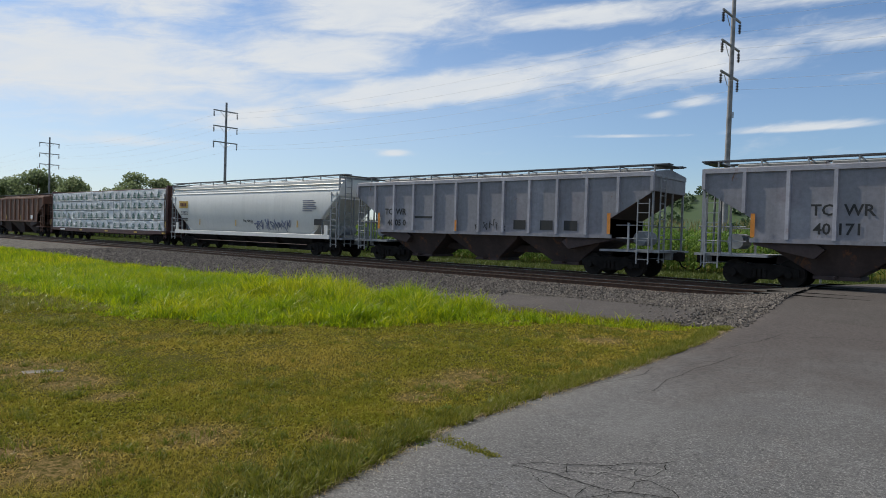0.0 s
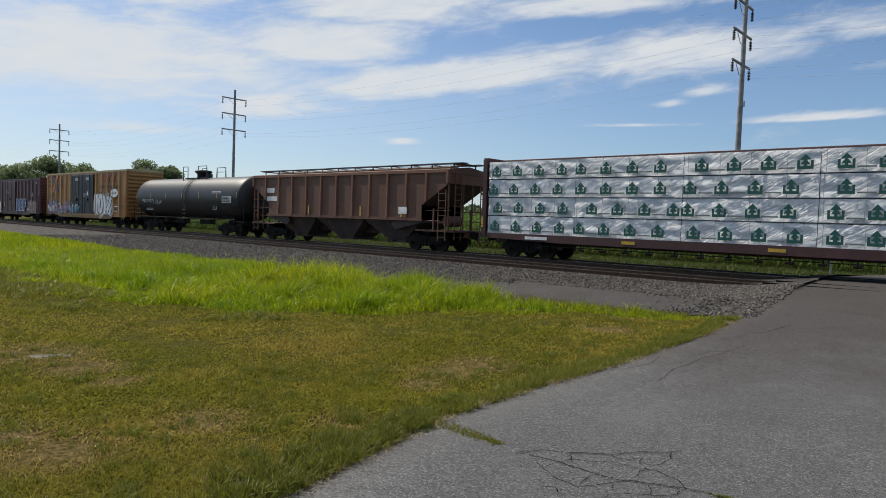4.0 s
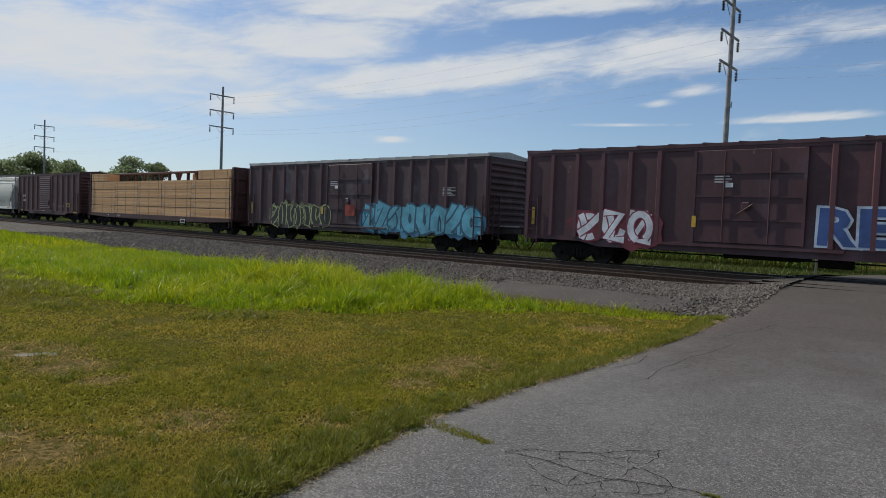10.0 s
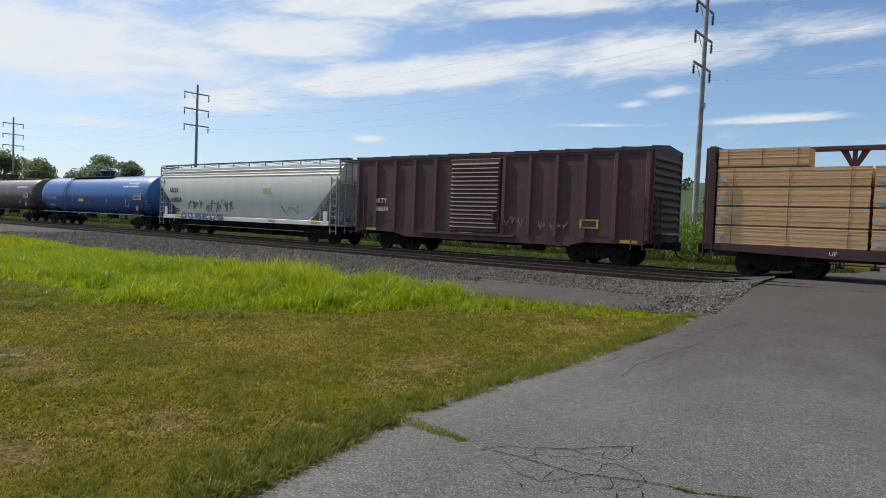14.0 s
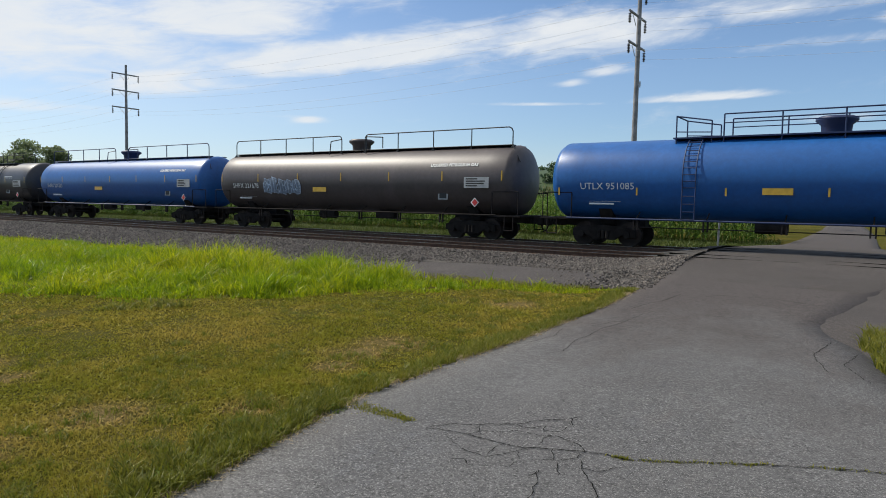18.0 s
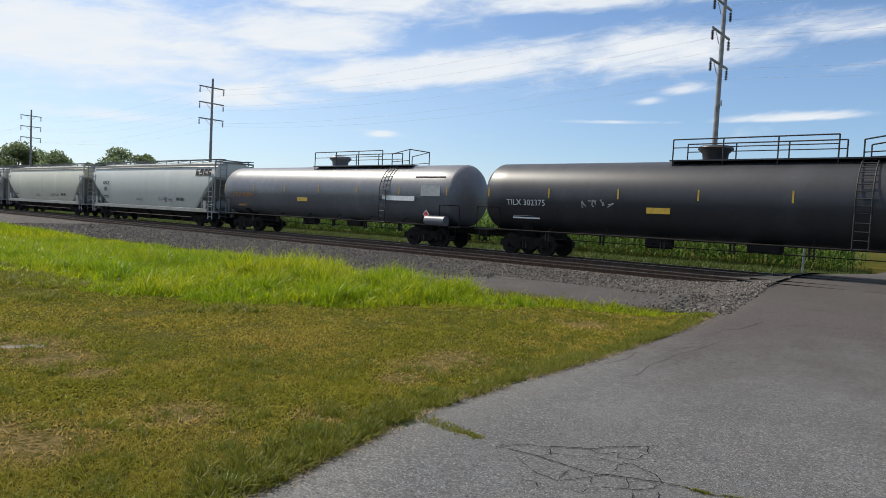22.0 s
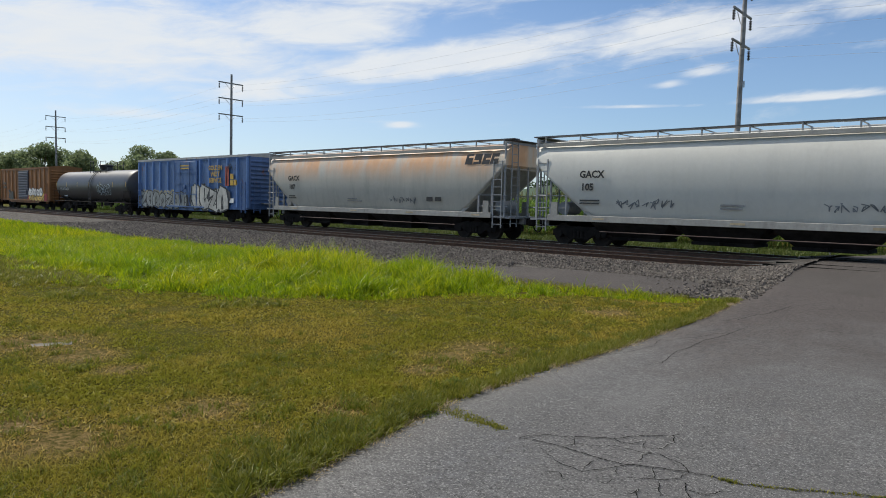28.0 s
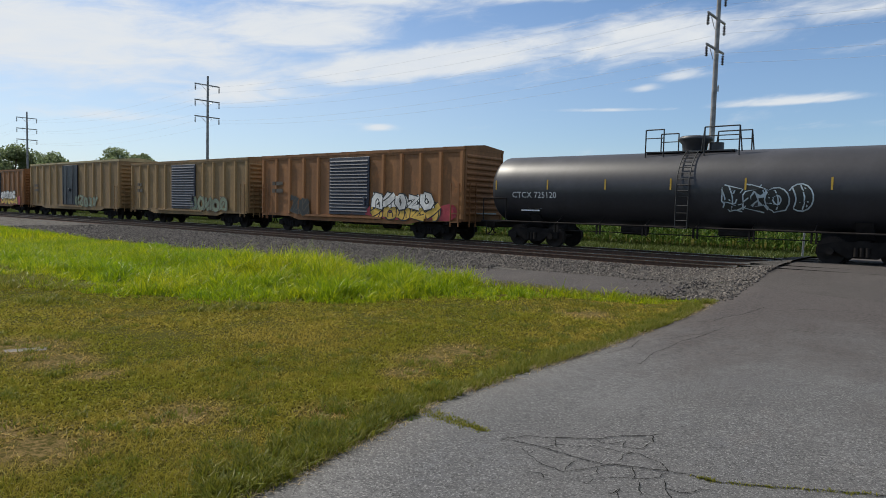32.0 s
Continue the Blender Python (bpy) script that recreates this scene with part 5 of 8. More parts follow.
def truck_meshes():
    fr = MB()
    for s in (-1, 1):
        y0, y1 = (-1.12, -0.98) if s < 0 else (0.98, 1.12)
        fr.prism([(-1.22, 0.36), (-1.22, 0.62), (-0.62, 0.76), (0.62, 0.76), (1.22, 0.62), (1.22, 0.36), (0.95, 0.36), (0.85, 0.5), (0.42, 0.24), (-0.42, 0.24), (-0.85, 0.5), (-0.95, 0.36)], "y", y0, y1)
        for x in (-0.89, 0.89):
            fr.tube((x, y0 - 0.05, 0.44), (x, y1 + 0.02, 0.44), 0.13, 10)
        for x in (-0.16, 0, 0.16):
            fr.tube((x, y0 - 0.03, 0.3), (x, y0 - 0.03, 0.58), 0.07, 7)
    fr.box(-0.2, 0.2, -1.1, 1.1, 0.5, 0.78, 0.03)
    ws = MB()
    ws.tube((0, -1.05, 0), (0, 1.05, 0), 0.08, 8)
    for s in (-1, 1):
        y = s * 0.755
        ws.tube((0, y - 0.06, 0), (0, y + 0.06, 0), 0.44, 22)
        ws.tube((0, y - s * 0.09, 0), (0, y - s * 0.06, 0), 0.475, 22)
        ws.tube((0, y + s * 0.06, 0), (0, y + s * 0.075, 0), 0.16, 10)
        for k in range(3):
            a = k * 2.094
            ws.tube((0.27 * math.cos(a), y + s * 0.055, 0.27 * math.sin(a)), (0.27 * math.cos(a), y + s * 0.066, 0.27 * math.sin(a)), 0.045, 6)
    cp = MB()
    cp.box(-0.55, 0.12, -0.12, 0.12, 0.70, 0.98, 0.03).box(0.08, 0.34, -0.17, 0.15, 0.66, 1.02, 0.04)
    cp.path([(0, 0.35, 0.75), (0.12, 0.36, 0.48), (0.3, 0.3, 0.4)], 0.03)
    return fr.mesh("truck", MAT["truck"]), ws.mesh("wheelset", MAT["wheel"]), cp.mesh("coupler", MAT["truck"])


def running_gear(car, L, inset):
    """Two trucks with their wheelsets, and the couplers, under a car of body length L."""
    fr, ws, cp = shared("truck", truck_meshes)
    for s in (-1, 1):
        t = part("truck", fr, None, car, at=pose(s * (L / 2 - inset), 0, 0))
        for k in (-0.89, 0.89):
            WHEELS.append((part("wheelset", ws, None, t, at=pose(k, 0, 0.44)), car, k))
        part("coupler", cp, None, car, at=pose(s * (L / 2 + 0.28), 0, 0, 0, 0, 0 if s > 0 else 180))


WHEELS = []


def ladder_mesh(h, n, w=0.46):
    mb = MB()
    for x in (-w / 2, w / 2):
        mb.box(x - 0.02, x + 0.02, -0.09, -0.05, 0, h)
    for i in range(n):
        z = h * (i + 0.5) / n
        mb.box(-w / 2, w / 2, -0.085, -0.06, z - 0.014, z + 0.014)
    for z in (0.1, h - 0.1):
        for x in (-w / 2, w / 2):
            mb.box(x - 0.015, x + 0.015, -0.06, 0.0, z - 0.02, z + 0.02)
    return mb


def ladder(car, x, y, z0, z1, n, material, side=True, w=0.46):
    me = shared(("ladder", round(z1 - z0, 2), n, material.name, w), lambda: ladder_mesh(z1 - z0, n, w).mesh("ladder", material))
    part("ladder", me, None, car, at=pose(x, y, z0, 0, 0, 0 if side else (90 if x > 0 else -90)))


def patch(x0, x1, z0, z1, y, material, car, name="marking", label=""):
    return part(name, MB().poly([(x0, z0), (x1, z0), (x1, z1), (x0, z1)], y), material, car, label)


def stripes(car, xs, z, y, material=None, w=0.1, h=0.45):
    for x in xs:
        patch(x - w / 2, x + w / 2, z, z + h, y, material or MAT["yellow"], car, "reflective_strip")


def ellipse(cx, cz, rx, rz, n=14, rot=0.0, wob=0.0, rg=None):
    out = []
    for i in range(n):
        a = 2 * math.pi * i / n
        k = 1 + (rg.uniform(-wob, wob) if rg else 0)
        x, z = rx * k * math.cos(a), rz * k * math.sin(a)
        out.append((cx + x * math.cos(rot) - z * math.sin(rot), cz + x * math.sin(rot) + z * math.cos(rot)))
    return out


def graffiti(car, x0, x1, z0, z1, y, fill, edge, seed, n=5, back=None, wrap=None, fat=0.15):
    """Sprayed lettering that spells nothing: fat interlocking strokes with an outline."""
    rg = random.Random(seed)
    b = MB()
    depth = (lambda x, z, o: y - o) if wrap is None else (lambda x, z, o: wrap(z, o))

    def stroke(mb, pts, w, o):
        """A ribbon along pts with the half width w."""
        L, R = [], []
        for i, (x, z) in enumerate(pts):
            ax, az = pts[max(0, i - 1)]
            bx, bz = pts[min(len(pts) - 1, i + 1)]
            dx, dz = bx - ax, bz - az
            m = math.hypot(dx, dz) or 1
            L.append((x - dz / m * w, z + dx / m * w))
            R.append((x + dz / m * w, z - dx / m * w))
        v = [(x, depth(x, z, o), z) for x, z in L + R]
        k = len(pts)
        mb.add(v, [(i + 1, i, k + i, k + i + 1) for i in range(k - 1)])

    if back:
        for i in range(n * 2):
            cx = x0 + (x1 - x0) * (i + 0.5) / (n * 2)
            p = ellipse(cx, (z0 + z1) / 2 + rg.uniform(-.15, .1) * (z1 - z0), (x1 - x0) / n * 0.62, (z1 - z0) * rg.uniform(0.42, 0.62), 12, 0, 0.22, rg)
            b.add([(x, depth(x, z, 0.003 + 0.0003 * i), z) for x, z in p], [tuple(range(len(p)))])
        part("graffiti", b, back, car, "sprayed cloud behind the graffiti")
    W, H = (x1 - x0) / n, z1 - z0
    th = min(W, H) * fat
    for i in range(n):
        ox = x0 + W * (i + 0.5)
        hh = H * rg.uniform(0.82, 1.08)
        zb = z0 + H * rg.uniform(-0.04, 0.1)
        kinds = rg.sample(["bowl", "stem", "zig", "arch", "slash", "hook", "stem"], 3)
        lines = []
        for kd in kinds:
            if kd == "bowl":
                a0, r = rg.uniform(0, 6), rg.uniform(4.2, 5.6)
                lines.append([(ox + 0.36 * W * math.cos(a0 + r * k / 12), zb + hh * 0.5 + 0.42 * hh * math.sin(a0 + r * k / 12)) for k in range(13)])
            elif kd == "stem":
                q = rg.uniform(-0.35, 0.35) * W
                lines.append([(ox + q + 0.12 * W * math.sin(k * 0.6), zb + hh * k / 6) for k in range(7)])
            elif kd == "zig":
                lines.append([(ox - 0.4 * W, zb + hh * 0.95), (ox + 0.3 * W, zb + hh * 0.9), (ox - 0.3 * W, zb + hh * 0.1), (ox + 0.42 * W, zb + hh * 0.06)])
            elif kd == "arch":
                lines.append([(ox - 0.36 * W, zb), (ox - 0.34 * W, zb + hh * 0.6), (ox - 0.1 * W, zb + hh * 0.95), (ox + 0.2 * W, zb + hh * 0.85), (ox + 0.36 * W, zb + hh * 0.45), (ox + 0.38 * W, zb)])
            elif kd == "slash":
                lines.append([(ox - 0.42 * W, zb + hh * 0.2), (ox, zb + hh * 0.5), (ox + 0.46 * W, zb + hh * 0.98)])
            else:
                lines.append([(ox - 0.3 * W, zb + hh), (ox - 0.34 * W, zb + hh * 0.4), (ox - 0.1 * W, zb + hh * 0.05), (ox + 0.25 * W, zb + hh * 0.15), (ox + 0.36 * W, zb + hh * 0.4)])
        e, f = MB(), MB()
        for k, ln in enumerate(lines):
            o = 0.006 + 0.0032 * i + 0.0009 * k
            stroke(e, ln, th * 1.42, o)
            stroke(f, ln, th, o + 0.0006)
        part("graffiti", e, edge, car, "sprayed graffiti outline")
        part("graffiti", f, fill, car, "sprayed graffiti lettering")


def bubble(car, word, x0, x1, z0, z1, y, fill, edge, seed):
    """Fat sprayed capitals with an outline, each a little askew."""
    rg = random.Random(seed)
    W = (x1 - x0) / len(word)
    for i, ch in enumerate(word):
        tilt, kx = rg.uniform(-0.09, 0.09), rg.uniform(1.0, 1.12)
        for bold, m, o, nm in ((0.085, edge, 0.004, "sprayed outline"), (0.035, fill, 0.008, "sprayed letter")):
            me = text_mesh(ch, 1.0, m, bold)
            mb = MB()
            v = []
            for q in me.vertices:
                a, b = q.co.x * 1.5 * W * kx, (q.co.y + 0.02) * 1.12 * (z1 - z0)
                v.append((x0 + W * (i + 0.5) + a + b * tilt + 0.04 * math.sin(b * 5 + i), y - o - 0.001 * i, (z0 + z1) / 2 + b - a * tilt))
            mb.add(v, [tuple(p.vertices) for p in me.polygons])
            part("graffiti", mb, m, car, nm)


def tag(car, x0, x1, z0, z1, y, ink, seed, wrap=None, w=0.016):
    """A thin scrawl."""
    rg = random.Random(seed)
    mb = MB()
    H = z1 - z0
    cells = max(2, int((x1 - x0) / (H * 0.5)))
    cell = (x1 - x0) / cells
    segs = []
    for i in range(cells):
        # one scrawled letter: a few slanted strokes and a hooked tail
        ox, lo, hi = x0 + cell * i, z0 + H * rg.uniform(0.0, 0.3), z0 + H * rg.uniform(0.65, 1.0)
        p = [(ox + cell * rg.uniform(0.0, 0.3), rg.uniform(lo, hi))]
        for k in range(rg.randint(3, 5)):
            p.append((ox + cell * rg.uniform(-0.1, 1.05), hi - (hi - lo) * rg.random() * 0.4 if k % 2 == 0 else lo + (hi - lo) * rg.random() * 0.4))
        a, b = p[-1]
        p += [(a + 0.08 * cell, b - 0.05 * H), (a + 0.2 * cell, b + 0.02 * H)]
        segs += list(zip(p, p[1:]))
    for i, ((ax, az), (bx, bz)) in enumerate(segs):
        m = math.hypot(bx - ax, bz - az) or 1
        nx, nz = -(bz - az) / m * w, (bx - ax) / m * w
        o = 0.004 + 0.0002 * i
        d = (lambda z: y - o) if wrap is None else (lambda z: wrap(z, o))
        mb.add([(ax - nx, d(az), az - nz), (bx - nx, d(bz), bz - nz), (bx + nx, d(bz), bz + nz), (ax + nx, d(az), az + nz)], [(0, 1, 2, 3)])
    part("graffiti_tag", mb, ink, car, "thin sprayed scrawl")


INK = {}


def ink(name, c):
    if name not in INK:
        INK[name] = plain("spray_" + name, c, 0.6, 0, 0.3, 1.5)
    return INK[name]


# ---- box cars
def boxcar(label, L, H, body, roof_m, door=("plug", 0, 2.6), ribs=14, zb=0.92, door_m=None, ends="corrugated", gutter=None, sill_m=None):
    car = empty("boxcar", label, "boxcar", "cars of the freight train")
    y = 1.48
    h = L / 2
    part("body", MB().box(-h, h, -y, y, zb, H - 0.05, 0.02), body, car)
    r = MB()
    rise = 0.14
    r.prism([(-y - 0.05, H - 0.12), (y + 0.05, H - 0.12), (y + 0.05, H), (0.0, H + rise), (-y - 0.05, H)], "x", -h - 0.03, h + 0.03)
    part("roof", r, roof_m, car, "ribbed metal roof")
    n = int(L / 1.15)
    for i in range(n + 1):
        x = -h + L * i / n
        rib = MB().prism([(-y - 0.06, H - 0.03), (-y - 0.06, H + 0.03), (0, H + rise + 0.045), (y + 0.06, H + 0.03), (y + 0.06, H - 0.03)], "x", max(-h - 0.04, x - 0.05), min(h + 0.04, x + 0.05))
        part("roof_rib", rib, roof_m, car)
    sm = sill_m or body
    part("side_sill", MB().prism([(-h + 0.1, zb + 0.12), (h - 0.1, zb + 0.12), (h - 0.1, zb - 0.04), (h - 2.6, zb - 0.06), (h - 3.4, zb - 0.24), (-h + 3.4, zb - 0.24), (-h + 2.6, zb - 0.06), (-h + 0.1, zb - 0.04)], "y", -y - 0.035, -y - 0.003), sm, car)
    part("top_chord", MB().box(-h, h, -y - 0.03, -y - 0.002, H - 0.24, H - 0.1), sm, car)
    dk, dx, dw = door
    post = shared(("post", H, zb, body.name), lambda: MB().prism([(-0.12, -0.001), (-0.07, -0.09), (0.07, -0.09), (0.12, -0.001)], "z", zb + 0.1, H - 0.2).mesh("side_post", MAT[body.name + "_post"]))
    gap = L / ribs
    for i in range(ribs + 1):
        x = -h + 0.12 + (L - 0.24) * i / ribs
        if dk and abs(x - dx) < dw / 2 + 0.12:
            continue
        part("side_post", post, None, car, at=pose(x, -y, 0))
        part("side_post", post, None, car, at=pose(x, y, 0, 0, 0, 180))
    dm = door_m or body
    leaves = 2 if dk == "double" else 1
    for k in range(leaves):
        w = dw / leaves
        cx = dx - dw / 2 + w * (k + 0.5)
        a, b, z0, z1 = cx - w / 2 + 0.03, cx + w / 2 - 0.03, zb + 0.14, H - 0.26
        d = MB().box(a, b, -y - 0.09, -y - 0.002, z0, z1, 0.015)
        ridges = []
        if dk == "slide":
            m = 16
            for i in range(m):
                z = z0 + 0.12 + (z1 - z0 - 0.24) * i / m
                ridges.append(MB().prism([(-y - 0.09, z), (-y - 0.125, z + 0.06), (-y - 0.09, z + 0.13)], "x", a + 0.08, b - 0.08))
        else:
            for i in range(1, 4):
                z = z0 + (z1 - z0) * i / 4
                ridges.append(MB().box(a + 0.1, b - 0.1, -y - 0.12, -y - 0.085, z - 0.03, z + 0.03))
            ridges += [MB().box(a, a + 0.1, -y - 0.12, -y - 0.085, z0, z1), MB().box(b - 0.1, b, -y - 0.12, -y - 0.085, z0, z1)]
        door_ob = part("door", d, dm, car, "sliding door with horizontal corrugations" if dk == "slide" else "plug door with locking bars")
        for r in ridges:
            part("ridge", r, dm, door_ob)
        bar = MB()
        if dk == "slide":
            bar.box(b - 0.3, b - 0.18, -y - 0.2, -y - 0.12, z0 + 0.5, z0 + 0.9)
        else:
            for x in (cx - w * 0.2, cx + w * 0.2):
                bar.tube((x, -y - 0.15, z0 + 0.05), (x, -y - 0.15, z1 - 0.05), 0.025)
            bar.box(cx - 0.12, cx + 0.12, -y - 0.2, -y - 0.1, z0 + 1.15, z0 + 1.4, 0.02).tube((cx - 0.25, -y - 0.19, z0 + 1.0), (cx + 0.25, -y - 0.19, z0 + 1.35), 0.02)
        part("door_lock", bar, dm, door_ob)
    part("door_track", MB().box(dx - dw * (1.1 if dk == "slide" else 0.8), dx + dw * 0.8, -y - 0.16, -y - 0.036, zb - 0.02, zb + 0.07), sm, car)
    for s in (-1, 1):
        e = MB().box(min(s * (h - 0.01), s * (h + 0.012)), max(s * (h - 0.01), s * (h + 0.012)), -y + 0.02, y - 0.02, zb + 0.02, H - 0.1)
        ribs_e = []
        m = 11
        for i in range(m):
            z = zb + 0.25 + (H - zb - 0.5) * i / m
            dz = (H - zb - 0.5) / m
            ribs_e.append(MB().prism([(s * h, z), (s * (h + 0.08), z + dz * 0.3), (s * (h + 0.08), z + dz * 0.5), (s * h, z + dz * 0.8)], "y", -y + 0.12, y - 0.12))
        e.box(min(s * h, s * (h + 0.06)), max(s * h, s * (h + 0.06)), -y + 0.02, -y + 0.12, zb, H - 0.1).box(min(s * h, s * (h + 0.06)), max(s * h, s * (h + 0.06)), y - 0.12, y - 0.02, zb, H - 0.1)
        e = part("end_wall", e, body, car, "corrugated end wall")
        for r in ribs_e:
            part("corrugation", r, body, e)
        ladder(car, s * (h - 0.42), -y - 0.065, zb - 0.25, zb + 1.75, 5, body)
        ladder(car, s * (h + 0.03), -y + 0.55, zb - 0.25, zb + 1.75, 5, body, side=False)
        part("end_platform", MB().box(min(s * h, s * (h + 0.35)), max(s * h, s * (h + 0.35)), -0.6, 0.6, zb + 0.35, zb + 0.41), MAT["galv"], car, "steel grating platform")
    u = MB().box(-h + 0.2, h - 0.2, -0.25, 0.25, 0.72, zb).box(-1.2, 1.3, -0.9, 0.9, 0.55, 0.9, 0.05)
    for i in range(9):
        x = -h + 1 + (L - 2) * i / 8
        u.box(x - 0.08, x + 0.08, -y + 0.05, y - 0.05, zb - 0.18, zb)
    u.tube((-h + 2.8, -1.0, 0.62), (h - 2.8, -1.0, 0.62), 0.03).tube((1.8, -0.6, 0.6), (2.8, -0.6, 0.6), 0.2, 12)
    part("underframe", u, MAT["under"], car)
    running_gear(car, L, 2.35)
    return car


# ---- tank cars
def tank_wrap(r, zc):
    return lambda z, o=0.0: -math.sqrt(max(0.01, (r + o) ** 2 - (z - zc) ** 2))


def tankcar(label, L, r, zc, shell, style, top=None):
    car = empty("tank_car", label, "tank car", "cars of the freight train")
    h = L / 2
    n = 40
    rings = []
    prof = [(-h, 0.02), (-h + 0.03, 0.30), (-h + 0.09, 0.55), (-h + 0.19, 0.77), (-h + 0.32, 0.92), (-h + 0.46, 0.985), (-h + 0.54, 1.0)]
    prof = prof + [(x, 1.0) for x in np.linspace(-h + 1.4, h - 1.4, 9)] + [(-x, k) for x, k in reversed(prof)]
    for x, k in prof:
        rings.append([(x, r * k * math.cos(2 * math.pi * i / n), zc + r * k * math.sin(2 * math.pi * i / n)) for i in range(n)])
    body = part("tank_shell", MB().loft(rings), shell, car)
    blk = top or (MAT["rail_blue"] if shell is MAT.get("tank_blue") else shell)
    # top fittings
    d = MB()
    zt = zc + r
    d.loft([[(DX + q * math.cos(2 * math.pi * i / 20), q * math.sin(2 * math.pi * i / 20), z) for i in range(20)] for DX in (0.3 if style == "gp" else 0.0,) for q, z in ((0.42, zt - 0.1), (0.46, zt + 0.28), (0.62, zt + 0.42), (0.62, zt + 0.5), (0.5, zt + 0.56))])
    part("valve_housing", d, blk, car, "flared protective valve housing")
    rail_m = MAT["black"] if shell is not MAT.get("tank_blue") else MAT["rail_blue"]
    tr = 0.026

    def rail_part(mb):
        part("handrail", mb, rail_m, car, "thin steel handrail on top")

    def guard(x0, x1, z0, z1, posts, slant=0.35):
        for yy in (-0.75, 0.75):
            rail = MB()
            for k in range(posts):
                x = x0 + (x1 - x0) * k / (posts - 1)
                rail.tube((x, yy, z0 - 0.25), (x, yy, z1), tr)
            rail.path([(x0 - slant, yy, z0 - 0.1), (x0, yy, z1), (x1, yy, z1), (x1 + slant, yy, z0 - 0.1)], tr)
            rail.tube((x0, yy, (z0 + z1) / 2 + 0.08), (x1, yy, (z0 + z1) / 2 + 0.08), tr * 0.8)
            rail_part(rail)
    deck = MB()
    if style == "long":
        for yy in (-0.62,):
            for a, b in ((-h + 0.75, -0.75), (0.75, h - 0.6)):
                rail = MB()
                for k in range(5):
                    x = a + (b - a) * k / 4
                    if 0 < k < 4:
                        rail.tube((x, yy, zt - 0.25), (x, yy, zt + 0.72), tr)
                    rail.box(x - 0.05, x + 0.05, yy - 0.05, yy + 0.05, zt - 0.3, zt - 0.08)
                rail.path([(a, yy, zt - 0.2), (a, yy, zt + 0.55), (a + 0.06, yy, zt + 0.66), (a + 0.18, yy, zt + 0.72), (b - 0.18, yy, zt + 0.72), (b - 0.06, yy, zt + 0.66), (b, yy, zt + 0.55), (b, yy, zt - 0.2)], tr)
                rail_part(rail)
            # the walkway's edge pipe, and its brace down to the end of the tank
            rail_part(MB().path([(-h + 0.2, yy * 1.4, zt - 0.75), (-h + 0.75, yy, zt - 0.02), (h - 0.6, yy, zt - 0.02), (h - 0.1, yy * 1.4, zt - 0.75)], tr))
        for yy in (-0.62, 0.32):
            deck.box(-h + 0.7, h - 0.6, yy, yy + 0.3, zt - 0.04, zt + 0.0)
        rail_part(MB().path([(-0.75, -0.62, zt + 0.55), (-1.25, -0.85, zt + 0.45), (-1.3, -0.9, zt - 0.2)], tr))
        rail_part(MB().path([(1.0, -0.85, zt - 0.2), (1.0, -0.8, zt + 0.6), (1.9, -0.7, zt + 0.55), (1.9, -0.7, zt + 0.05)], tr))
    elif style in ("left", "right"):
        a, b = (-4.9, 2.1) if style == "left" else (-1.3, 6.0)
        st = a if style == "left" else b
        guard(a + (1.6 if style == "left" else 0), b - (0 if style == "left" else 1.9), zt - 0.02, zt + 0.75, 4, 0.0)
        for yy in (-0.75, 0.75):
            q = 1 if style == "left" else -1
            rail = MB()
            rail.path([(st, yy, zt - 0.3), (st, yy, zt + 0.75), (st + q * 1.2, yy, zt + 0.55), (st + q * 1.2, yy, zt - 0.2)], tr)
            rail.tube((st, yy, zt + 0.2), (st + q * 1.2, yy, zt + 0.15), tr * 0.8)
            rail_part(rail)
        rail_part(MB().tube((st, -0.75, zt + 0.75), (st, 0.75, zt + 0.75), tr))
        deck.box(a - 0.1, b + 0.1, -0.8, 0.8, zt - 0.05, zt + 0.0)
    else:
        guard(-1.3, -0.6, zt, zt + 0.8, 2, 0.0)
        guard(0.9, 2.1, zt, zt + 0.8, 2, 0.1)
        deck.box(-1.4, 1.9, -0.55, 0.55, zt - 0.05, zt + 0.0)
        deck.tube((1.1, 0, zt - 0.1), (1.1, 0, zt + 0.3), 0.25, 14)
    part("walkway", deck, blk, car, "top walkway")
    # side ladder follows the shell
    if style != "long":
        lx = -4.2 if style == "left" else 5.0 if style == "right" else 0.45
        ld = MB()
        prev = None
        for k in range(15):
            a = math.radians(72 - k * 8.4) if k < 11 else None
            p = ((r + 0.08) * math.cos(a), zc + (r + 0.08) * math.sin(a)) if a is not None else (r + 0.08, zc - 0.35 - (k - 10) * 0.27)
            ld.tube((lx - 0.22, -p[0], p[1]), (lx + 0.22, -p[0], p[1]), 0.017, 5)
            if prev:
                for x in (lx - 0.22, lx + 0.22):
                    ld.tube((x, -prev[0], prev[1]), (x, -p[0], p[1]), 0.022, 5)
            prev = p
        part("ladder", ld, rail_m, car, "side ladder bent over the shell")
    # stub sills, saddles, end platforms
    for s in (-1, 1):
        u = MB()
        u.box(min(s * (h - 3.6), s * (h + 0.15)), max(s * (h - 3.6), s * (h + 0.15)), -0.3, 0.3, 0.72, 1.05, 0.03)
        u.prism([(-1.0, zc - r * 0.74), (1.0, zc - r * 0.74), (0.6, 0.8), (-0.6, 0.8)], "x", s * (h - 2.3) - 0.25, s * (h - 2.3) + 0.25)
        u.box(min(s * (h - 1.2), s * (h + 0.2)), max(s * (h - 1.2), s * (h + 0.2)), -1.4, 1.4, 0.98, 1.04)
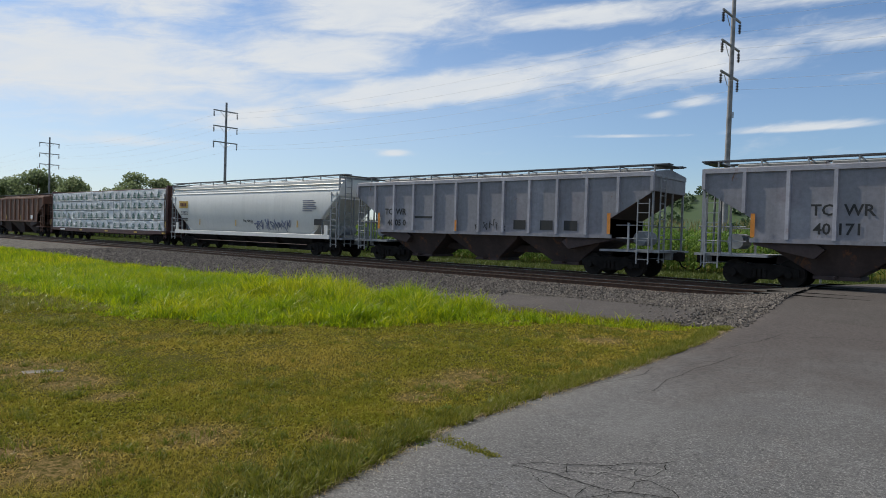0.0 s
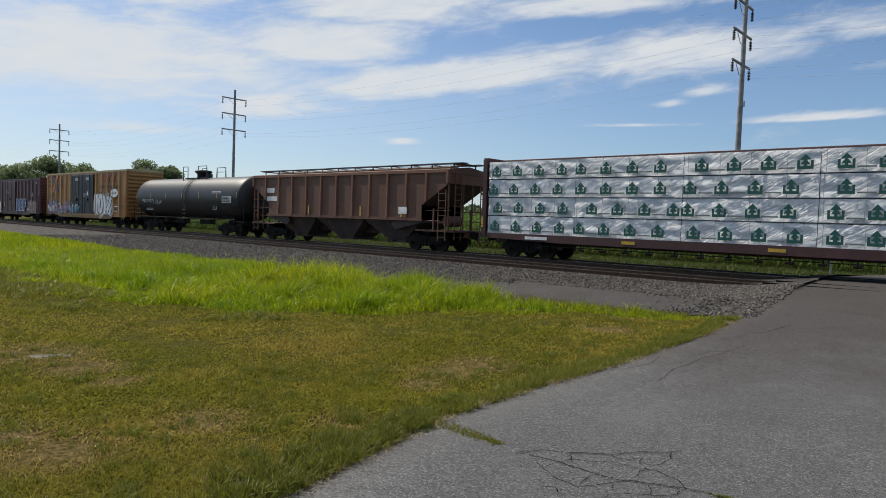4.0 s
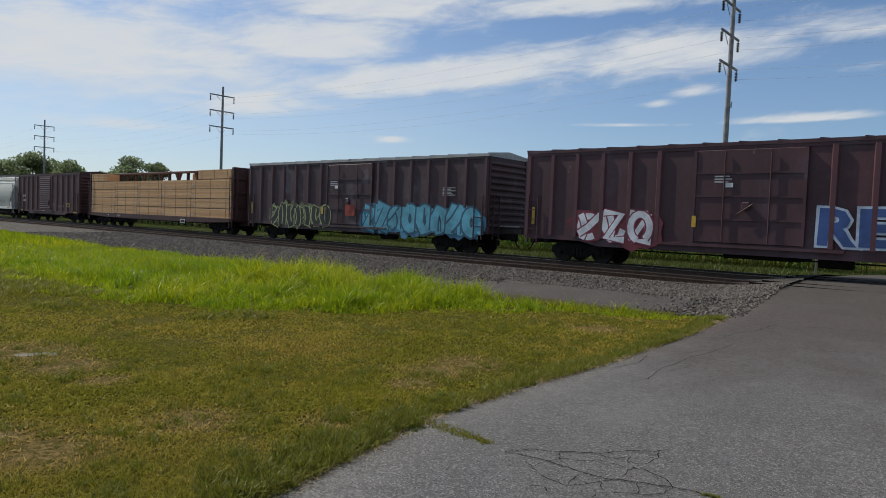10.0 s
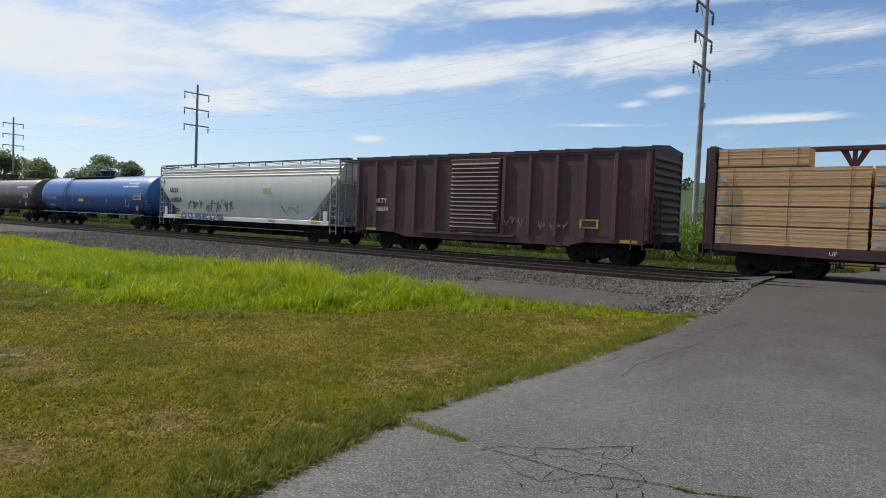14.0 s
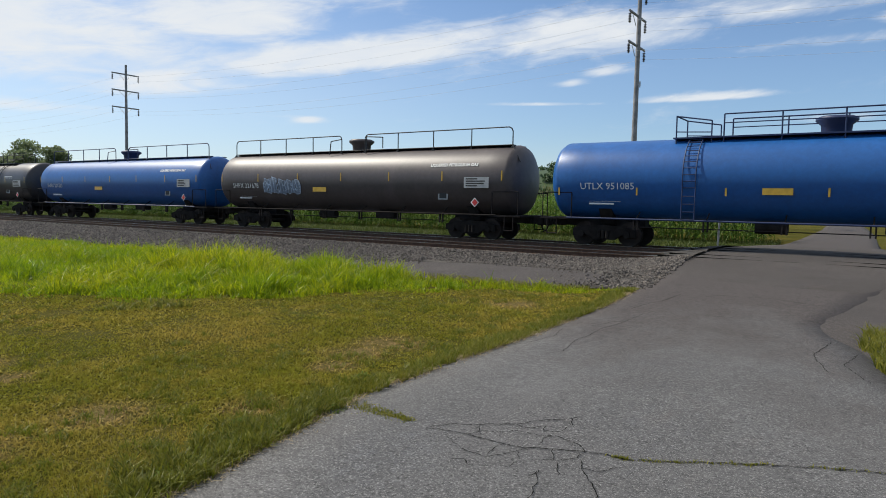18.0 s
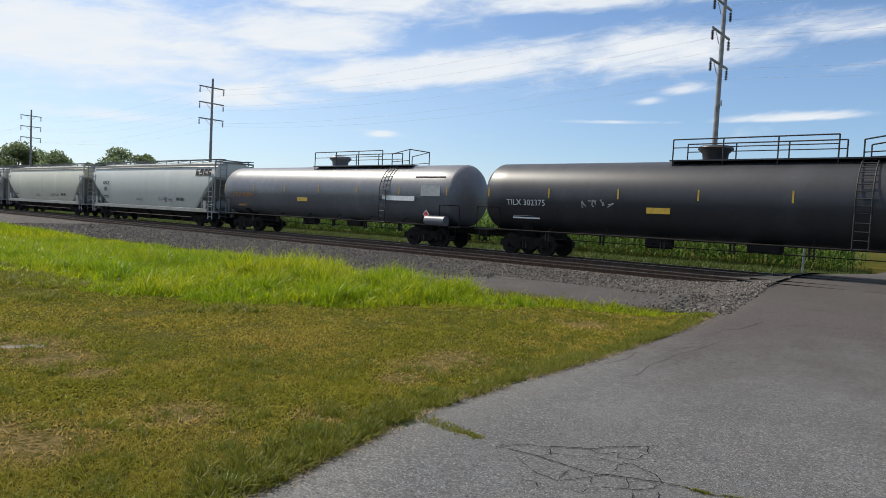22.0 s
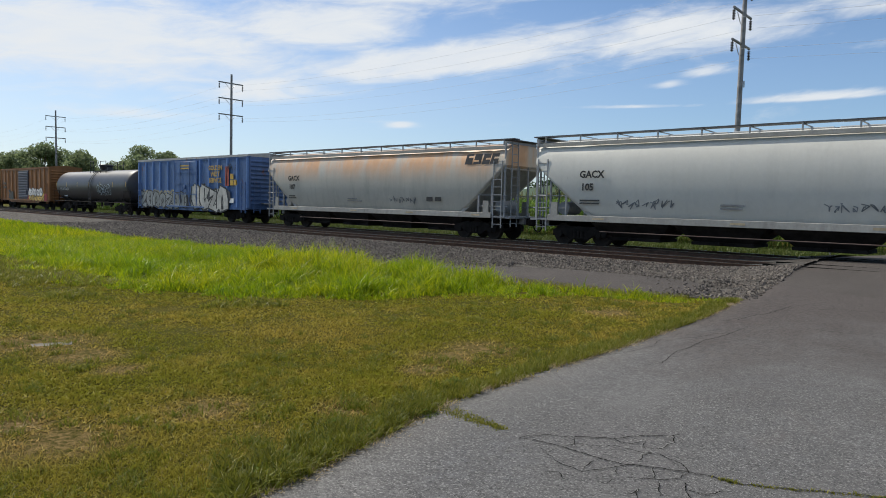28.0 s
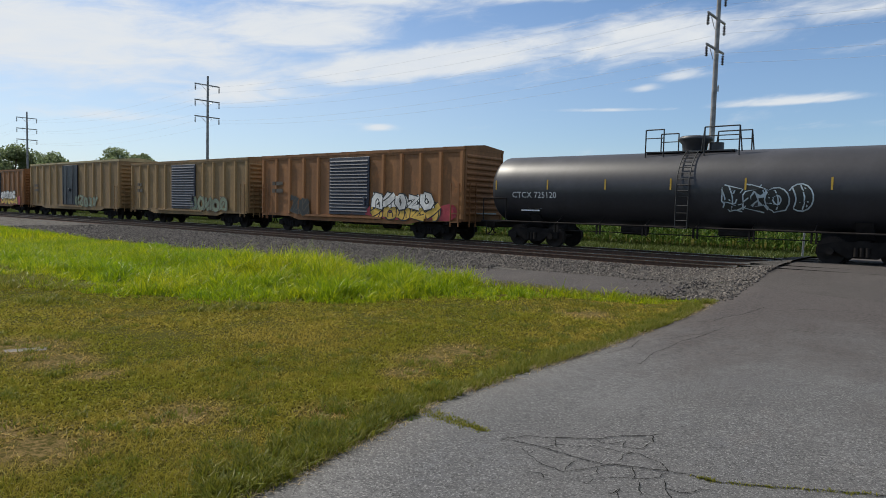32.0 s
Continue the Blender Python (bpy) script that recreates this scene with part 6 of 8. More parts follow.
        part("end_sill", u, MAT["under"], car)
        for yy in (-1.38, 1.38):
            g = MB()
            g.path([(s * (h - 1.1), yy, 1.0), (s * (h - 1.1), yy, 2.0), (s * (h + 0.1), yy, 2.0), (s * (h + 0.1), yy, 1.0)], 0.022)
            g.path([(s * (h - 0.5), yy, 1.0), (s * (h - 0.5), yy, 0.42), (s * (h - 0.1), yy, 0.42), (s * (h - 0.1), yy, 1.0)], 0.022)
            part("grab_rail", g, MAT["under"], car)
    zl = zc - r
    part("side_pipe", MB().tube((-h + 0.9, -1.40, zl + 0.02), (h - 0.9, -1.40, zl + 0.02), 0.036), MAT["under"] if shell is not MAT.get("tank_blue") else MAT["rail_blue"], car, "long handhold pipe under the tank")
    b = MB().tube((-h + 3.4, -1.36, zl - 0.26), (h - 3.4, -1.36, zl - 0.26), 0.02)
    for x in np.linspace(-h + 3.6, h - 3.6, 6):
        for dx in (-0.07, 0.07):
            b.box(x + dx - 0.025, x + dx + 0.025, -1.42, -1.34, zl - 0.36, zl + 0.02)
        b.tube((x, -1.38, zl), (x, -0.9, zl + 0.28), 0.022)
    b.box(1.5, 2.6, -0.7, -0.25, 0.75, 1.05, 0.04).tube((-2.2, -0.5, 0.85), (-1.2, -0.5, 0.85), 0.2, 12)
    part("brake_rigging", b, MAT["under"], car)
    running_gear(car, L, 2.3)
    return car


# ---- covered hoppers
def hopper_bottoms(car, L, n, ztop, zlow, material, span, foot=0.3):
    for i in range(n):
        x = -span / 2 + span * (i + 0.5) / n
        w = span / n * 0.49
        mb = MB()
        a = [(x - w, -1.3, ztop), (x + w, -1.3, ztop), (x + w, 1.3, ztop), (x - w, 1.3, ztop)]
        b = w * foot
        mid = [(x - w * 0.93, -1.22, ztop - 0.16), (x + w * 0.93, -1.22, ztop - 0.16), (x + w * 0.93, 1.22, ztop - 0.16), (x - w * 0.93, 1.22, ztop - 0.16)]
        q = [(x - b, -0.75, zlow), (x + b, -0.75, zlow), (x + b, 0.75, zlow), (x - b, 0.75, zlow)]
        mb.loft([q, mid, a], smooth=False)
        mb.box(x - b - 0.06, x + b + 0.06, -0.82, 0.82, zlow - 0.12, zlow)
        mb.tube((x, -1.15, zlow - 0.02), (x, -0.6, zlow - 0.02), 0.05)
        part("discharge_hopper", mb, material, car, "grimy sloping discharge hopper")


def hopper_ends(car, L, ztop, steel, cage):
    h = L / 2
    for s in (-1, 1):
        m = MB()
        lo, hi = sorted((s * (h - 2.2), s * (h + 0.25)))
        m.box(lo, hi, -1.42, 1.42, 0.98, 1.06)
        m.box(lo, hi, -0.3, 0.3, 0.72, 1.0)
        part("end_platform", m, steel, car)
        f = MB()
        for yy in (-1.42, 1.42):
            for x in ((h - 0.05, h - 0.75, h - 1.5) if cage else (h - 0.06, h - 1.0)):
                top = ztop - 0.05 if x > h - 0.3 else 2.1 + (0.9 if x > h - 0.9 else 0)
                f.box(s * x - 0.035, s * x + 0.035, yy - 0.035, yy + 0.035, 1.02, top)
            f.tube((s * (h - 1.5), yy, 2.0), (s * (h + 0.1), yy, 2.0), 0.022).tube((s * (h - 1.5), yy, 1.5), (s * (h + 0.1), yy, 1.5), 0.022)
        f.box(s * h - 0.04, s * h + 0.04, -1.42, 1.42, ztop - 0.15, ztop - 0.05)
        f.tube((s * (h - 0.05), -0.35, 1.0), (s * (h - 0.05), -0.35, ztop - 0.1), 0.04).tube((s * (h - 0.05), 0.35, 1.0), (s * (h - 0.05), 0.35, ztop - 0.1), 0.04)
        f.tube((s * (h - 0.9), -0.6, 1.5), (s * (h - 0.9), 0.4, 1.5), 0.28, 14)
        part("end_frame", f, steel, car, "end posts and brake gear")
        ladder(car, s * (h - 0.38), -1.45, 0.55, ztop - 0.9 if cage else 3.0, 9 if cage else 7, steel)
        ladder(car, s * (h + 0.03), -0.9, 0.6, ztop - 0.1, 11, steel, side=False)


def running_board(car, L, z, steel, ymax=0.95):
    h = L / 2
    rg = random.Random(int(L * 100))
    for y0, y1 in ((-ymax, -ymax + 0.42), (ymax - 0.42, ymax)):
        # lengths of grating that sag a little at their joints
        n = 5
        for i in range(n):
            a, b, dz = -h - 0.3 + (L + 0.6) * i / n, -h - 0.3 + (L + 0.6) * (i + 1) / n - 0.03, rg.uniform(-0.012, 0.012)
            m = MB().box(a, b, y0, y1, z + dz, z + dz + 0.02)
            for k in range(4):
                yy = y0 + (y1 - y0 - 0.06) * k / 3
                m.box(a + 0.002, b - 0.002, yy, yy + 0.06, z + dz + 0.018, z + dz + 0.045)
            part("running_board", m, MAT["walkway"], car, "dark steel grating of the roof walkway")
    for i in range(12):
        x = -h + 0.3 + (L - 0.6) * i / 11
        m = MB().box(x - 0.02, x + 0.02, -ymax - 0.02, ymax + 0.02, z - 0.035, z - 0.002)
        for yy in (-ymax, ymax - 0.05):
            m.box(x - 0.025, x + 0.025, yy, yy + 0.05, z - 0.24, z - 0.03)
        part("board_bracket", m, steel, car)
    for s in (-1, 1):
        part("end_walkway", MB().box(min(s * (h - 0.5), s * (h + 0.3)), max(s * (h - 0.25), s * (h + 0.25)), -ymax * 0.8, ymax * 0.8, z - 0.03, z - 0.005), MAT["walkway"], car)
    for i in range(5):
        x0 = -h + 0.8 + (L - 1.6) * i / 5
        part("hatch", MB().box(x0, x0 + (L - 1.6) / 5 - 0.15, -0.32, 0.32, z - 0.3, z - 0.06, 0.03), steel, car, "trough hatch cover")


def ribbed_hopper(label, L, top, body, low, steel, posts=13, sill=1.5):
    car = empty("covered_hopper", label, "hopper car", "cars of the freight train")
    h = L / 2
    cut, zc = 1.75, 3.3
    prof = [(-h, top), (h, top), (h, zc), (h - cut, 2.25), (h - cut, sill), (-h + cut, sill), (-h + cut, 2.25), (-h, zc)]
    part("body", MB().prism(prof, "y", -1.5, 1.5), body, car)
    # end sheets take the dark bottom colour for the shade they stand in
    for s in (-1, 1):
        sl = MB().prism([(s * (h - 0.02), zc - 0.02), (s * (h - cut), 2.24), (s * (h - cut), sill - 0.1), (s * (h - 3.6), 1.0), (s * (h - 3.9), 1.3), (s * (h - cut - 0.1), 2.6)][::s], "y", -1.46, 1.46)
        part("slope_sheet", sl, low, car, "dark sloping end sheet")
    part("roof", MB().prism([(-1.5, top), (1.5, top), (1.45, top + 0.05), (0, top + 0.22), (-1.45, top + 0.05)], "x", -h, h), body, car)
    for a, b in ((-1.58, -1.502), (1.502, 1.58)):
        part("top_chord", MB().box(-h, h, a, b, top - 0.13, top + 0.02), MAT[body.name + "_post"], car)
        part("side_sill", MB().box(-h + cut - 0.1, h - cut + 0.1, a, b, sill - 0.02, sill + 0.12), body, car)
    for i in range(posts):
        x = -h + 0.06 + (L - 0.12) * i / (posts - 1)
        zb = sill + 0.1 if abs(x) < h - cut else 2.28 + 1.05 * (1 - (h - abs(x)) / cut)
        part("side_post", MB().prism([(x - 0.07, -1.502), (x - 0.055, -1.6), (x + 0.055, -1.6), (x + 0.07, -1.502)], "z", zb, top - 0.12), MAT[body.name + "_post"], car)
    hopper_bottoms(car, L, 3, sill - 0.02, 0.45, low, L - 2 * cut - 0.6)
    hopper_ends(car, L, top, steel, False)
    running_board(car, L, top + 0.34, steel, 0.85)
    part("center_sill", MB().box(-h, h, -0.3, 0.3, 0.75, 1.05), low, car)
    running_gear(car, L, 1.9)
    return car


def hopper_side(z):
    """Half width of a smooth-sided hopper at height z."""
    return float(np.interp(z, [1.0, 1.4, 2.0, 2.7, 3.3, 3.75, 4.05, 4.25, 4.36], [1.16, 1.31, 1.46, 1.54, 1.52, 1.43, 1.29, 1.0, 0.5]))


def smooth_hopper(label, L, top, body, steel, low, sill_m, ridge=False, n_hop=4):
    car = empty("covered_hopper", label, "hopper car", "cars of the freight train")
    h = L / 2
    k = (top - 0.1) / 4.36
    zs = [1.0, 1.25, 1.6, 2.0, 2.4, 2.8, 3.2, 3.55, 3.85, 4.05, 4.18, 4.28, 4.36]
    rings = []
    xs = [0, 0.1, 0.3, 0.6, 1.0, 1.5, 2.0, 2.5, 2.9]
    for x in [-h + q for q in xs] + list(np.linspace(-h + 4, h - 4, 7)) + [h - q for q in reversed(xs)]:
        q = max(0.0, 1 - (h - abs(x)) / 2.9)
        zl = 1.02 + 2.35 * q ** 1.15
        ring = []
        for z in zs:
            zz = zl + (4.36 - zl) * (z - 1.0) / 3.36
            ring.append((x, -hopper_side(zz), zz * k))
        ring = ring + [(x, -y, z) for x, y, z in reversed(ring)]
        rings.append(ring)
    part("body", MB().loft(rings), body, car)
    if ridge:
        for z in (3.70, 3.86, 4.02):
            yy = hopper_side(z)
            for s in (-1, 1):
                part("roof_rib", MB().tube((-h + 0.1, s * yy, z * k), (h - 0.1, s * yy, z * k), 0.035, 6), body, car)
    zt = 4.1 * k
    for s in (-1, 1):
        part("top_chord", MB().box(-h, h, min(s * 1.30, s * 1.42), max(s * 1.30, s * 1.42), zt - 0.02, zt + 0.12), sill_m, car)
    for s in (-1, 1):
        m = MB()
        a, b = sorted((s * 1.49, s * 1.56))
        m.box(-h + 0.7, h - 0.7, a, b, 0.98, 1.22, 0.01)
        for e in (-1, 1):
            lo, hi = sorted((e * (h - 1.15), e * (h - 0.85)))
            m.box(lo, hi, a, b, 1.2, 1.75)
        part("side_sill", m, sill_m, car, "pale side sill")
    hopper_bottoms(car, L, n_hop, 1.02, 0.40, MAT["under"], L - 5.0, 0.62)
    for s in (-1, 1):
        part("slope_sheet", MB().prism([(s * (h - 0.15), 3.3 * k), (s * (h - 2.9), 1.05), (s * (h - 2.7), 1.0), (s * (h - 0.05), 3.2 * k)][::s], "y", -1.3, 1.3), sill_m, car)
    hopper_ends(car, L, top, steel, True)
    running_board(car, L, top + 0.04, steel, 1.25)
    part("center_sill", MB().box(-h, h, -0.3, 0.3, 0.75, 1.02).tube((-h + 3, -1.3, 0.6), (h - 3, -1.3, 0.6), 0.025), low, car)
    running_gear(car, L, 1.95)
    return car


# ---- centre-beam flats
def centerbeam(label, L, top, steel, load, load_low):
    car = empty("centerbeam_flatcar", label, "lumber car", "cars of the freight train")
    h = L / 2
    deck = MB()
    deck.box(-h, h, -1.45, 1.45, 0.92, 1.06)
    for s in (-1, 1):
        deck.prism([(-h, 1.06), (h, 1.06), (h, 0.86), (h - 4, 0.74), (-h + 4, 0.74), (-h, 0.86)], "y", min(s * 1.46, s * 1.5), max(s * 1.46, s * 1.5))
    deck.box(-h, h, -0.35, 0.35, 0.62, 0.95)
    for i in range(14):
        x = -h + 1 + (L - 2) * i / 13
        deck.box(x - 0.07, x + 0.07, -1.44, 1.44, 0.78, 0.93)
    part("deck", deck, steel, car)
    rl = MB()
    for i in range(18):
        x = -h + 3.2 + (L - 6.4) * i / 17
        rl.tube((x, -1.42, 0.5), (x, -1.42, 0.78), 0.03).tube((x - 0.12, -1.42, 0.5), (x + 0.12, -1.42, 0.5), 0.05)
    rl.tube((-h + 3, -1.42, 0.58), (h - 3, -1.42, 0.58), 0.02)
    part("winch", rl, MAT["under"], car, "row of cable winches under the deck")
    for s in (-1, 1):
        ribs = []
        b = MB().box(min(s * (h - 0.22), s * h), max(s * (h - 0.22), s * h), -1.42, 1.42, 1.06, top, 0.02)
        for k in range(4):
            yy = -1.2 + 0.8 * k
            ribs.append(MB().box(min(s * h, s * (h + 0.14)), max(s * h, s * (h + 0.14)), yy - 0.07, yy + 0.07, 1.0, top - 0.05))
        for z in (1.9, 2.8, 3.7):
            ribs.append(MB().box(min(s * h, s * (h + 0.1)), max(s * h, s * (h + 0.1)), -1.4, 1.4, z - 0.06, z + 0.06))
        b = part("bulkhead", b, steel, car, "ribbed steel end bulkhead")
        for r in ribs:
            part("rib", r, steel, b)
        ladder(car, s * (h - 0.12), -1.45, 0.5, top - 0.6, 9, steel, w=0.3)
    c = MB().box(-h, h, -0.22, 0.22, top - 0.14, top, 0.02)
    n = 16
    for i in range(1, n):
        x = -h + L * i / n
        c.box(x - 0.06, x + 0.06, -0.1, 0.1, 1.06, top - 0.14)
        if i % 2:
            c.prism([(x - 0.06, top - 0.75), (x - 0.42, top - 0.14), (x - 0.2, top - 0.14), (x - 0.06, top - 0.5)], "y", -0.08, 0.08)
            c.prism([(x + 0.06, top - 0.75), (x + 0.06, top - 0.5), (x + 0.2, top - 0.14), (x + 0.42, top - 0.14)], "y", -0.08, 0.08)
    part("center_beam", c, steel, car, "open steel truss along the middle")
    load(car, h, top)
    running_gear(car, L, 2.2)
    return car


def lumber_load(car, h, top):
    rg = random.Random(5)
    L = 2 * h - 0.6
    cols = [(-h + 0.3, 4.55), (-h + 4.9, 3.85), (-h + 8.8, 3.85), (-h + 12.7, 4.2), (-h + 16.95, L - 16.65)]
    for ci, (x0, w) in enumerate(cols):
        rows = 5 if ci in (0, 4) else 4
        for k in range(rows):
            z0, hh = 1.08 + k * 0.655, 0.60
            ww = w if not (ci == 0 and k == 4) else w * 0.62
            if ci == 4 and k == 4:
                x1 = x0 + 0.9
                ww = w - 0.9
            else:
                x1 = x0
            for s in (-1, 1):
                if s > 0 and k == 4 and ci == 0:
                    continue
                y0, y1 = sorted((s * 0.24, s * 1.4))
                b = part("lumber_pack", MB().box(x1 + 0.05, x1 + ww - 0.05, y0 + 0.03, y1 - 0.03, z0 + 0.01, z0 + hh - 0.01), MAT["lumber"], car, "banded bundle of sawn lumber")
                lay = 11
                for q in range(lay if s < 0 else 0):
                    za = z0 + hh * q / lay
                    j = rg.uniform(-0.012, 0.012)
                    part("board", MB().box(x1 + 0.02 + j, x1 + ww - 0.02 + j, y0 + rg.uniform(0, 0.012), y0 + 0.14, za + 0.004, za + hh / lay - 0.002), MAT["lumber"], b)
                if s < 0:
                    st = MB()
                    for f in (0.12, 0.5, 0.88):
                        st.box(x1 + ww * f - 0.006, x1 + ww * f + 0.006, -1.408, -1.398, z0, z0 + hh)
                    st.box(x1 + 0.05, x1 + ww - 0.05, -1.38, -0.3, z0 - 0.045, z0)
                    part("strap", st, MAT["band"], b)
                    if k < 4:
                        part("tag_label", MB().poly([(x1 + 0.06, z0 + 0.12), (x1 + 0.32, z0 + 0.12), (x1 + 0.32, z0 + 0.26), (x1 + 0.06, z0 + 0.26)], -1.412), MAT["grey_ink"], b, "white paper tag")
    # a second, taller stack seen past the middle on the far side
    for x0, w in ((h - 8.2, 2.3), (h - 5.6, 2.0)):
        part("lumber_pack", MB().box(x0, x0 + w, 0.26, 1.4, 3.7, 4.25, 0.01), MAT["lumber"], car, "banded bundle of sawn lumber")


def wrapped_load(car, h, top):
    rg = random.Random(9)
    n = 5
    W = (2 * h - 0.7) / n
    for ci in range(n):
        x0 = -h + 0.35 + W * ci
        for k in range(4):
            z0, hh = 1.08 + k * 0.80, 0.73
            for s in (-1, 1):
                y0, y1 = sorted((s * 0.24, s * 1.42))
                # creased film over the bundle
                nx, nz = 30, 9
                V, F = [], []
                mb = MB().box(x0 + 0.03, x0 + W - 0.03, y0 + (0.03 if s < 0 else 0), y1 - (0.03 if s > 0 else 0), z0, z0 + hh)
                sag = rg.uniform(0.01, 0.05)
                for a in range(nx + 1):
                    for c in range(nz + 1):
                        x, z = x0 + 0.01 + (W - 0.02) * a / nx, z0 - 0.03 + (hh + 0.03) * c / nz
                        d = 0.05 * noise.noise((x * 1.7 + z * 2.0, z * 5.0, s + k)) + 0.03 * noise.noise((x * 4 + z * 6, z * 4 + x * 3, 3)) + sag * (1 - c / nz) * 0.5
                        V.append((x, s * (1.42 + d), z))
                for a in range(nx):
                    for c in range(nz):
                        q = a * (nz + 1) + c
                        f = (q, q + nz + 1, q + nz + 2, q + 1)
                        F.append(f if s < 0 else f[::-1])
                mb.add(V, F, True)
                b = part("wrapped_pack", mb, MAT["wrap"], car, "lumber bundle wrapped in creased white film")
                if s < 0:
                    m = 4
                    shift = rg.uniform(-0.35, 0.35)
                    for j in range(m):
                        cx, cz, u = x0 + W * (j + 0.5) / m + shift, z0 + hh * 0.44, 0.24
                        g, st = MB(), MB()
                        yy = -1.515
                        g.poly([(cx - u, cz - u), (cx + u, cz - u), (cx + u, cz - u + 0.1), (cx - u, cz - u + 0.1)], yy)
                        g.poly([(cx - u, cz - u + 0.1), (cx - u + 0.08, cz - u + 0.1), (cx - u + 0.08, cz + 0.05), (cx - u, cz + 0.05)], yy)
                        g.poly([(cx + u - 0.08, cz - u + 0.1), (cx + u, cz - u + 0.1), (cx + u, cz + 0.05), (cx + u - 0.08, cz + 0.05)], yy)
                        g.poly([(cx - 0.05, cz - u + 0.1), (cx + 0.05, cz - u + 0.1), (cx + 0.05, cz), (cx - 0.05, cz)], yy)
                        g.poly([(cx - 0.14, cz - 0.08), (cx + 0.14, cz - 0.08), (cx, cz + 0.12)], yy - 0.001)
                        g.poly([(cx - 0.17, cz + 0.06), (cx + 0.17, cz + 0.06), (cx, cz + 0.25)], yy - 0.002)
                        st.poly([(cx + u + 0.05, cz - u + 0.02), (cx + W / m - u - 0.06, cz - u + 0.02), (cx + W / m - u - 0.06, cz - u + 0.07), (cx + u + 0.05, cz - u + 0.07)], yy)
                        part("printed_mark", g, MAT["green_ink"], b, "dark green printed emblem")
                        if cx + W / m - u < x0 + W:
                            part("printed_line", st, MAT["slate_ink"], b)
                    for j in range(m):
                        x = x0 + 0.02 + (W - 0.04) * (j + rg.uniform(0.1, 0.2)) / m
                        part("strap", MB().box(x - 0.008, x + 0.008, -1.505, -1.49, z0 - 0.02, z0 + hh), MAT["grey_ink"], b)


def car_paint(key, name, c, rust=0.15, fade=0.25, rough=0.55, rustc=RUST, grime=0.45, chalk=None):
    """A car's paint, and a lighter, slightly rustier copy for its proud posts."""
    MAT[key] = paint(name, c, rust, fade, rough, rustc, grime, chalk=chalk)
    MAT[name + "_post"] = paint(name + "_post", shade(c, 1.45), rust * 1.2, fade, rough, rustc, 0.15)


def car_materials():
    M = MAT
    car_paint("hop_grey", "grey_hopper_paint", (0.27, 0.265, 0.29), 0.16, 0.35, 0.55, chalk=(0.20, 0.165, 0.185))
    # grime of the bottoms; on the end slope sheets it is painted shade
    M["hop_low"] = paint("grimy_shaded_hopper_bottom", (0.075, 0.05, 0.045), 0.35, 0.4, 0.8)
    M["hop_white"] = paint("white_hopper_paint", (0.72, 0.71, 0.67), 0.0, 0.06, 0.42, grime=0.14, bump=0.04, grain=0.25)
    M["hop_pale"] = paint("pale_grey_hopper_paint", (0.68, 0.66, 0.58), 0.01, 0.08, 0.45, grime=0.14, bump=0.04, grain=0.25)
    M["hop_gatx"] = paint("light_grey_hopper_paint", (0.60, 0.585, 0.53), 0.01, 0.08, 0.45, grime=0.12, bump=0.04, grain=0.25)
    M["hop_sill"] = paint("grimy_pale_sill_paint", (0.360, 0.349, 0.317), 0.12, 0.25, 0.65, grime=0.4)
    M["hop_cream"] = paint("cream_grey_hopper_paint", (0.64, 0.60, 0.48), 0.03, 0.10, 0.45, grime=0.16, bump=0.04, grain=0.3)
    M["hop_stain"] = paint("rust_stained_hopper_paint", (0.493, 0.468, 0.408), 0.03, 0.10, 0.45, rustc=(0.44, 0.25, 0.13), band=(2.9, 3.7), bump=0.04, grain=0.3)
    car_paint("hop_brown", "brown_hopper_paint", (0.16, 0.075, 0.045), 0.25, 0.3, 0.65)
    M["walkway"] = plain("dark_walkway_grating", (0.10, 0.105, 0.115), 0.6, 0.3, 0.25, 2)
    M["cage"] = paint("grey_steel_cage", (0.30, 0.31, 0.32), 0.25, 0.2, 0.6)
    car_paint("box_red", "oxide_red_boxcar_paint", (0.080, 0.030, 0.035), 0.08, 0.4, 0.55, rustc=(0.16, 0.12, 0.12), chalk=(0.13, 0.085, 0.11))
    car_paint("box_red2", "faded_red_boxcar_paint", (0.070, 0.034, 0.038), 0.1, 0.4, 0.6, rustc=(0.16, 0.12, 0.13), chalk=(0.24, 0.215, 0.24))
    car_paint("box_brown", "brown_red_boxcar_paint", (0.085, 0.031, 0.028), 0.22, 0.4, 0.6)
    car_paint("box_yellow", "golden_yellow_boxcar_paint", (0.325, 0.155, 0.042), 0.10, 0.22, 0.5)
    car_paint("box_blue", "faded_blue_boxcar_paint", (0.075, 0.15, 0.33), 0.25, 0.3, 0.55)
    car_paint("box_rust", "rusty_tan_boxcar_paint", (0.27, 0.118, 0.038), 0.4, 0.45, 0.7, rustc=(0.20, 0.085, 0.03))
    car_paint("box_rust2", "rusty_ochre_boxcar_paint", (0.28, 0.175, 0.072), 0.3, 0.4, 0.7, rustc=(0.20, 0.10, 0.04))
    M["door_blue"] = paint("navy_door_paint", (0.009, 0.011, 0.024), 0.05, 0.2, 0.5)
    M["door_dark"] = paint("dark_door_paint", (0.05, 0.055, 0.075), 0.3, 0.3, 0.6)
    M["roof_grey"] = paint("galvanised_roof", (0.45, 0.44, 0.42), 0.25, 0.25, 0.5)
    M["roof_tan"] = paint("tan_roof", (0.48, 0.38, 0.2), 0.2, 0.25, 0.6)
    M["tank_black"] = paint("black_tank_paint", (0.036, 0.035, 0.040), 0.04, 0.4, 0.44, grime=0.15, bump=0.05)
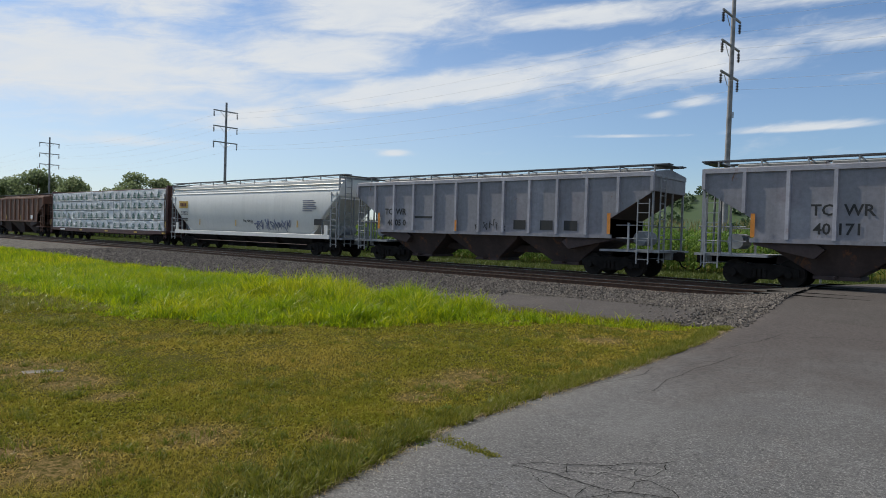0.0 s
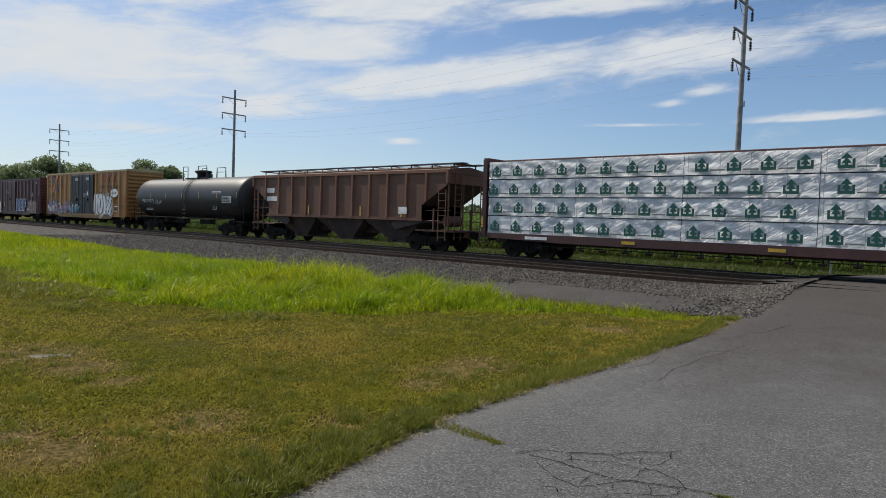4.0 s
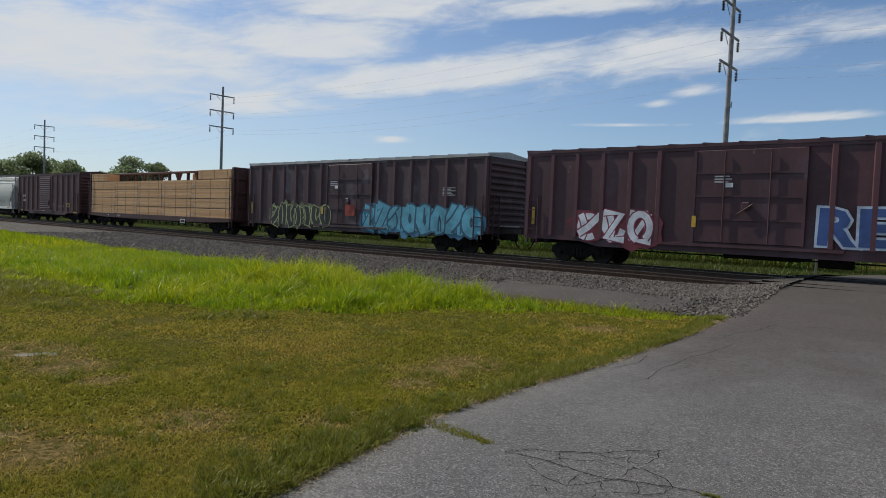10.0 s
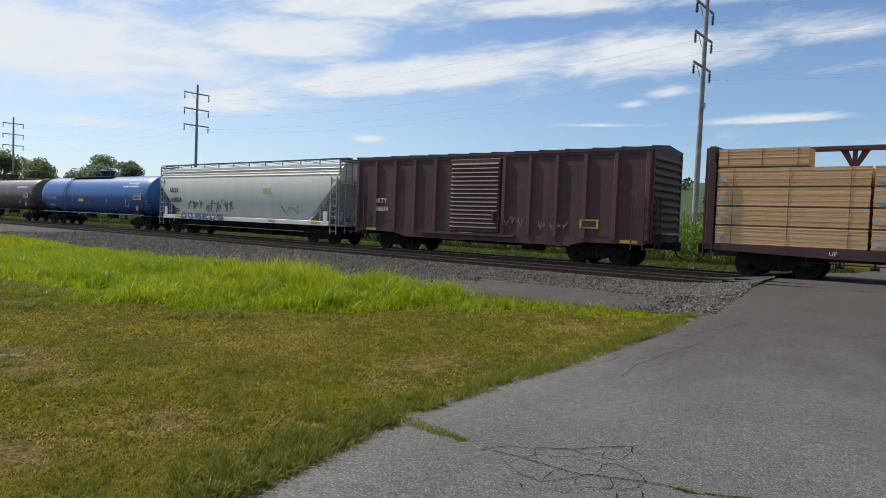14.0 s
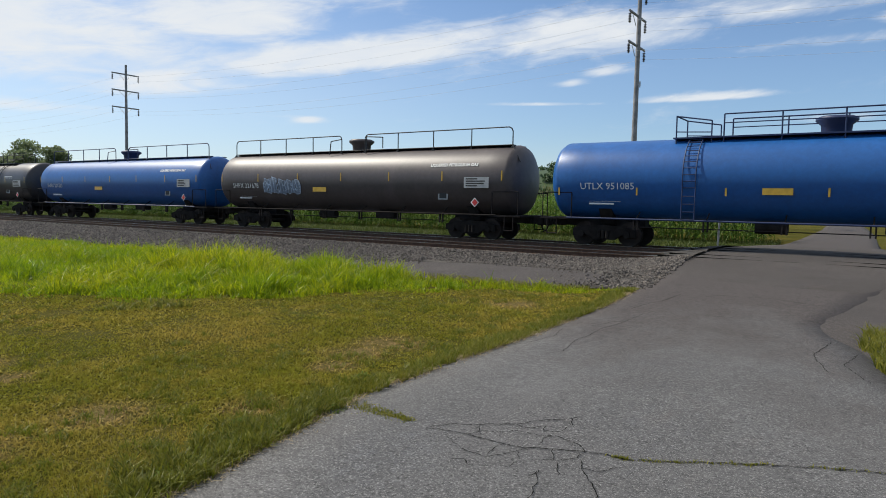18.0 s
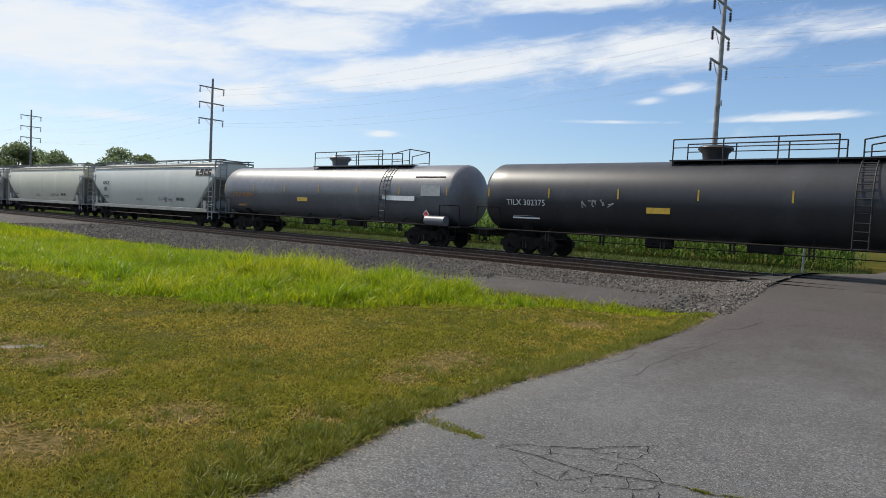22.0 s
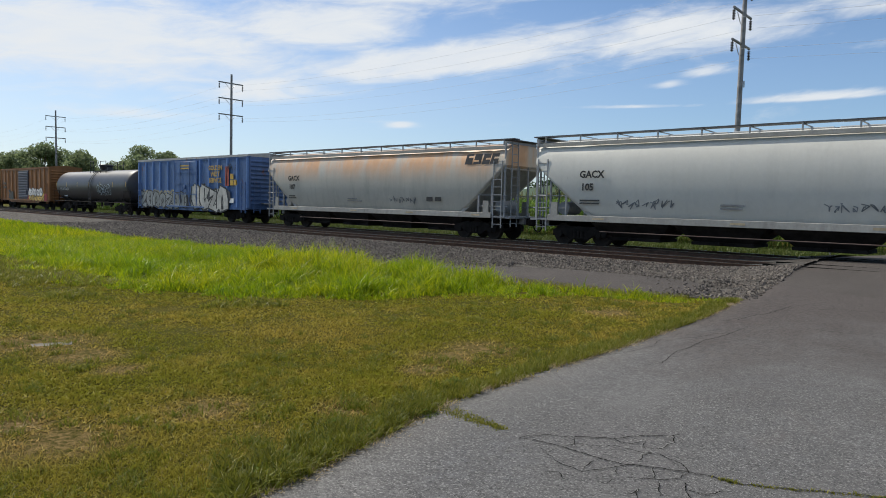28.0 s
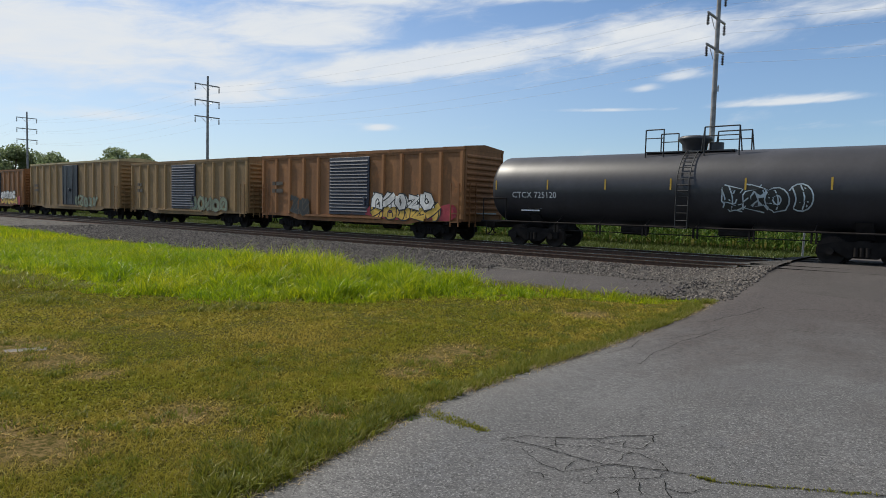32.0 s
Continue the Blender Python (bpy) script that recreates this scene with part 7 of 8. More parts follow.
    M["tank_jet"] = paint("jet_black_tank_paint", (0.012, 0.012, 0.014), 0.02, 0.3, 0.5, grime=0.1, bump=0.05)
    M["tank_dark"] = paint("brown_black_tank_paint", (0.080, 0.064, 0.062), 0.05, 0.35, 0.46, grime=0.2, bump=0.05)
    M["tank_blue"] = paint("bright_blue_tank_paint", (0.012, 0.098, 0.32), 0.02, 0.14, 0.40, grime=0.12, bump=0.05)
    M["rail_blue"] = plain("blue_handrail", (0.016, 0.03, 0.09), 0.5)
    M["tank_grey"] = paint("grey_tank_paint", (0.155, 0.155, 0.17), 0.04, 0.25, 0.42, grime=0.2, bump=0.05)
    M["beam_red"] = paint("brown_centerbeam_paint", (0.070, 0.027, 0.025), 0.25, 0.3, 0.65)
    n = Nodes("sawn_lumber", 0.75)
    col = n.mix(n.random(False), (0.60, 0.34, 0.155), (0.80, 0.51, 0.265))
    col = n.mix(n.ramp(n.noise(2.0, 6, 0.7, (1.0, 8, 30)), 0.4, 0.7, 0, 0.5), col, (0.40, 0.20, 0.085))
    n.color(col).bump(n.noise(3.0, 4, 0.7, (1, 10, 60)), 0.4, 0.01)
    M["lumber"] = n.m
    n = Nodes("white_plastic_film", 0.32)
    n.color(n.mix(n.ramp(n.noise(1.5, 5, 0.6), 0.35, 0.7), (0.60, 0.61, 0.63), (0.80, 0.80, 0.80)))
    rot = n.t.nodes.new("ShaderNodeMapping")
    rot.inputs["Rotation"].default_value = (0, radians(32), 0)
    n.t.links.new(n.co, rot.inputs[0])
    keep, n.co = n.co, rot.outputs[0]
    crease = n.noise(2.0, 6, 0.65, (0.8, 1.0, 5.0), 0.9)
    n.co = keep
    n.bump(crease, 1.0, 0.06)
    M["wrap"] = n.m
    M["band"] = plain("steel_banding", (0.13, 0.085, 0.05), 0.6)
    M["green_ink"] = plain("dark_green_ink", (0.012, 0.09, 0.07), 0.5, 0, 0.1)
    M["slate_ink"] = plain("slate_print", (0.16, 0.19, 0.19), 0.6)
    M["grey_ink"] = plain("grey_print", (0.36, 0.37, 0.37), 0.6)


# ---------------------------------------------------------------- the train, head to tail: right end and left end of each body at the start
CARS = []


def place(car, right, left):
    CARS.append((car, (right + left) / 2))
    return car


def tbox_marks(c, L):
    y = -1.56
    K = MAT["black"]
    lettering("next\nload", -L / 2 + 0.95, y, 3.9, 0.42, K, c, 0.008)
    lettering("any\nroad", -L / 2 + 3.75, y, 3.95, 0.42, K, c, 0.008)
    for a, m in ((1, ink("orange", (0.55, 0.18, 0.04))), (-1, ink("navy", (0.03, 0.05, 0.22)))):
        mb = MB()
        for s in (-1, 1):
            pts = [(-1.0, 0.95 * s * a), (-0.35, 0.2 * s * a), (0.35, 0.2 * s * a), (1.0, 0.95 * s * a)]
            pts2 = [(-0.62, 0.95 * s * a), (-0.2, 0.42 * s * a), (0.2, 0.42 * s * a), (0.62, 0.95 * s * a)]
        mb.poly([(-L / 2 + 1.45, 3.1), (-L / 2 + 1.9, 3.1), (-L / 2 + 3.1, 4.7), (-L / 2 + 2.65, 4.7)] if a > 0 else [(-L / 2 + 1.45, 4.7), (-L / 2 + 1.9, 4.7), (-L / 2 + 3.1, 3.1), (-L / 2 + 2.65, 3.1)], y - (0.004 if a > 0 else 0.008))
        part("emblem", mb, m, c, "crossed arrow emblem")
    lettering("TB OX", -L / 2 + 1.5, y, 2.75, 0.42, K, c, 0.012)
    lettering("66 13 10", -L / 2 + 2.0, y, 2.2, 0.4, K, c, 0.012)
    mb = MB()
    x = L / 2 - 3.4
    for a, b in ((0, 1.7),):
        mb.poly([(x - 1.2, 4.35), (x + 0.5, 4.35), (x + 0.5, 4.5), (x - 1.2, 4.5)], y)
        mb.poly([(x - 1.0, 3.9), (x - 0.75, 3.9), (x - 0.75, 4.35), (x - 1.0, 4.35)], y).poly([(x - 0.2, 3.9), (x + 0.05, 3.9), (x + 0.05, 4.35), (x - 0.2, 4.35)], y)
        mb.poly([(x + 0.5, 3.9), (x + 0.75, 3.9), (x + 1.4, 4.5), (x + 1.15, 4.5)], y - 0.002).poly([(x + 0.5, 4.5), (x + 0.75, 4.5), (x + 1.4, 3.9), (x + 1.15, 3.9)], y - 0.004)
    part("emblem", mb, ink("maroon", (0.22, 0.03, 0.03)), c, "dark red emblem")
    lettering("Railcar Pooling Experts", x + 0.15, y, 3.5, 0.44, ink("brown", (0.05, 0.018, 0.012)), c, 0.008)
    for k, w in ((-1.2, 0.9), (1.3, 1.0)):
        bars(k + 0.1, 4.3, -1.61, w, 3, 0.045, MAT["white"], c, int(k * 10))
    patch(1.15, 1.45, 2.75, 3.1, -1.612, MAT["white"], c)
    bars(0.7, 2.9, -1.612, 0.5, 4, 0.05, MAT["white"], c, 8)
    bars(L / 2 - 1.9, 2.1, y, 0.9, 1, 0.06, MAT["black"], c, 9)
    patch(L / 2 - 2.3, L / 2 - 1.6, 1.4, 1.85, y, MAT["white"], c)
    patch(L / 2 - 2.24, L / 2 - 1.66, 1.46, 1.79, y - 0.004, MAT["black"], c)
    patch(-L / 2 + 1.2, -L / 2 + 1.8, 1.15, 1.32, y, MAT["yellow"], c)


def mural(c, x0, x1, z0, z1, y, seed):
    """A crowded sprayed frieze of blots in many colours."""
    rg = random.Random(seed)
    cols = [ink("haze_violet", (0.20, 0.18, 0.25)), ink("slate", (0.10, 0.11, 0.17)), ink("pale_blue", (0.26, 0.35, 0.46)), ink("silver", (0.58, 0.6, 0.63)), ink("violet", (0.16, 0.12, 0.24)), ink("teal", (0.10, 0.33, 0.43)), ink("rose", (0.34, 0.15, 0.19))]
    for k, m in enumerate(cols):
        mb = MB()
        for i in range(30 if k < 2 else 17):
            cx, cz = rg.uniform(x0 + 0.3, x1 - 0.3), rg.triangular(z0 + 0.15, z1, z0 + 0.3)
            r = rg.uniform(0.10, 0.34) if k < 2 else rg.uniform(0.04, 0.17)
            p = ellipse(cx, max(z0 + r * 0.6, cz), r * rg.uniform(0.7, 1.5), r * rg.uniform(0.5, 1.0), 11, rg.uniform(-1, 1), 0.3, rg)
            d = y - 0.001 - 0.004 * k - 0.0003 * i
            mb.add([(x, d, z) for x, z in p], [tuple(range(len(p)))])
        part("graffiti", mb, m, c, "sprayed blots of a crowded mural")
    for k in range(4):
        w = (x1 - x0) / 4
        tag(c, x0 + w * k + 0.1, x0 + w * (k + 1), z0 + 0.1, z1 - 0.2, y - 0.034, cols[(k * 3 + 3) % 7], seed + k, None, 0.035)


def build_train():
    M = MAT
    car_materials()
    K, Wt = M["black"], M["white"]
    # ribbed grey hoppers at the head
    for i, (r, l, num) in enumerate(((7.9, -8.73, "40171"), (-10.41, -26.89, ""))):
        c = place(ribbed_hopper("grey ribbed covered hopper with rust-stained bottoms", r - l - 0.1, 3.98, M["hop_grey"], M["hop_low"], M["cage"]), r, l)
        L = r - l
        if num:
            lettering("TC  WR", -L / 2 + 4.4, -1.515, 2.55, 0.5, K, c, 0.01)
            lettering("40 171", -L / 2 + 4.3, -1.515, 1.95, 0.5, K, c, 0.01)
        else:
            lettering("TC  WR", -L / 2 + 2.9, -1.515, 2.5, 0.42, K, c, 0.01)
            lettering("40 05 0", -L / 2 + 3.0, -1.515, 1.95, 0.42, K, c, 0.01)
            for x in (1.9, 3.25, 4.4):
                patch(x, x + 0.62, 1.75, 2.15, -1.512, K, c)
            tag(c, -0.2, 1.6, 1.6, 2.2, -1.51, K, 4)
            patch(-4.0, -2.7, 2.2, 2.3, -1.512, K, c)
        stripes(c, (-L / 2 + 1.8, L / 2 - 1.8), 1.65, -1.605, M["orange"], 0.14, 0.8)
        stripes(c, (-1.3,), 1.62, -1.605, M["orange"], 0.12, 0.5)
    # white hopper
    c = place(smooth_hopper("white smooth-sided covered hopper with a yellow emblem", 18.7, 4.5, M["hop_white"], M["cage"], M["hop_low"], M["hop_white"], True), -28.32, -47.17)
    hs = lambda z, o=0.0: -hopper_side(z) - 0.012 - o
    patch(-8.1, -6.9, 2.75, 3.25, hs(3.0, 0.02), M["yellow"], c, "emblem", "yellow rectangular emblem")
    for k in range(4):
        patch(-7.92 + 0.22 * k, -7.75 + 0.22 * k, 2.88, 3.12, hs(3.0, 0.035), ink("umber", (0.10, 0.03, 0.015)), c, "emblem")
    lettering("53332", -7.4, hs(2.4, 0.02), 2.4, 0.38, K, c)
    bars(-7.4, 2.0, hs(2.0, 0.03), 0.9, 2, 0.06, K, c, 2)
    tag(c, 1.1, 5.0, 1.35, 2.2, 0, ink("slate2", (0.16, 0.18, 0.27)), 31, hs, 0.035)
    tag(c, 1.3, 4.8, 1.3, 1.9, 0, ink("slate3", (0.30, 0.31, 0.36)), 32, hs, 0.025)
    tag(c, 0.0, 1.1, 1.75, 2.05, 0, K, 6, hs)
    bars(7.0, 3.1, hs(3.0, 0.03), 1.5, 6, 0.06, ink("slate", (0.10, 0.11, 0.17)), c, 3)
    patch(7.2, 7.9, 1.75, 2.1, hs(1.9, 0.03), K, c)
    stripes(c, (-5.4, -0.9, 5.6), 1.6, hs(1.8, 0.03), M["yellow"], 0.1, 0.42)
    # wrapped lumber
    c = place(centerbeam("brown centerbeam car loaded with white-wrapped lumber", 22.9, 4.42, M["beam_red"], wrapped_load, None), -47.7, -70.9)
    bars(-8.2, 0.84, -1.512, 1.6, 1, 0.13, Wt, c, 7)
    for x in (-4.5, 0.8, 6.2, 10.8):
        patch(x, x + 0.55, 0.84, 0.96, -1.512, M["yellow"], c, "reflective_strip")
    stripes(c, (-11.35, 11.35), 1.3, -1.53, M["yellow"], 0.1, 0.5)
    # brown hopper
    c = place(ribbed_hopper("rusty brown ribbed covered hopper", 16.5, 3.95, M["hop_brown"], M["hop_low"], M["hop_brown"]), -72.74, -89.25)
    bars(-6.1, 2.9, -1.515, 1.3, 1, 0.28, Wt, c, 1)
    bars(-6.1, 2.4, -1.515, 1.3, 1, 0.28, Wt, c, 5)
    stripes(c, (-2.4, 2.1, 5.2), 1.65, -1.605, M["yellow"], 0.12, 0.5)
    patch(5.0, 5.6, 1.8, 2.15, -1.61, Wt, c)
    # black tank
    def tank_dress(c, L, r, zc, num, ints, colour=None, extra=True):
        w = tank_wrap(r, zc)
        f = lambda z, o=0.012: w(z, o)
        z = zc - 0.28
        ob = lettering(num, -L / 2 + 2.5, f(z, 0.02), z, 0.36, colour or Wt, c, tilt=11)
        bars(-L / 2 + 2.5, z - 0.55, f(z - 0.6, 0.03), 1.5, 2, 0.06, colour or Wt, c, ints)
        xs = [-L / 2 + 0.6 + (L - 1.2) * i / 6 for i in range(7)]
        stripes(c, xs, zc - (0.6 if ints == 101 else 0.05), f(zc, 0.03) + (0.07 if ints == 101 else 0), M["yellow"], 0.06, 0.40)
        if extra:
            if ints not in (101, 111, 121):
                bars(L / 2 - 3.0, zc + 0.35, f(zc + 0.42, 0.03), 1.6, 2, 0.07, Wt, c, ints + 1)
            patch(L / 2 - 2.4, L / 2 - 1.2, zc - 0.35, zc + 0.1, f(zc, 0.03), colour or M["grey_ink"], c, "stencil_panel")
            bars(L / 2 - 1.8, zc, f(zc, 0.045), 1.0, 4, 0.05, K, c, ints + 2)
            patch(L / 2 - 3.8, L / 2 - 3.3, zc - 0.85, zc - 0.5, f(zc - 0.7, 0.04), M["grey_ink"], c, "stencil_panel")
            patch(L / 2 - 3.73, L / 2 - 3.37, zc - 0.8, zc - 0.55, f(zc - 0.7, 0.05), K, c, "stencil_panel")
    rr, zc = 1.48, 2.5
    c = place(tankcar("black tank car with a central dome platform and white numbers", 15.9, 1.5, 2.6, M["tank_jet"], "gp"), -90.7, -106.5)
    tank_dress(c, 15.9, 1.5, 2.6, "MBLX 28272", 11)
    tag(c, -4.4, -3.2, 2.0, 2.5, 0, Wt, 12, tank_wrap(1.5, 2.6))
    # yellow double-door box car
    L = 18.25
    c = place(boxcar("golden yellow boxcar with navy double doors and graffiti", L, 4.88, M["box_yellow"], M["roof_tan"], ("double", -0.05, 5.1), 15, 0.98, M["door_blue"]), -107.96, -126.2)
    tbox_marks(c, L)
    graffiti(c, 2.75, 6.3, 1.15, 2.85, -1.56, ink("silver", (0.58, 0.6, 0.63)), K, 41, 4, ink("silver_mass", (0.40, 0.41, 0.42)), None, 0.25)
    part("graffiti", MB().poly(ellipse(6.9, 2.95, 0.82, 0.44, 18), -1.565), K, c, "black outline of the bubble")
    part("graffiti", MB().poly(ellipse(6.9, 2.95, 0.74, 0.37, 18), -1.57), Wt, c, "white sprayed speech bubble")
    tag(c, 6.4, 7.4, 2.8, 3.1, -1.575, K, 42)
    mural(c, -L / 2 + 0.4, -0.4, 1.0, 2.25, -1.60, 43)
    tag(c, -1.9, -0.3, 1.3, 2.1, -1.62, Wt, 44)
    tag(c, L / 2 - 0.9, L / 2 - 0.2, 1.4, 2.2, -1.57, K, 45)
    # dark red box cars
    for r, l, m, seed in ((-128.28, -146.67, M["box_red"], 51), (-148.74, -167.32, M["box_red2"], 61)):
        L = r - l
        c = place(boxcar("dark red boxcar with a wide plug door and graffiti" if seed == 51 else "faded dark red boxcar with teal and olive graffiti", L, 4.55, m, M["roof_grey"] if seed == 61 else m, ("plug", -0.3 if seed == 51 else 0.07, 3.7), 16, 0.95), r, l)
        bars(-1.0, 3.35, -1.612, 0.75, 3, 0.05, M["grey_ink"], c, seed)
        patch(-1.0, -0.75, 3.0, 3.15, -1.612, Wt, c)
        bars(L / 2 - 2.2, 3.0, -1.56, 0.8, 6, 0.035, M["grey_ink"], c, seed + 1)
        for x in (-L / 2 + 0.35, L / 2 - 0.8):
            patch(x, x + 0.14, 1.5, 2.2, -1.57, M["yellow"], c, "reflective_strip")
        patch(-2.1, -1.95, 1.6, 2.0, -1.612, M["yellow"], c, "reflective_strip")
        if seed == 51:
            graffiti(c, -6.7, -3.5, 0.95, 2.1, -1.56, ink("silver", (0.58, 0.6, 0.63)), ink("plum", (0.20, 0.03, 0.06)), 52, 3, ink("plum_mass", (0.13, 0.02, 0.03)), None, 0.12)
            bubble(c, "REF", 1.85, 5.0, 0.95, 2.35, -1.56, ink("navy2", (0.035, 0.075, 0.22)), ink("steel", (0.38, 0.45, 0.55)), 53)
            graffiti(c, 5.8, 8.2, 0.9, 2.2, -1.56, ink("oxide", (0.085, 0.03, 0.03)), ink("dust", (0.42, 0.38, 0.38)), 55, 4)
            tag(c, 5.4, 5.9, 1.0, 1.6, -1.57, ink("dust", (0.42, 0.38, 0.38)), 54, None, 0.04)
            bars(L / 2 - 1.0, 4.1, -1.56, 0.6, 2, 0.06, Wt, c, 3)
        else:
            graffiti(c, -6.8, -1.4, 0.9, 2.05, -1.56, ink("black2", (0.02, 0.022, 0.02)), ink("lime", (0.30, 0.34, 0.14)), 62, 7, ink("olive", (0.12, 0.14, 0.07)), None, 0.22)
            graffiti(c, 1.3, 9.0, 0.85, 2.1, -1.57, ink("teal", (0.10, 0.33, 0.43)), ink("deep_teal", (0.03, 0.09, 0.14)), 63, 8, ink("teal2", (0.06, 0.18, 0.28)), None, 0.24)
            patch(-0.1, 0.65, 1.55, 2.15, -1.612, ink("red", (0.30, 0.05, 0.03)), c)
    # lumber
    c = place(centerbeam("brown centerbeam car stacked with bare lumber bundles", 22.3, 4.42, M["beam_red"], lumber_load, None), -169.3, -191.55)
    lettering("UP", -7.2, -1.512, 0.9, 0.2, Wt, c)
    lettering("275316", -5.3, -1.512, 0.9, 0.2, Wt, c)
    patch(4.6, 5.2, 0.62, 0.9, -1.515, Wt, c)
    patch(4.65, 5.15, 0.66, 0.86, -1.518, K, c)
    # brown box car with a sliding door
    L = 15.4
    c = place(boxcar("brown-red boxcar with a corrugated sliding door", L, 4.5, M["box_brown"], M["box_brown"], ("slide", -0.28, 2.75), 12, 0.92), -193.53, -208.97)
    lettering("BKTY", -L / 2 + 1.75, -1.56, 2.35, 0.34, Wt, c)
    lettering("154634", -L / 2 + 1.75, -1.56, 1.95, 0.34, Wt, c)
    tag(c, 1.0, 2.4, 1.2, 1.9, -1.56, ink("faint", (0.20, 0.13, 0.12)), 71)
    tag(c, 3.0, 4.4, 1.2, 1.7, -1.56, ink("faint", (0.20, 0.13, 0.12)), 72)
    patch(4.9, 5.7, 1.4, 1.75, -1.57, M["yellow"], c)
    patch(5.0, 5.6, 1.45, 1.7, -1.575, K, c)
    for x in (-6.9, -1.0, 6.6):
        patch(x, x + 0.7, 0.9, 1.02, -1.57, M["yellow"], c, "reflective_strip")
    # pale hopper
    c = place(smooth_hopper("pale grey smooth-sided covered hopper with scrawled graffiti", 18.2, 4.5, M["hop_pale"], M["cage"], M["hop_low"], M["hop_white"], True), -210.24, -228.53)
    lettering("ASOX", -7.1, hs(2.85, 0.02), 2.85, 0.42, K, c, 0.012)
    lettering("020524", -6.9, hs(2.2, 0.02), 2.2, 0.42, K, c, 0.012)
    bars(-7.1, 1.6, hs(1.6, 0.03), 0.9, 2, 0.07, K, c, 2)
    tag(c, -4.2, -0.4, 1.4, 2.4, 0, ink("grey", (0.16, 0.17, 0.18)), 82, hs, 0.032)
    tag(c, -5.6, -4.2, 1.5, 2.3, 0, ink("grey", (0.16, 0.17, 0.18)), 83, hs, 0.03)
    graffiti(c, -6.2, -1.2, 1.0, 1.35, 0, ink("dusk", (0.10, 0.12, 0.20)), ink("dusk2", (0.20, 0.22, 0.28)), 84, 6, None, lambda z, o=0: -1.575 - o)
    tag(c, 4.2, 6.0, 1.3, 2.2, 0, ink("grey", (0.16, 0.17, 0.18)), 85, hs)
    for x in (-6.9, -1.9, 3.2, 7.0):
        patch(x, x + 0.7, 1.06, 1.18, -1.566, M["yellow"], c, "reflective_strip")
    bars(3.3, 2.9, hs(2.9, 0.03), 1.2, 3, 0.06, M["yellow"], c, 4)
    # LPG tanks
    spec = [(-230.1, -248.9, "tank_blue", "left", "UTLX 951085", "bright blue tank car with a short railed platform", 101),
            (-250.7, -268.9, "tank_dark", "long", "SHPX 221678", "brown-black tank car with full-length top handrails and graffiti", 111),
            (-270.5, -289.0, "tank_blue", "long", "SHPX 221221", "bright blue tank car with full-length top handrails", 121),
            (-290.8, -309.7, "tank_black", "right", "TILX 302375", "black tank car with a short railed platform", 131),
            (-311.4, -330.4, "tank_grey", "right", "UTLX 950894", "grey tank car with a short railed platform", 141)]
    for r, l, m, st, num, lab, seed in spec:
        L = r - l + 0.5
        c = place(tankcar(lab, L, rr, zc, M[m], st), r, l)
        tank_dress(c, L, rr, zc, num, seed, M["orange"] if seed == 141 else None, seed != 141)
        w = tank_wrap(rr, zc)
        patch(-1.9, -1.0, zc - 0.55, zc - 0.33, w(zc - 0.5, 0.05), M["yellow"], c, "placard", "yellow warning plate")
        part("placard", MB().poly([(L / 2 - 1.9, zc - 1.15), (L / 2 - 1.7, zc - 0.95), (L / 2 - 1.9, zc - 0.75), (L / 2 - 2.1, zc - 0.95)], -1.42), Wt if seed != 101 else Wt, c, "diamond hazard placard")
        part("placard", MB().poly([(L / 2 - 1.9, zc - 1.1), (L / 2 - 1.75, zc - 0.95), (L / 2 - 1.9, zc - 0.8), (L / 2 - 2.05, zc - 0.95)], -1.425), M["sign_red"], c, "diamond hazard placard")
        if seed in (101, 111, 121):
            lettering("LIQUEFIED PETROLEUM GAS", L / 2 - 3.0, w(zc + 0.62, 0.016), zc + 0.62, 0.19, Wt, c, 0.006, tilt=-24)
            if seed == 101:
                lettering("NOT ODORIZED", L / 2 - 2.7, w(zc + 0.84, 0.016), zc + 0.84, 0.19, Wt, c, 0.006, tilt=-34)
        if seed == 111:
            graffiti(c, -L / 2 + 3.9, -L / 2 + 6.6, zc - 0.65, zc + 0.05, 0, ink("steel2", (0.16, 0.20, 0.26)), ink("steel", (0.38, 0.45, 0.55)), 112, 5, None, lambda z, o=0: w(z, o + 0.012))
        if seed == 131:
            tag(c, -4.6, -3.2, zc - 0.5, zc, 0, ink("dust", (0.42, 0.38, 0.38)), 132, lambda z, o=0: w(z, o + 0.012))
        if seed == 141:
            patch(L / 2 - 4.8, L / 2 - 2.6, zc - 0.35, zc - 0.12, w(zc - 0.2, 0.05), Wt, c)
            patch(L / 2 - 2.8, L / 2 - 0.9, zc + 0.55, zc + 0.85, w(zc + 0.85, 0.04), ink("brownbox", (0.06, 0.035, 0.03)), c)
            patch(L / 2 - 2.2, L / 2 - 1.0, zc - 0.1, zc + 0.42, w(zc, 0.05), M["grey_ink"], c)
            part("air_reservoir", MB().tube((L / 2 - 1.9, -1.35, 1.25), (L / 2 - 0.7, -1.35, 1.25), 0.24, 14), M["tank_grey"], c)
    # four light hoppers
    for i, (r, l, m, lab, num) in enumerate(((-331.3, -349.62, "hop_gatx", "light grey smooth-sided covered hopper with a dark emblem", "135"), (-351.36, -369.32, "hop_cream", "cream-grey smooth-sided covered hopper", ""),
                                             (-370.86, -389.55, "hop_gatx", "light grey smooth-sided covered hopper with a dark emblem", "105"), (-391.04, -409.18, "hop_stain", "light grey covered hopper stained with rust along the top", "107"))):
        L = r - l - 0.1
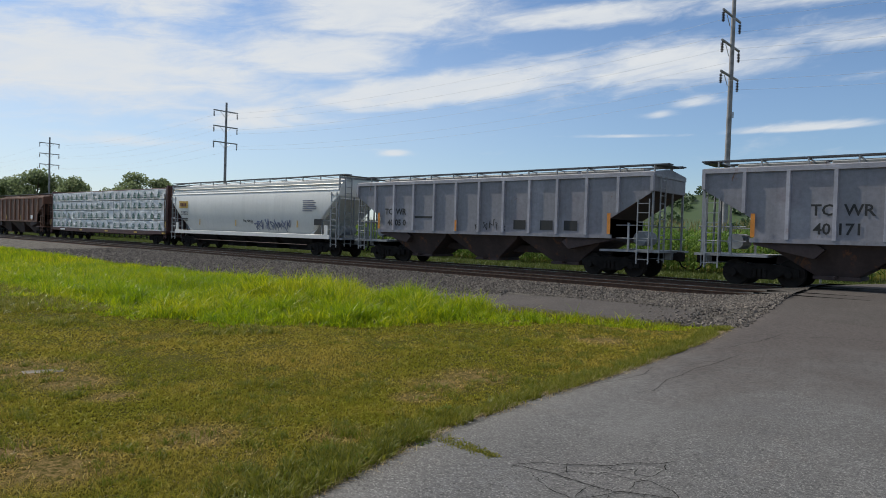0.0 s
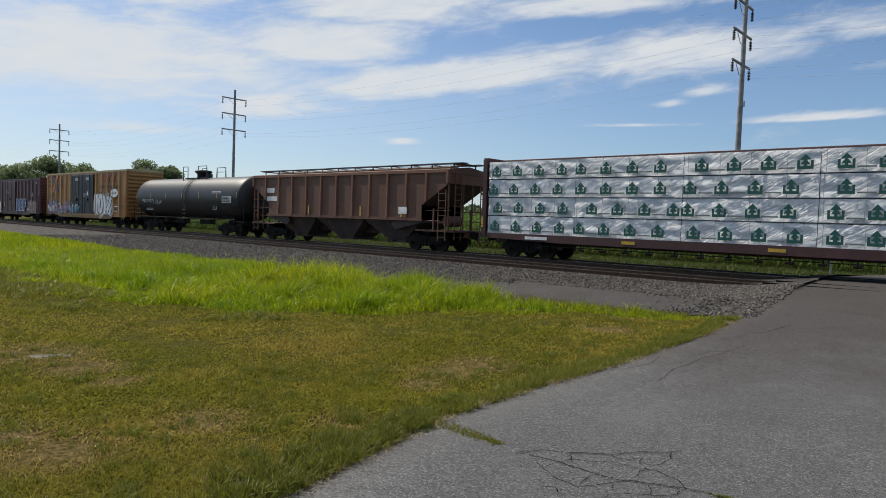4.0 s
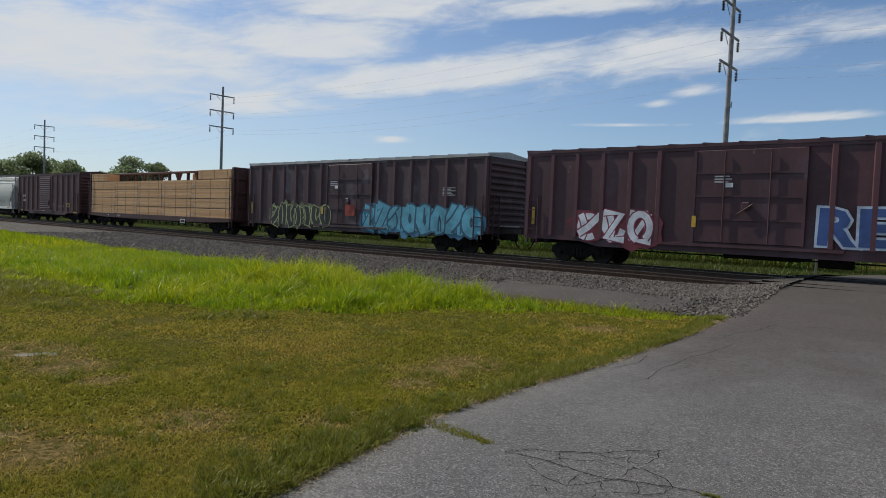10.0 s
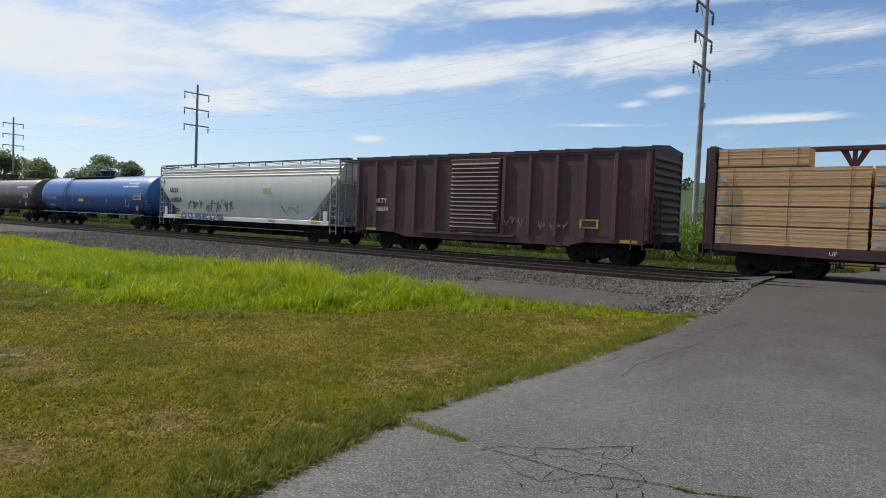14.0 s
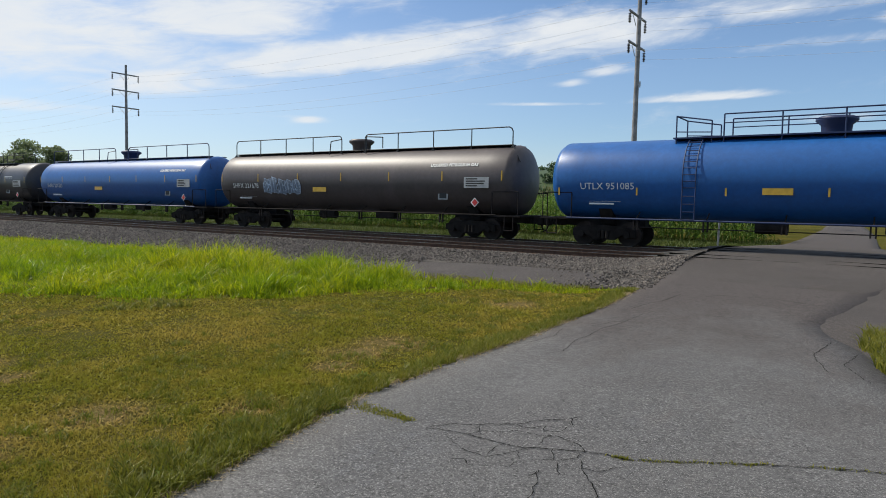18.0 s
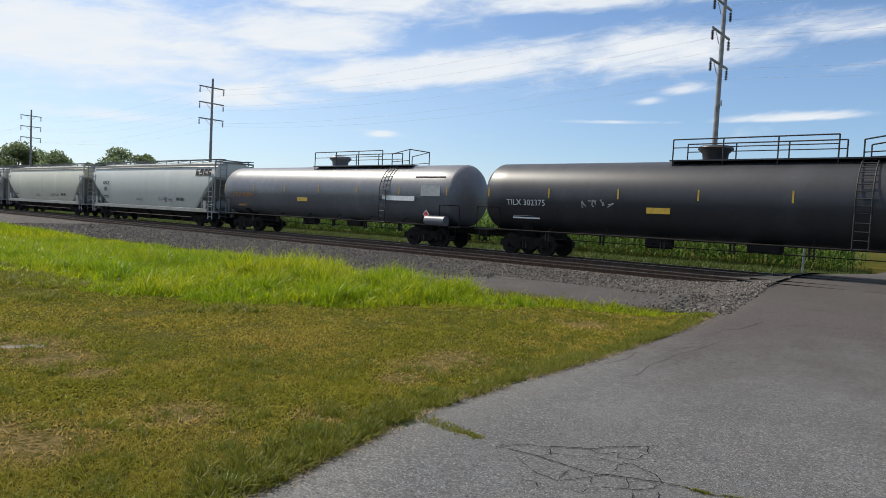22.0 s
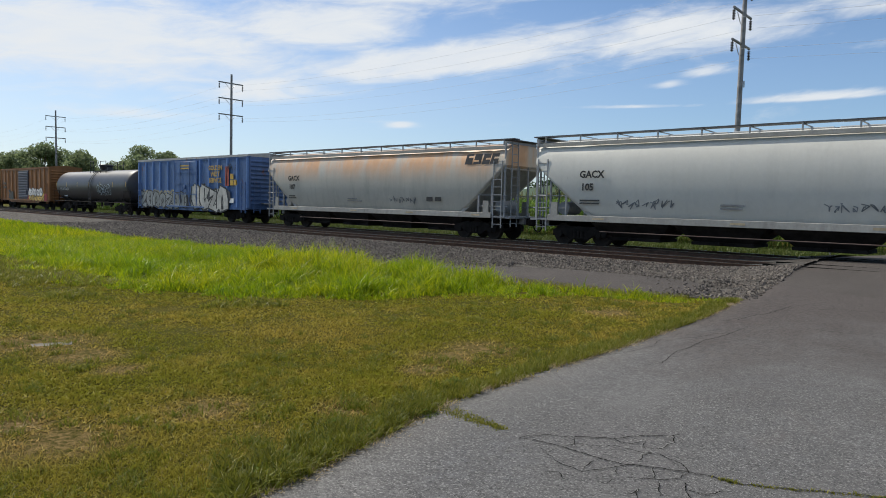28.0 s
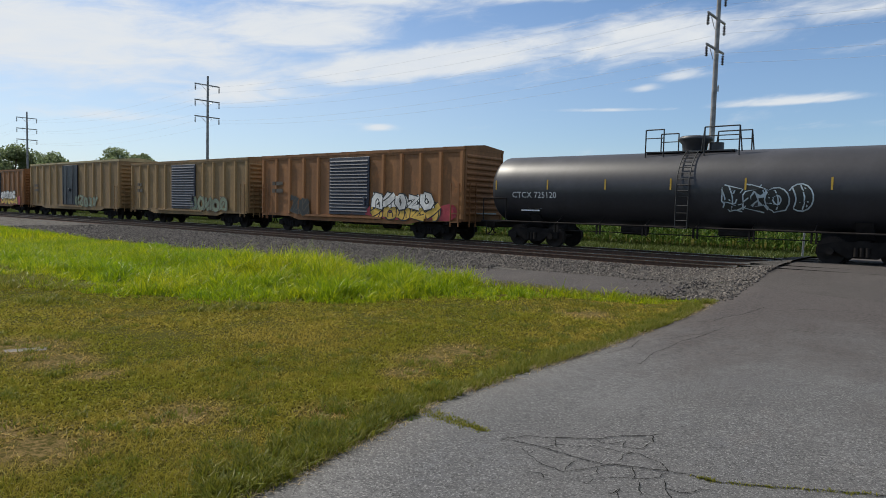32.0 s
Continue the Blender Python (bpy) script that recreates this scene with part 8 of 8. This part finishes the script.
        c = place(smooth_hopper(lab, L, 4.42, M[m], M["cage"], M["hop_low"], M["hop_sill"]), r, l)
        if num:
            lettering("GACX", -L / 2 + 2.7, hs(2.85, 0.03), 2.85, 0.38, K, c, 0.014)
            lettering(num, -L / 2 + 2.5, hs(2.35, 0.03), 2.35, 0.38, K, c, 0.014)
            mb = MB()
            ex, ez = L / 2 - 1.25, 3.62
            for a, slit in ((-0.98, 0.10), (-0.48, -0.08), (0.02, 0.0), (0.48, 0.04)):
                for lo, hi, p, q in ((-0.23, slit - 0.04, 0.0, 0.42), (slit + 0.04, 0.23, 0.0, 0.42), (slit - 0.05, slit + 0.05, 0.0 if slit >= 0 else 0.28, 0.16 if slit >= 0 else 0.42)):
                    mb.poly([(ex + a + p + lo * 0.35, ez + lo), (ex + a + q + lo * 0.35, ez + lo), (ex + a + q + hi * 0.35, ez + hi), (ex + a + p + hi * 0.35, ez + hi)], hs(3.62, 0.05) - 0.001 * (lo > 0))
            part("emblem", mb, ink("charcoal", (0.06, 0.055, 0.055)), c, "dark slanted block emblem")
        bars(-L / 2 + 2.6, 1.8, hs(1.9, 0.04), 0.9, 2, 0.06, K, c, i)
        bars(-1.0, 1.7, hs(1.7, 0.04), 1.2, 2, 0.06, ink("grey", (0.16, 0.17, 0.18)), c, i + 5)
        tag(c, 1.6, 3.6, 1.45, 1.95, 0, ink("grey", (0.16, 0.17, 0.18)), 150 + i, hs)
        if i == 2:
            tag(c, -5.6, -3.2, 1.5, 2.0, 0, ink("grey", (0.16, 0.17, 0.18)), 160, hs)
        for x in (4.3, 4.85):
            patch(x, x + 0.4, 1.68, 1.88, hs(1.8, 0.04), K, c)
        for x in (-6.5, -1.2, 3.0, 7.2):
            patch(x, x + 0.5, 1.06, 1.14, -1.566, ink("dull_tape", (0.42, 0.34, 0.22)), c, "reflective_strip")
    # blue box car
    L = 15.65
    c = place(boxcar("faded blue boxcar with a plug door and silver graffiti", L, 4.42, M["box_blue"], M["roof_grey"], ("plug", -0.22, 3.35), 13, 0.92), -411.3, -427.0)
    lettering("GOLDEN\nWEST\nSERVICE", 3.85, -1.57, 3.2, 0.44, M["yellow"], c, 0.012)
    patch(5.15, 5.6, 2.4, 3.7, -1.57, ink("red", (0.30, 0.05, 0.03)), c, "emblem", "red block")
    for x, z in ((5.75, 2.85), (5.75, 2.45), (6.2, 2.45)):
        patch(x, x + 0.4, z, z + 0.36, -1.57, M["yellow"], c, "emblem", "yellow block")
    tag(c, 5.4, 6.6, 3.3, 4.0, -1.575, K, 171)
    graffiti(c, -7.3, 0.0, 0.9, 1.85, -1.57, ink("silver2", (0.22, 0.235, 0.23)), K, 172, 7, ink("charcoal2", (0.05, 0.05, 0.055)), None, 0.2)
    graffiti(c, 0.8, 5.4, 0.9, 2.2, -1.58, ink("silver3", (0.40, 0.39, 0.35)), K, 173, 4, ink("charcoal2", (0.05, 0.05, 0.055)), None, 0.24)
    graffiti(c, -7.0, -1.8, 1.7, 2.1, -1.555, ink("buff", (0.30, 0.27, 0.17)), ink("buff2", (0.20, 0.21, 0.20)), 174, 9)
    bars(-0.2, 3.8, -1.612, 1.4, 2, 0.1, M["yellow"], c, 6)
    patch(5.6, 6.2, 1.3, 1.6, -1.58, Wt, c)
    # black tank
    L = 16.6
    c = place(tankcar("black tank car with a central ladder and top platform", L, 1.42, 2.42, M["tank_black"], "gp"), -428.9, -445.5)
    tank_dress(c, L, 1.42, 2.42, "CTCX 725120", 181, None, False)
    w = tank_wrap(1.42, 2.42)
    graffiti(c, 1.8, 4.6, 1.72, 2.5, 0, ink("black2", (0.02, 0.022, 0.02)), ink("pale", (0.45, 0.52, 0.55)), 182, 4, None, lambda z, o=0: w(z, o + 0.012))
    # rusty box cars
    for r, l, m, dm, dk, seed, lab in ((-446.6, -461.9, "box_rust", "door_dark", "slide", 191, "rusty tan boxcar with a dark corrugated door and graffiti"), (-463.3, -478.4, "box_rust2", "door_dark", "slide", 201, "rusty ochre boxcar with a dark corrugated door"),
                                       (-480.3, -498.5, "box_rust2", "door_blue", "plug", 211, "ochre boxcar with a dark plug door"), (-500.2, -516.0, "box_rust", "door_dark", "slide", 221, "rusty tan boxcar with a dark corrugated door and graffiti"), (-518.0, -533.0, "box_rust2", "door_dark", "slide", 231, "rusty ochre boxcar with a dark corrugated door")):
        L = r - l - 0.1
        c = place(boxcar(lab, L, 4.68 if seed == 211 else 4.3, M[m], M["roof_tan"] if seed == 211 else M[m], (dk, 0.0, 3.1), 12, 0.92, M[dm]), r, l)
        if seed in (191, 221):
            red = ink("crimson", (0.36, 0.035, 0.05))
            graffiti(c, 1.7, 6.3, 0.98, 1.6, -1.57, ink("mustard", (0.58, 0.36, 0.06)), K, seed + 1, 5, red, None, 0.24)
            graffiti(c, 1.8, 5.9, 1.5, 2.1, -1.59, ink("cream", (0.62, 0.60, 0.56)), K, seed + 3, 5, None, None, 0.24)
            part("graffiti", MB().poly(ellipse(6.7, 1.3, 0.55, 0.42, 14, 0, 0.2, random.Random(seed)), -1.571), red, c, "red sprayed cloud beside the lettering")
            graffiti(c, -4.9, -3.2, 1.0, 1.9, -1.57, ink("black2", (0.02, 0.022, 0.02)), ink("soot", (0.08, 0.06, 0.04)), seed + 2, 2)
        else:
            graffiti(c, 1.0, 5.4, 1.0, 1.8, -1.57, ink("moss", (0.16, 0.19, 0.12)), ink("soot", (0.08, 0.06, 0.04)), seed + 1, 5)
        bars(-L / 2 + 1.6, 2.6, -1.57, 1.1, 2, 0.22, ink("soot", (0.08, 0.06, 0.04)), c, seed)


def travelled(t):
    """Metres that the train has gone."""
    return 12.847 * t + 0.02537 * t * t - 0.00027986 * t ** 3


def motions():
    times = [0, 2, 4, 6, 8, 10, 12, 14, 16, 18, 20, 22, 24, 26, 28, 30, 32]
    for car, x in CARS:
        walk(car, [(t, pose(x + travelled(t), YT, ZR)) for t in times])
    # wheels turn while their car passes by
    for wheel, car, k in WHEELS:
        x = dict((c.name, q) for c, q in CARS)[car.name] + wheel.parent.matrix_basis.translation.x + k
        on = [f / 30 for f in range(0, 961) if -62 < x + travelled(f / 30) < 12]
        if len(on) < 3:
            continue
        times_w = ([0.0] if on[0] > 0 else []) + on + ([32.0] if on[-1] < 31.99 else [])
        rows = []
        for t in times_w:
            q = min(max(t, on[0]), on[-1])
            rows.append((t, pose(k, 0, 0.44, 0, math.degrees(travelled(q) / 0.44) % 360, 0)))
        walk(wheel, rows)


build_ground()
build_cracks()
build_tracks()
build_grass()
build_slab()
build_weeds()
build_poles()
build_signs()
build_corn()
build_far()
build_train()
motions()
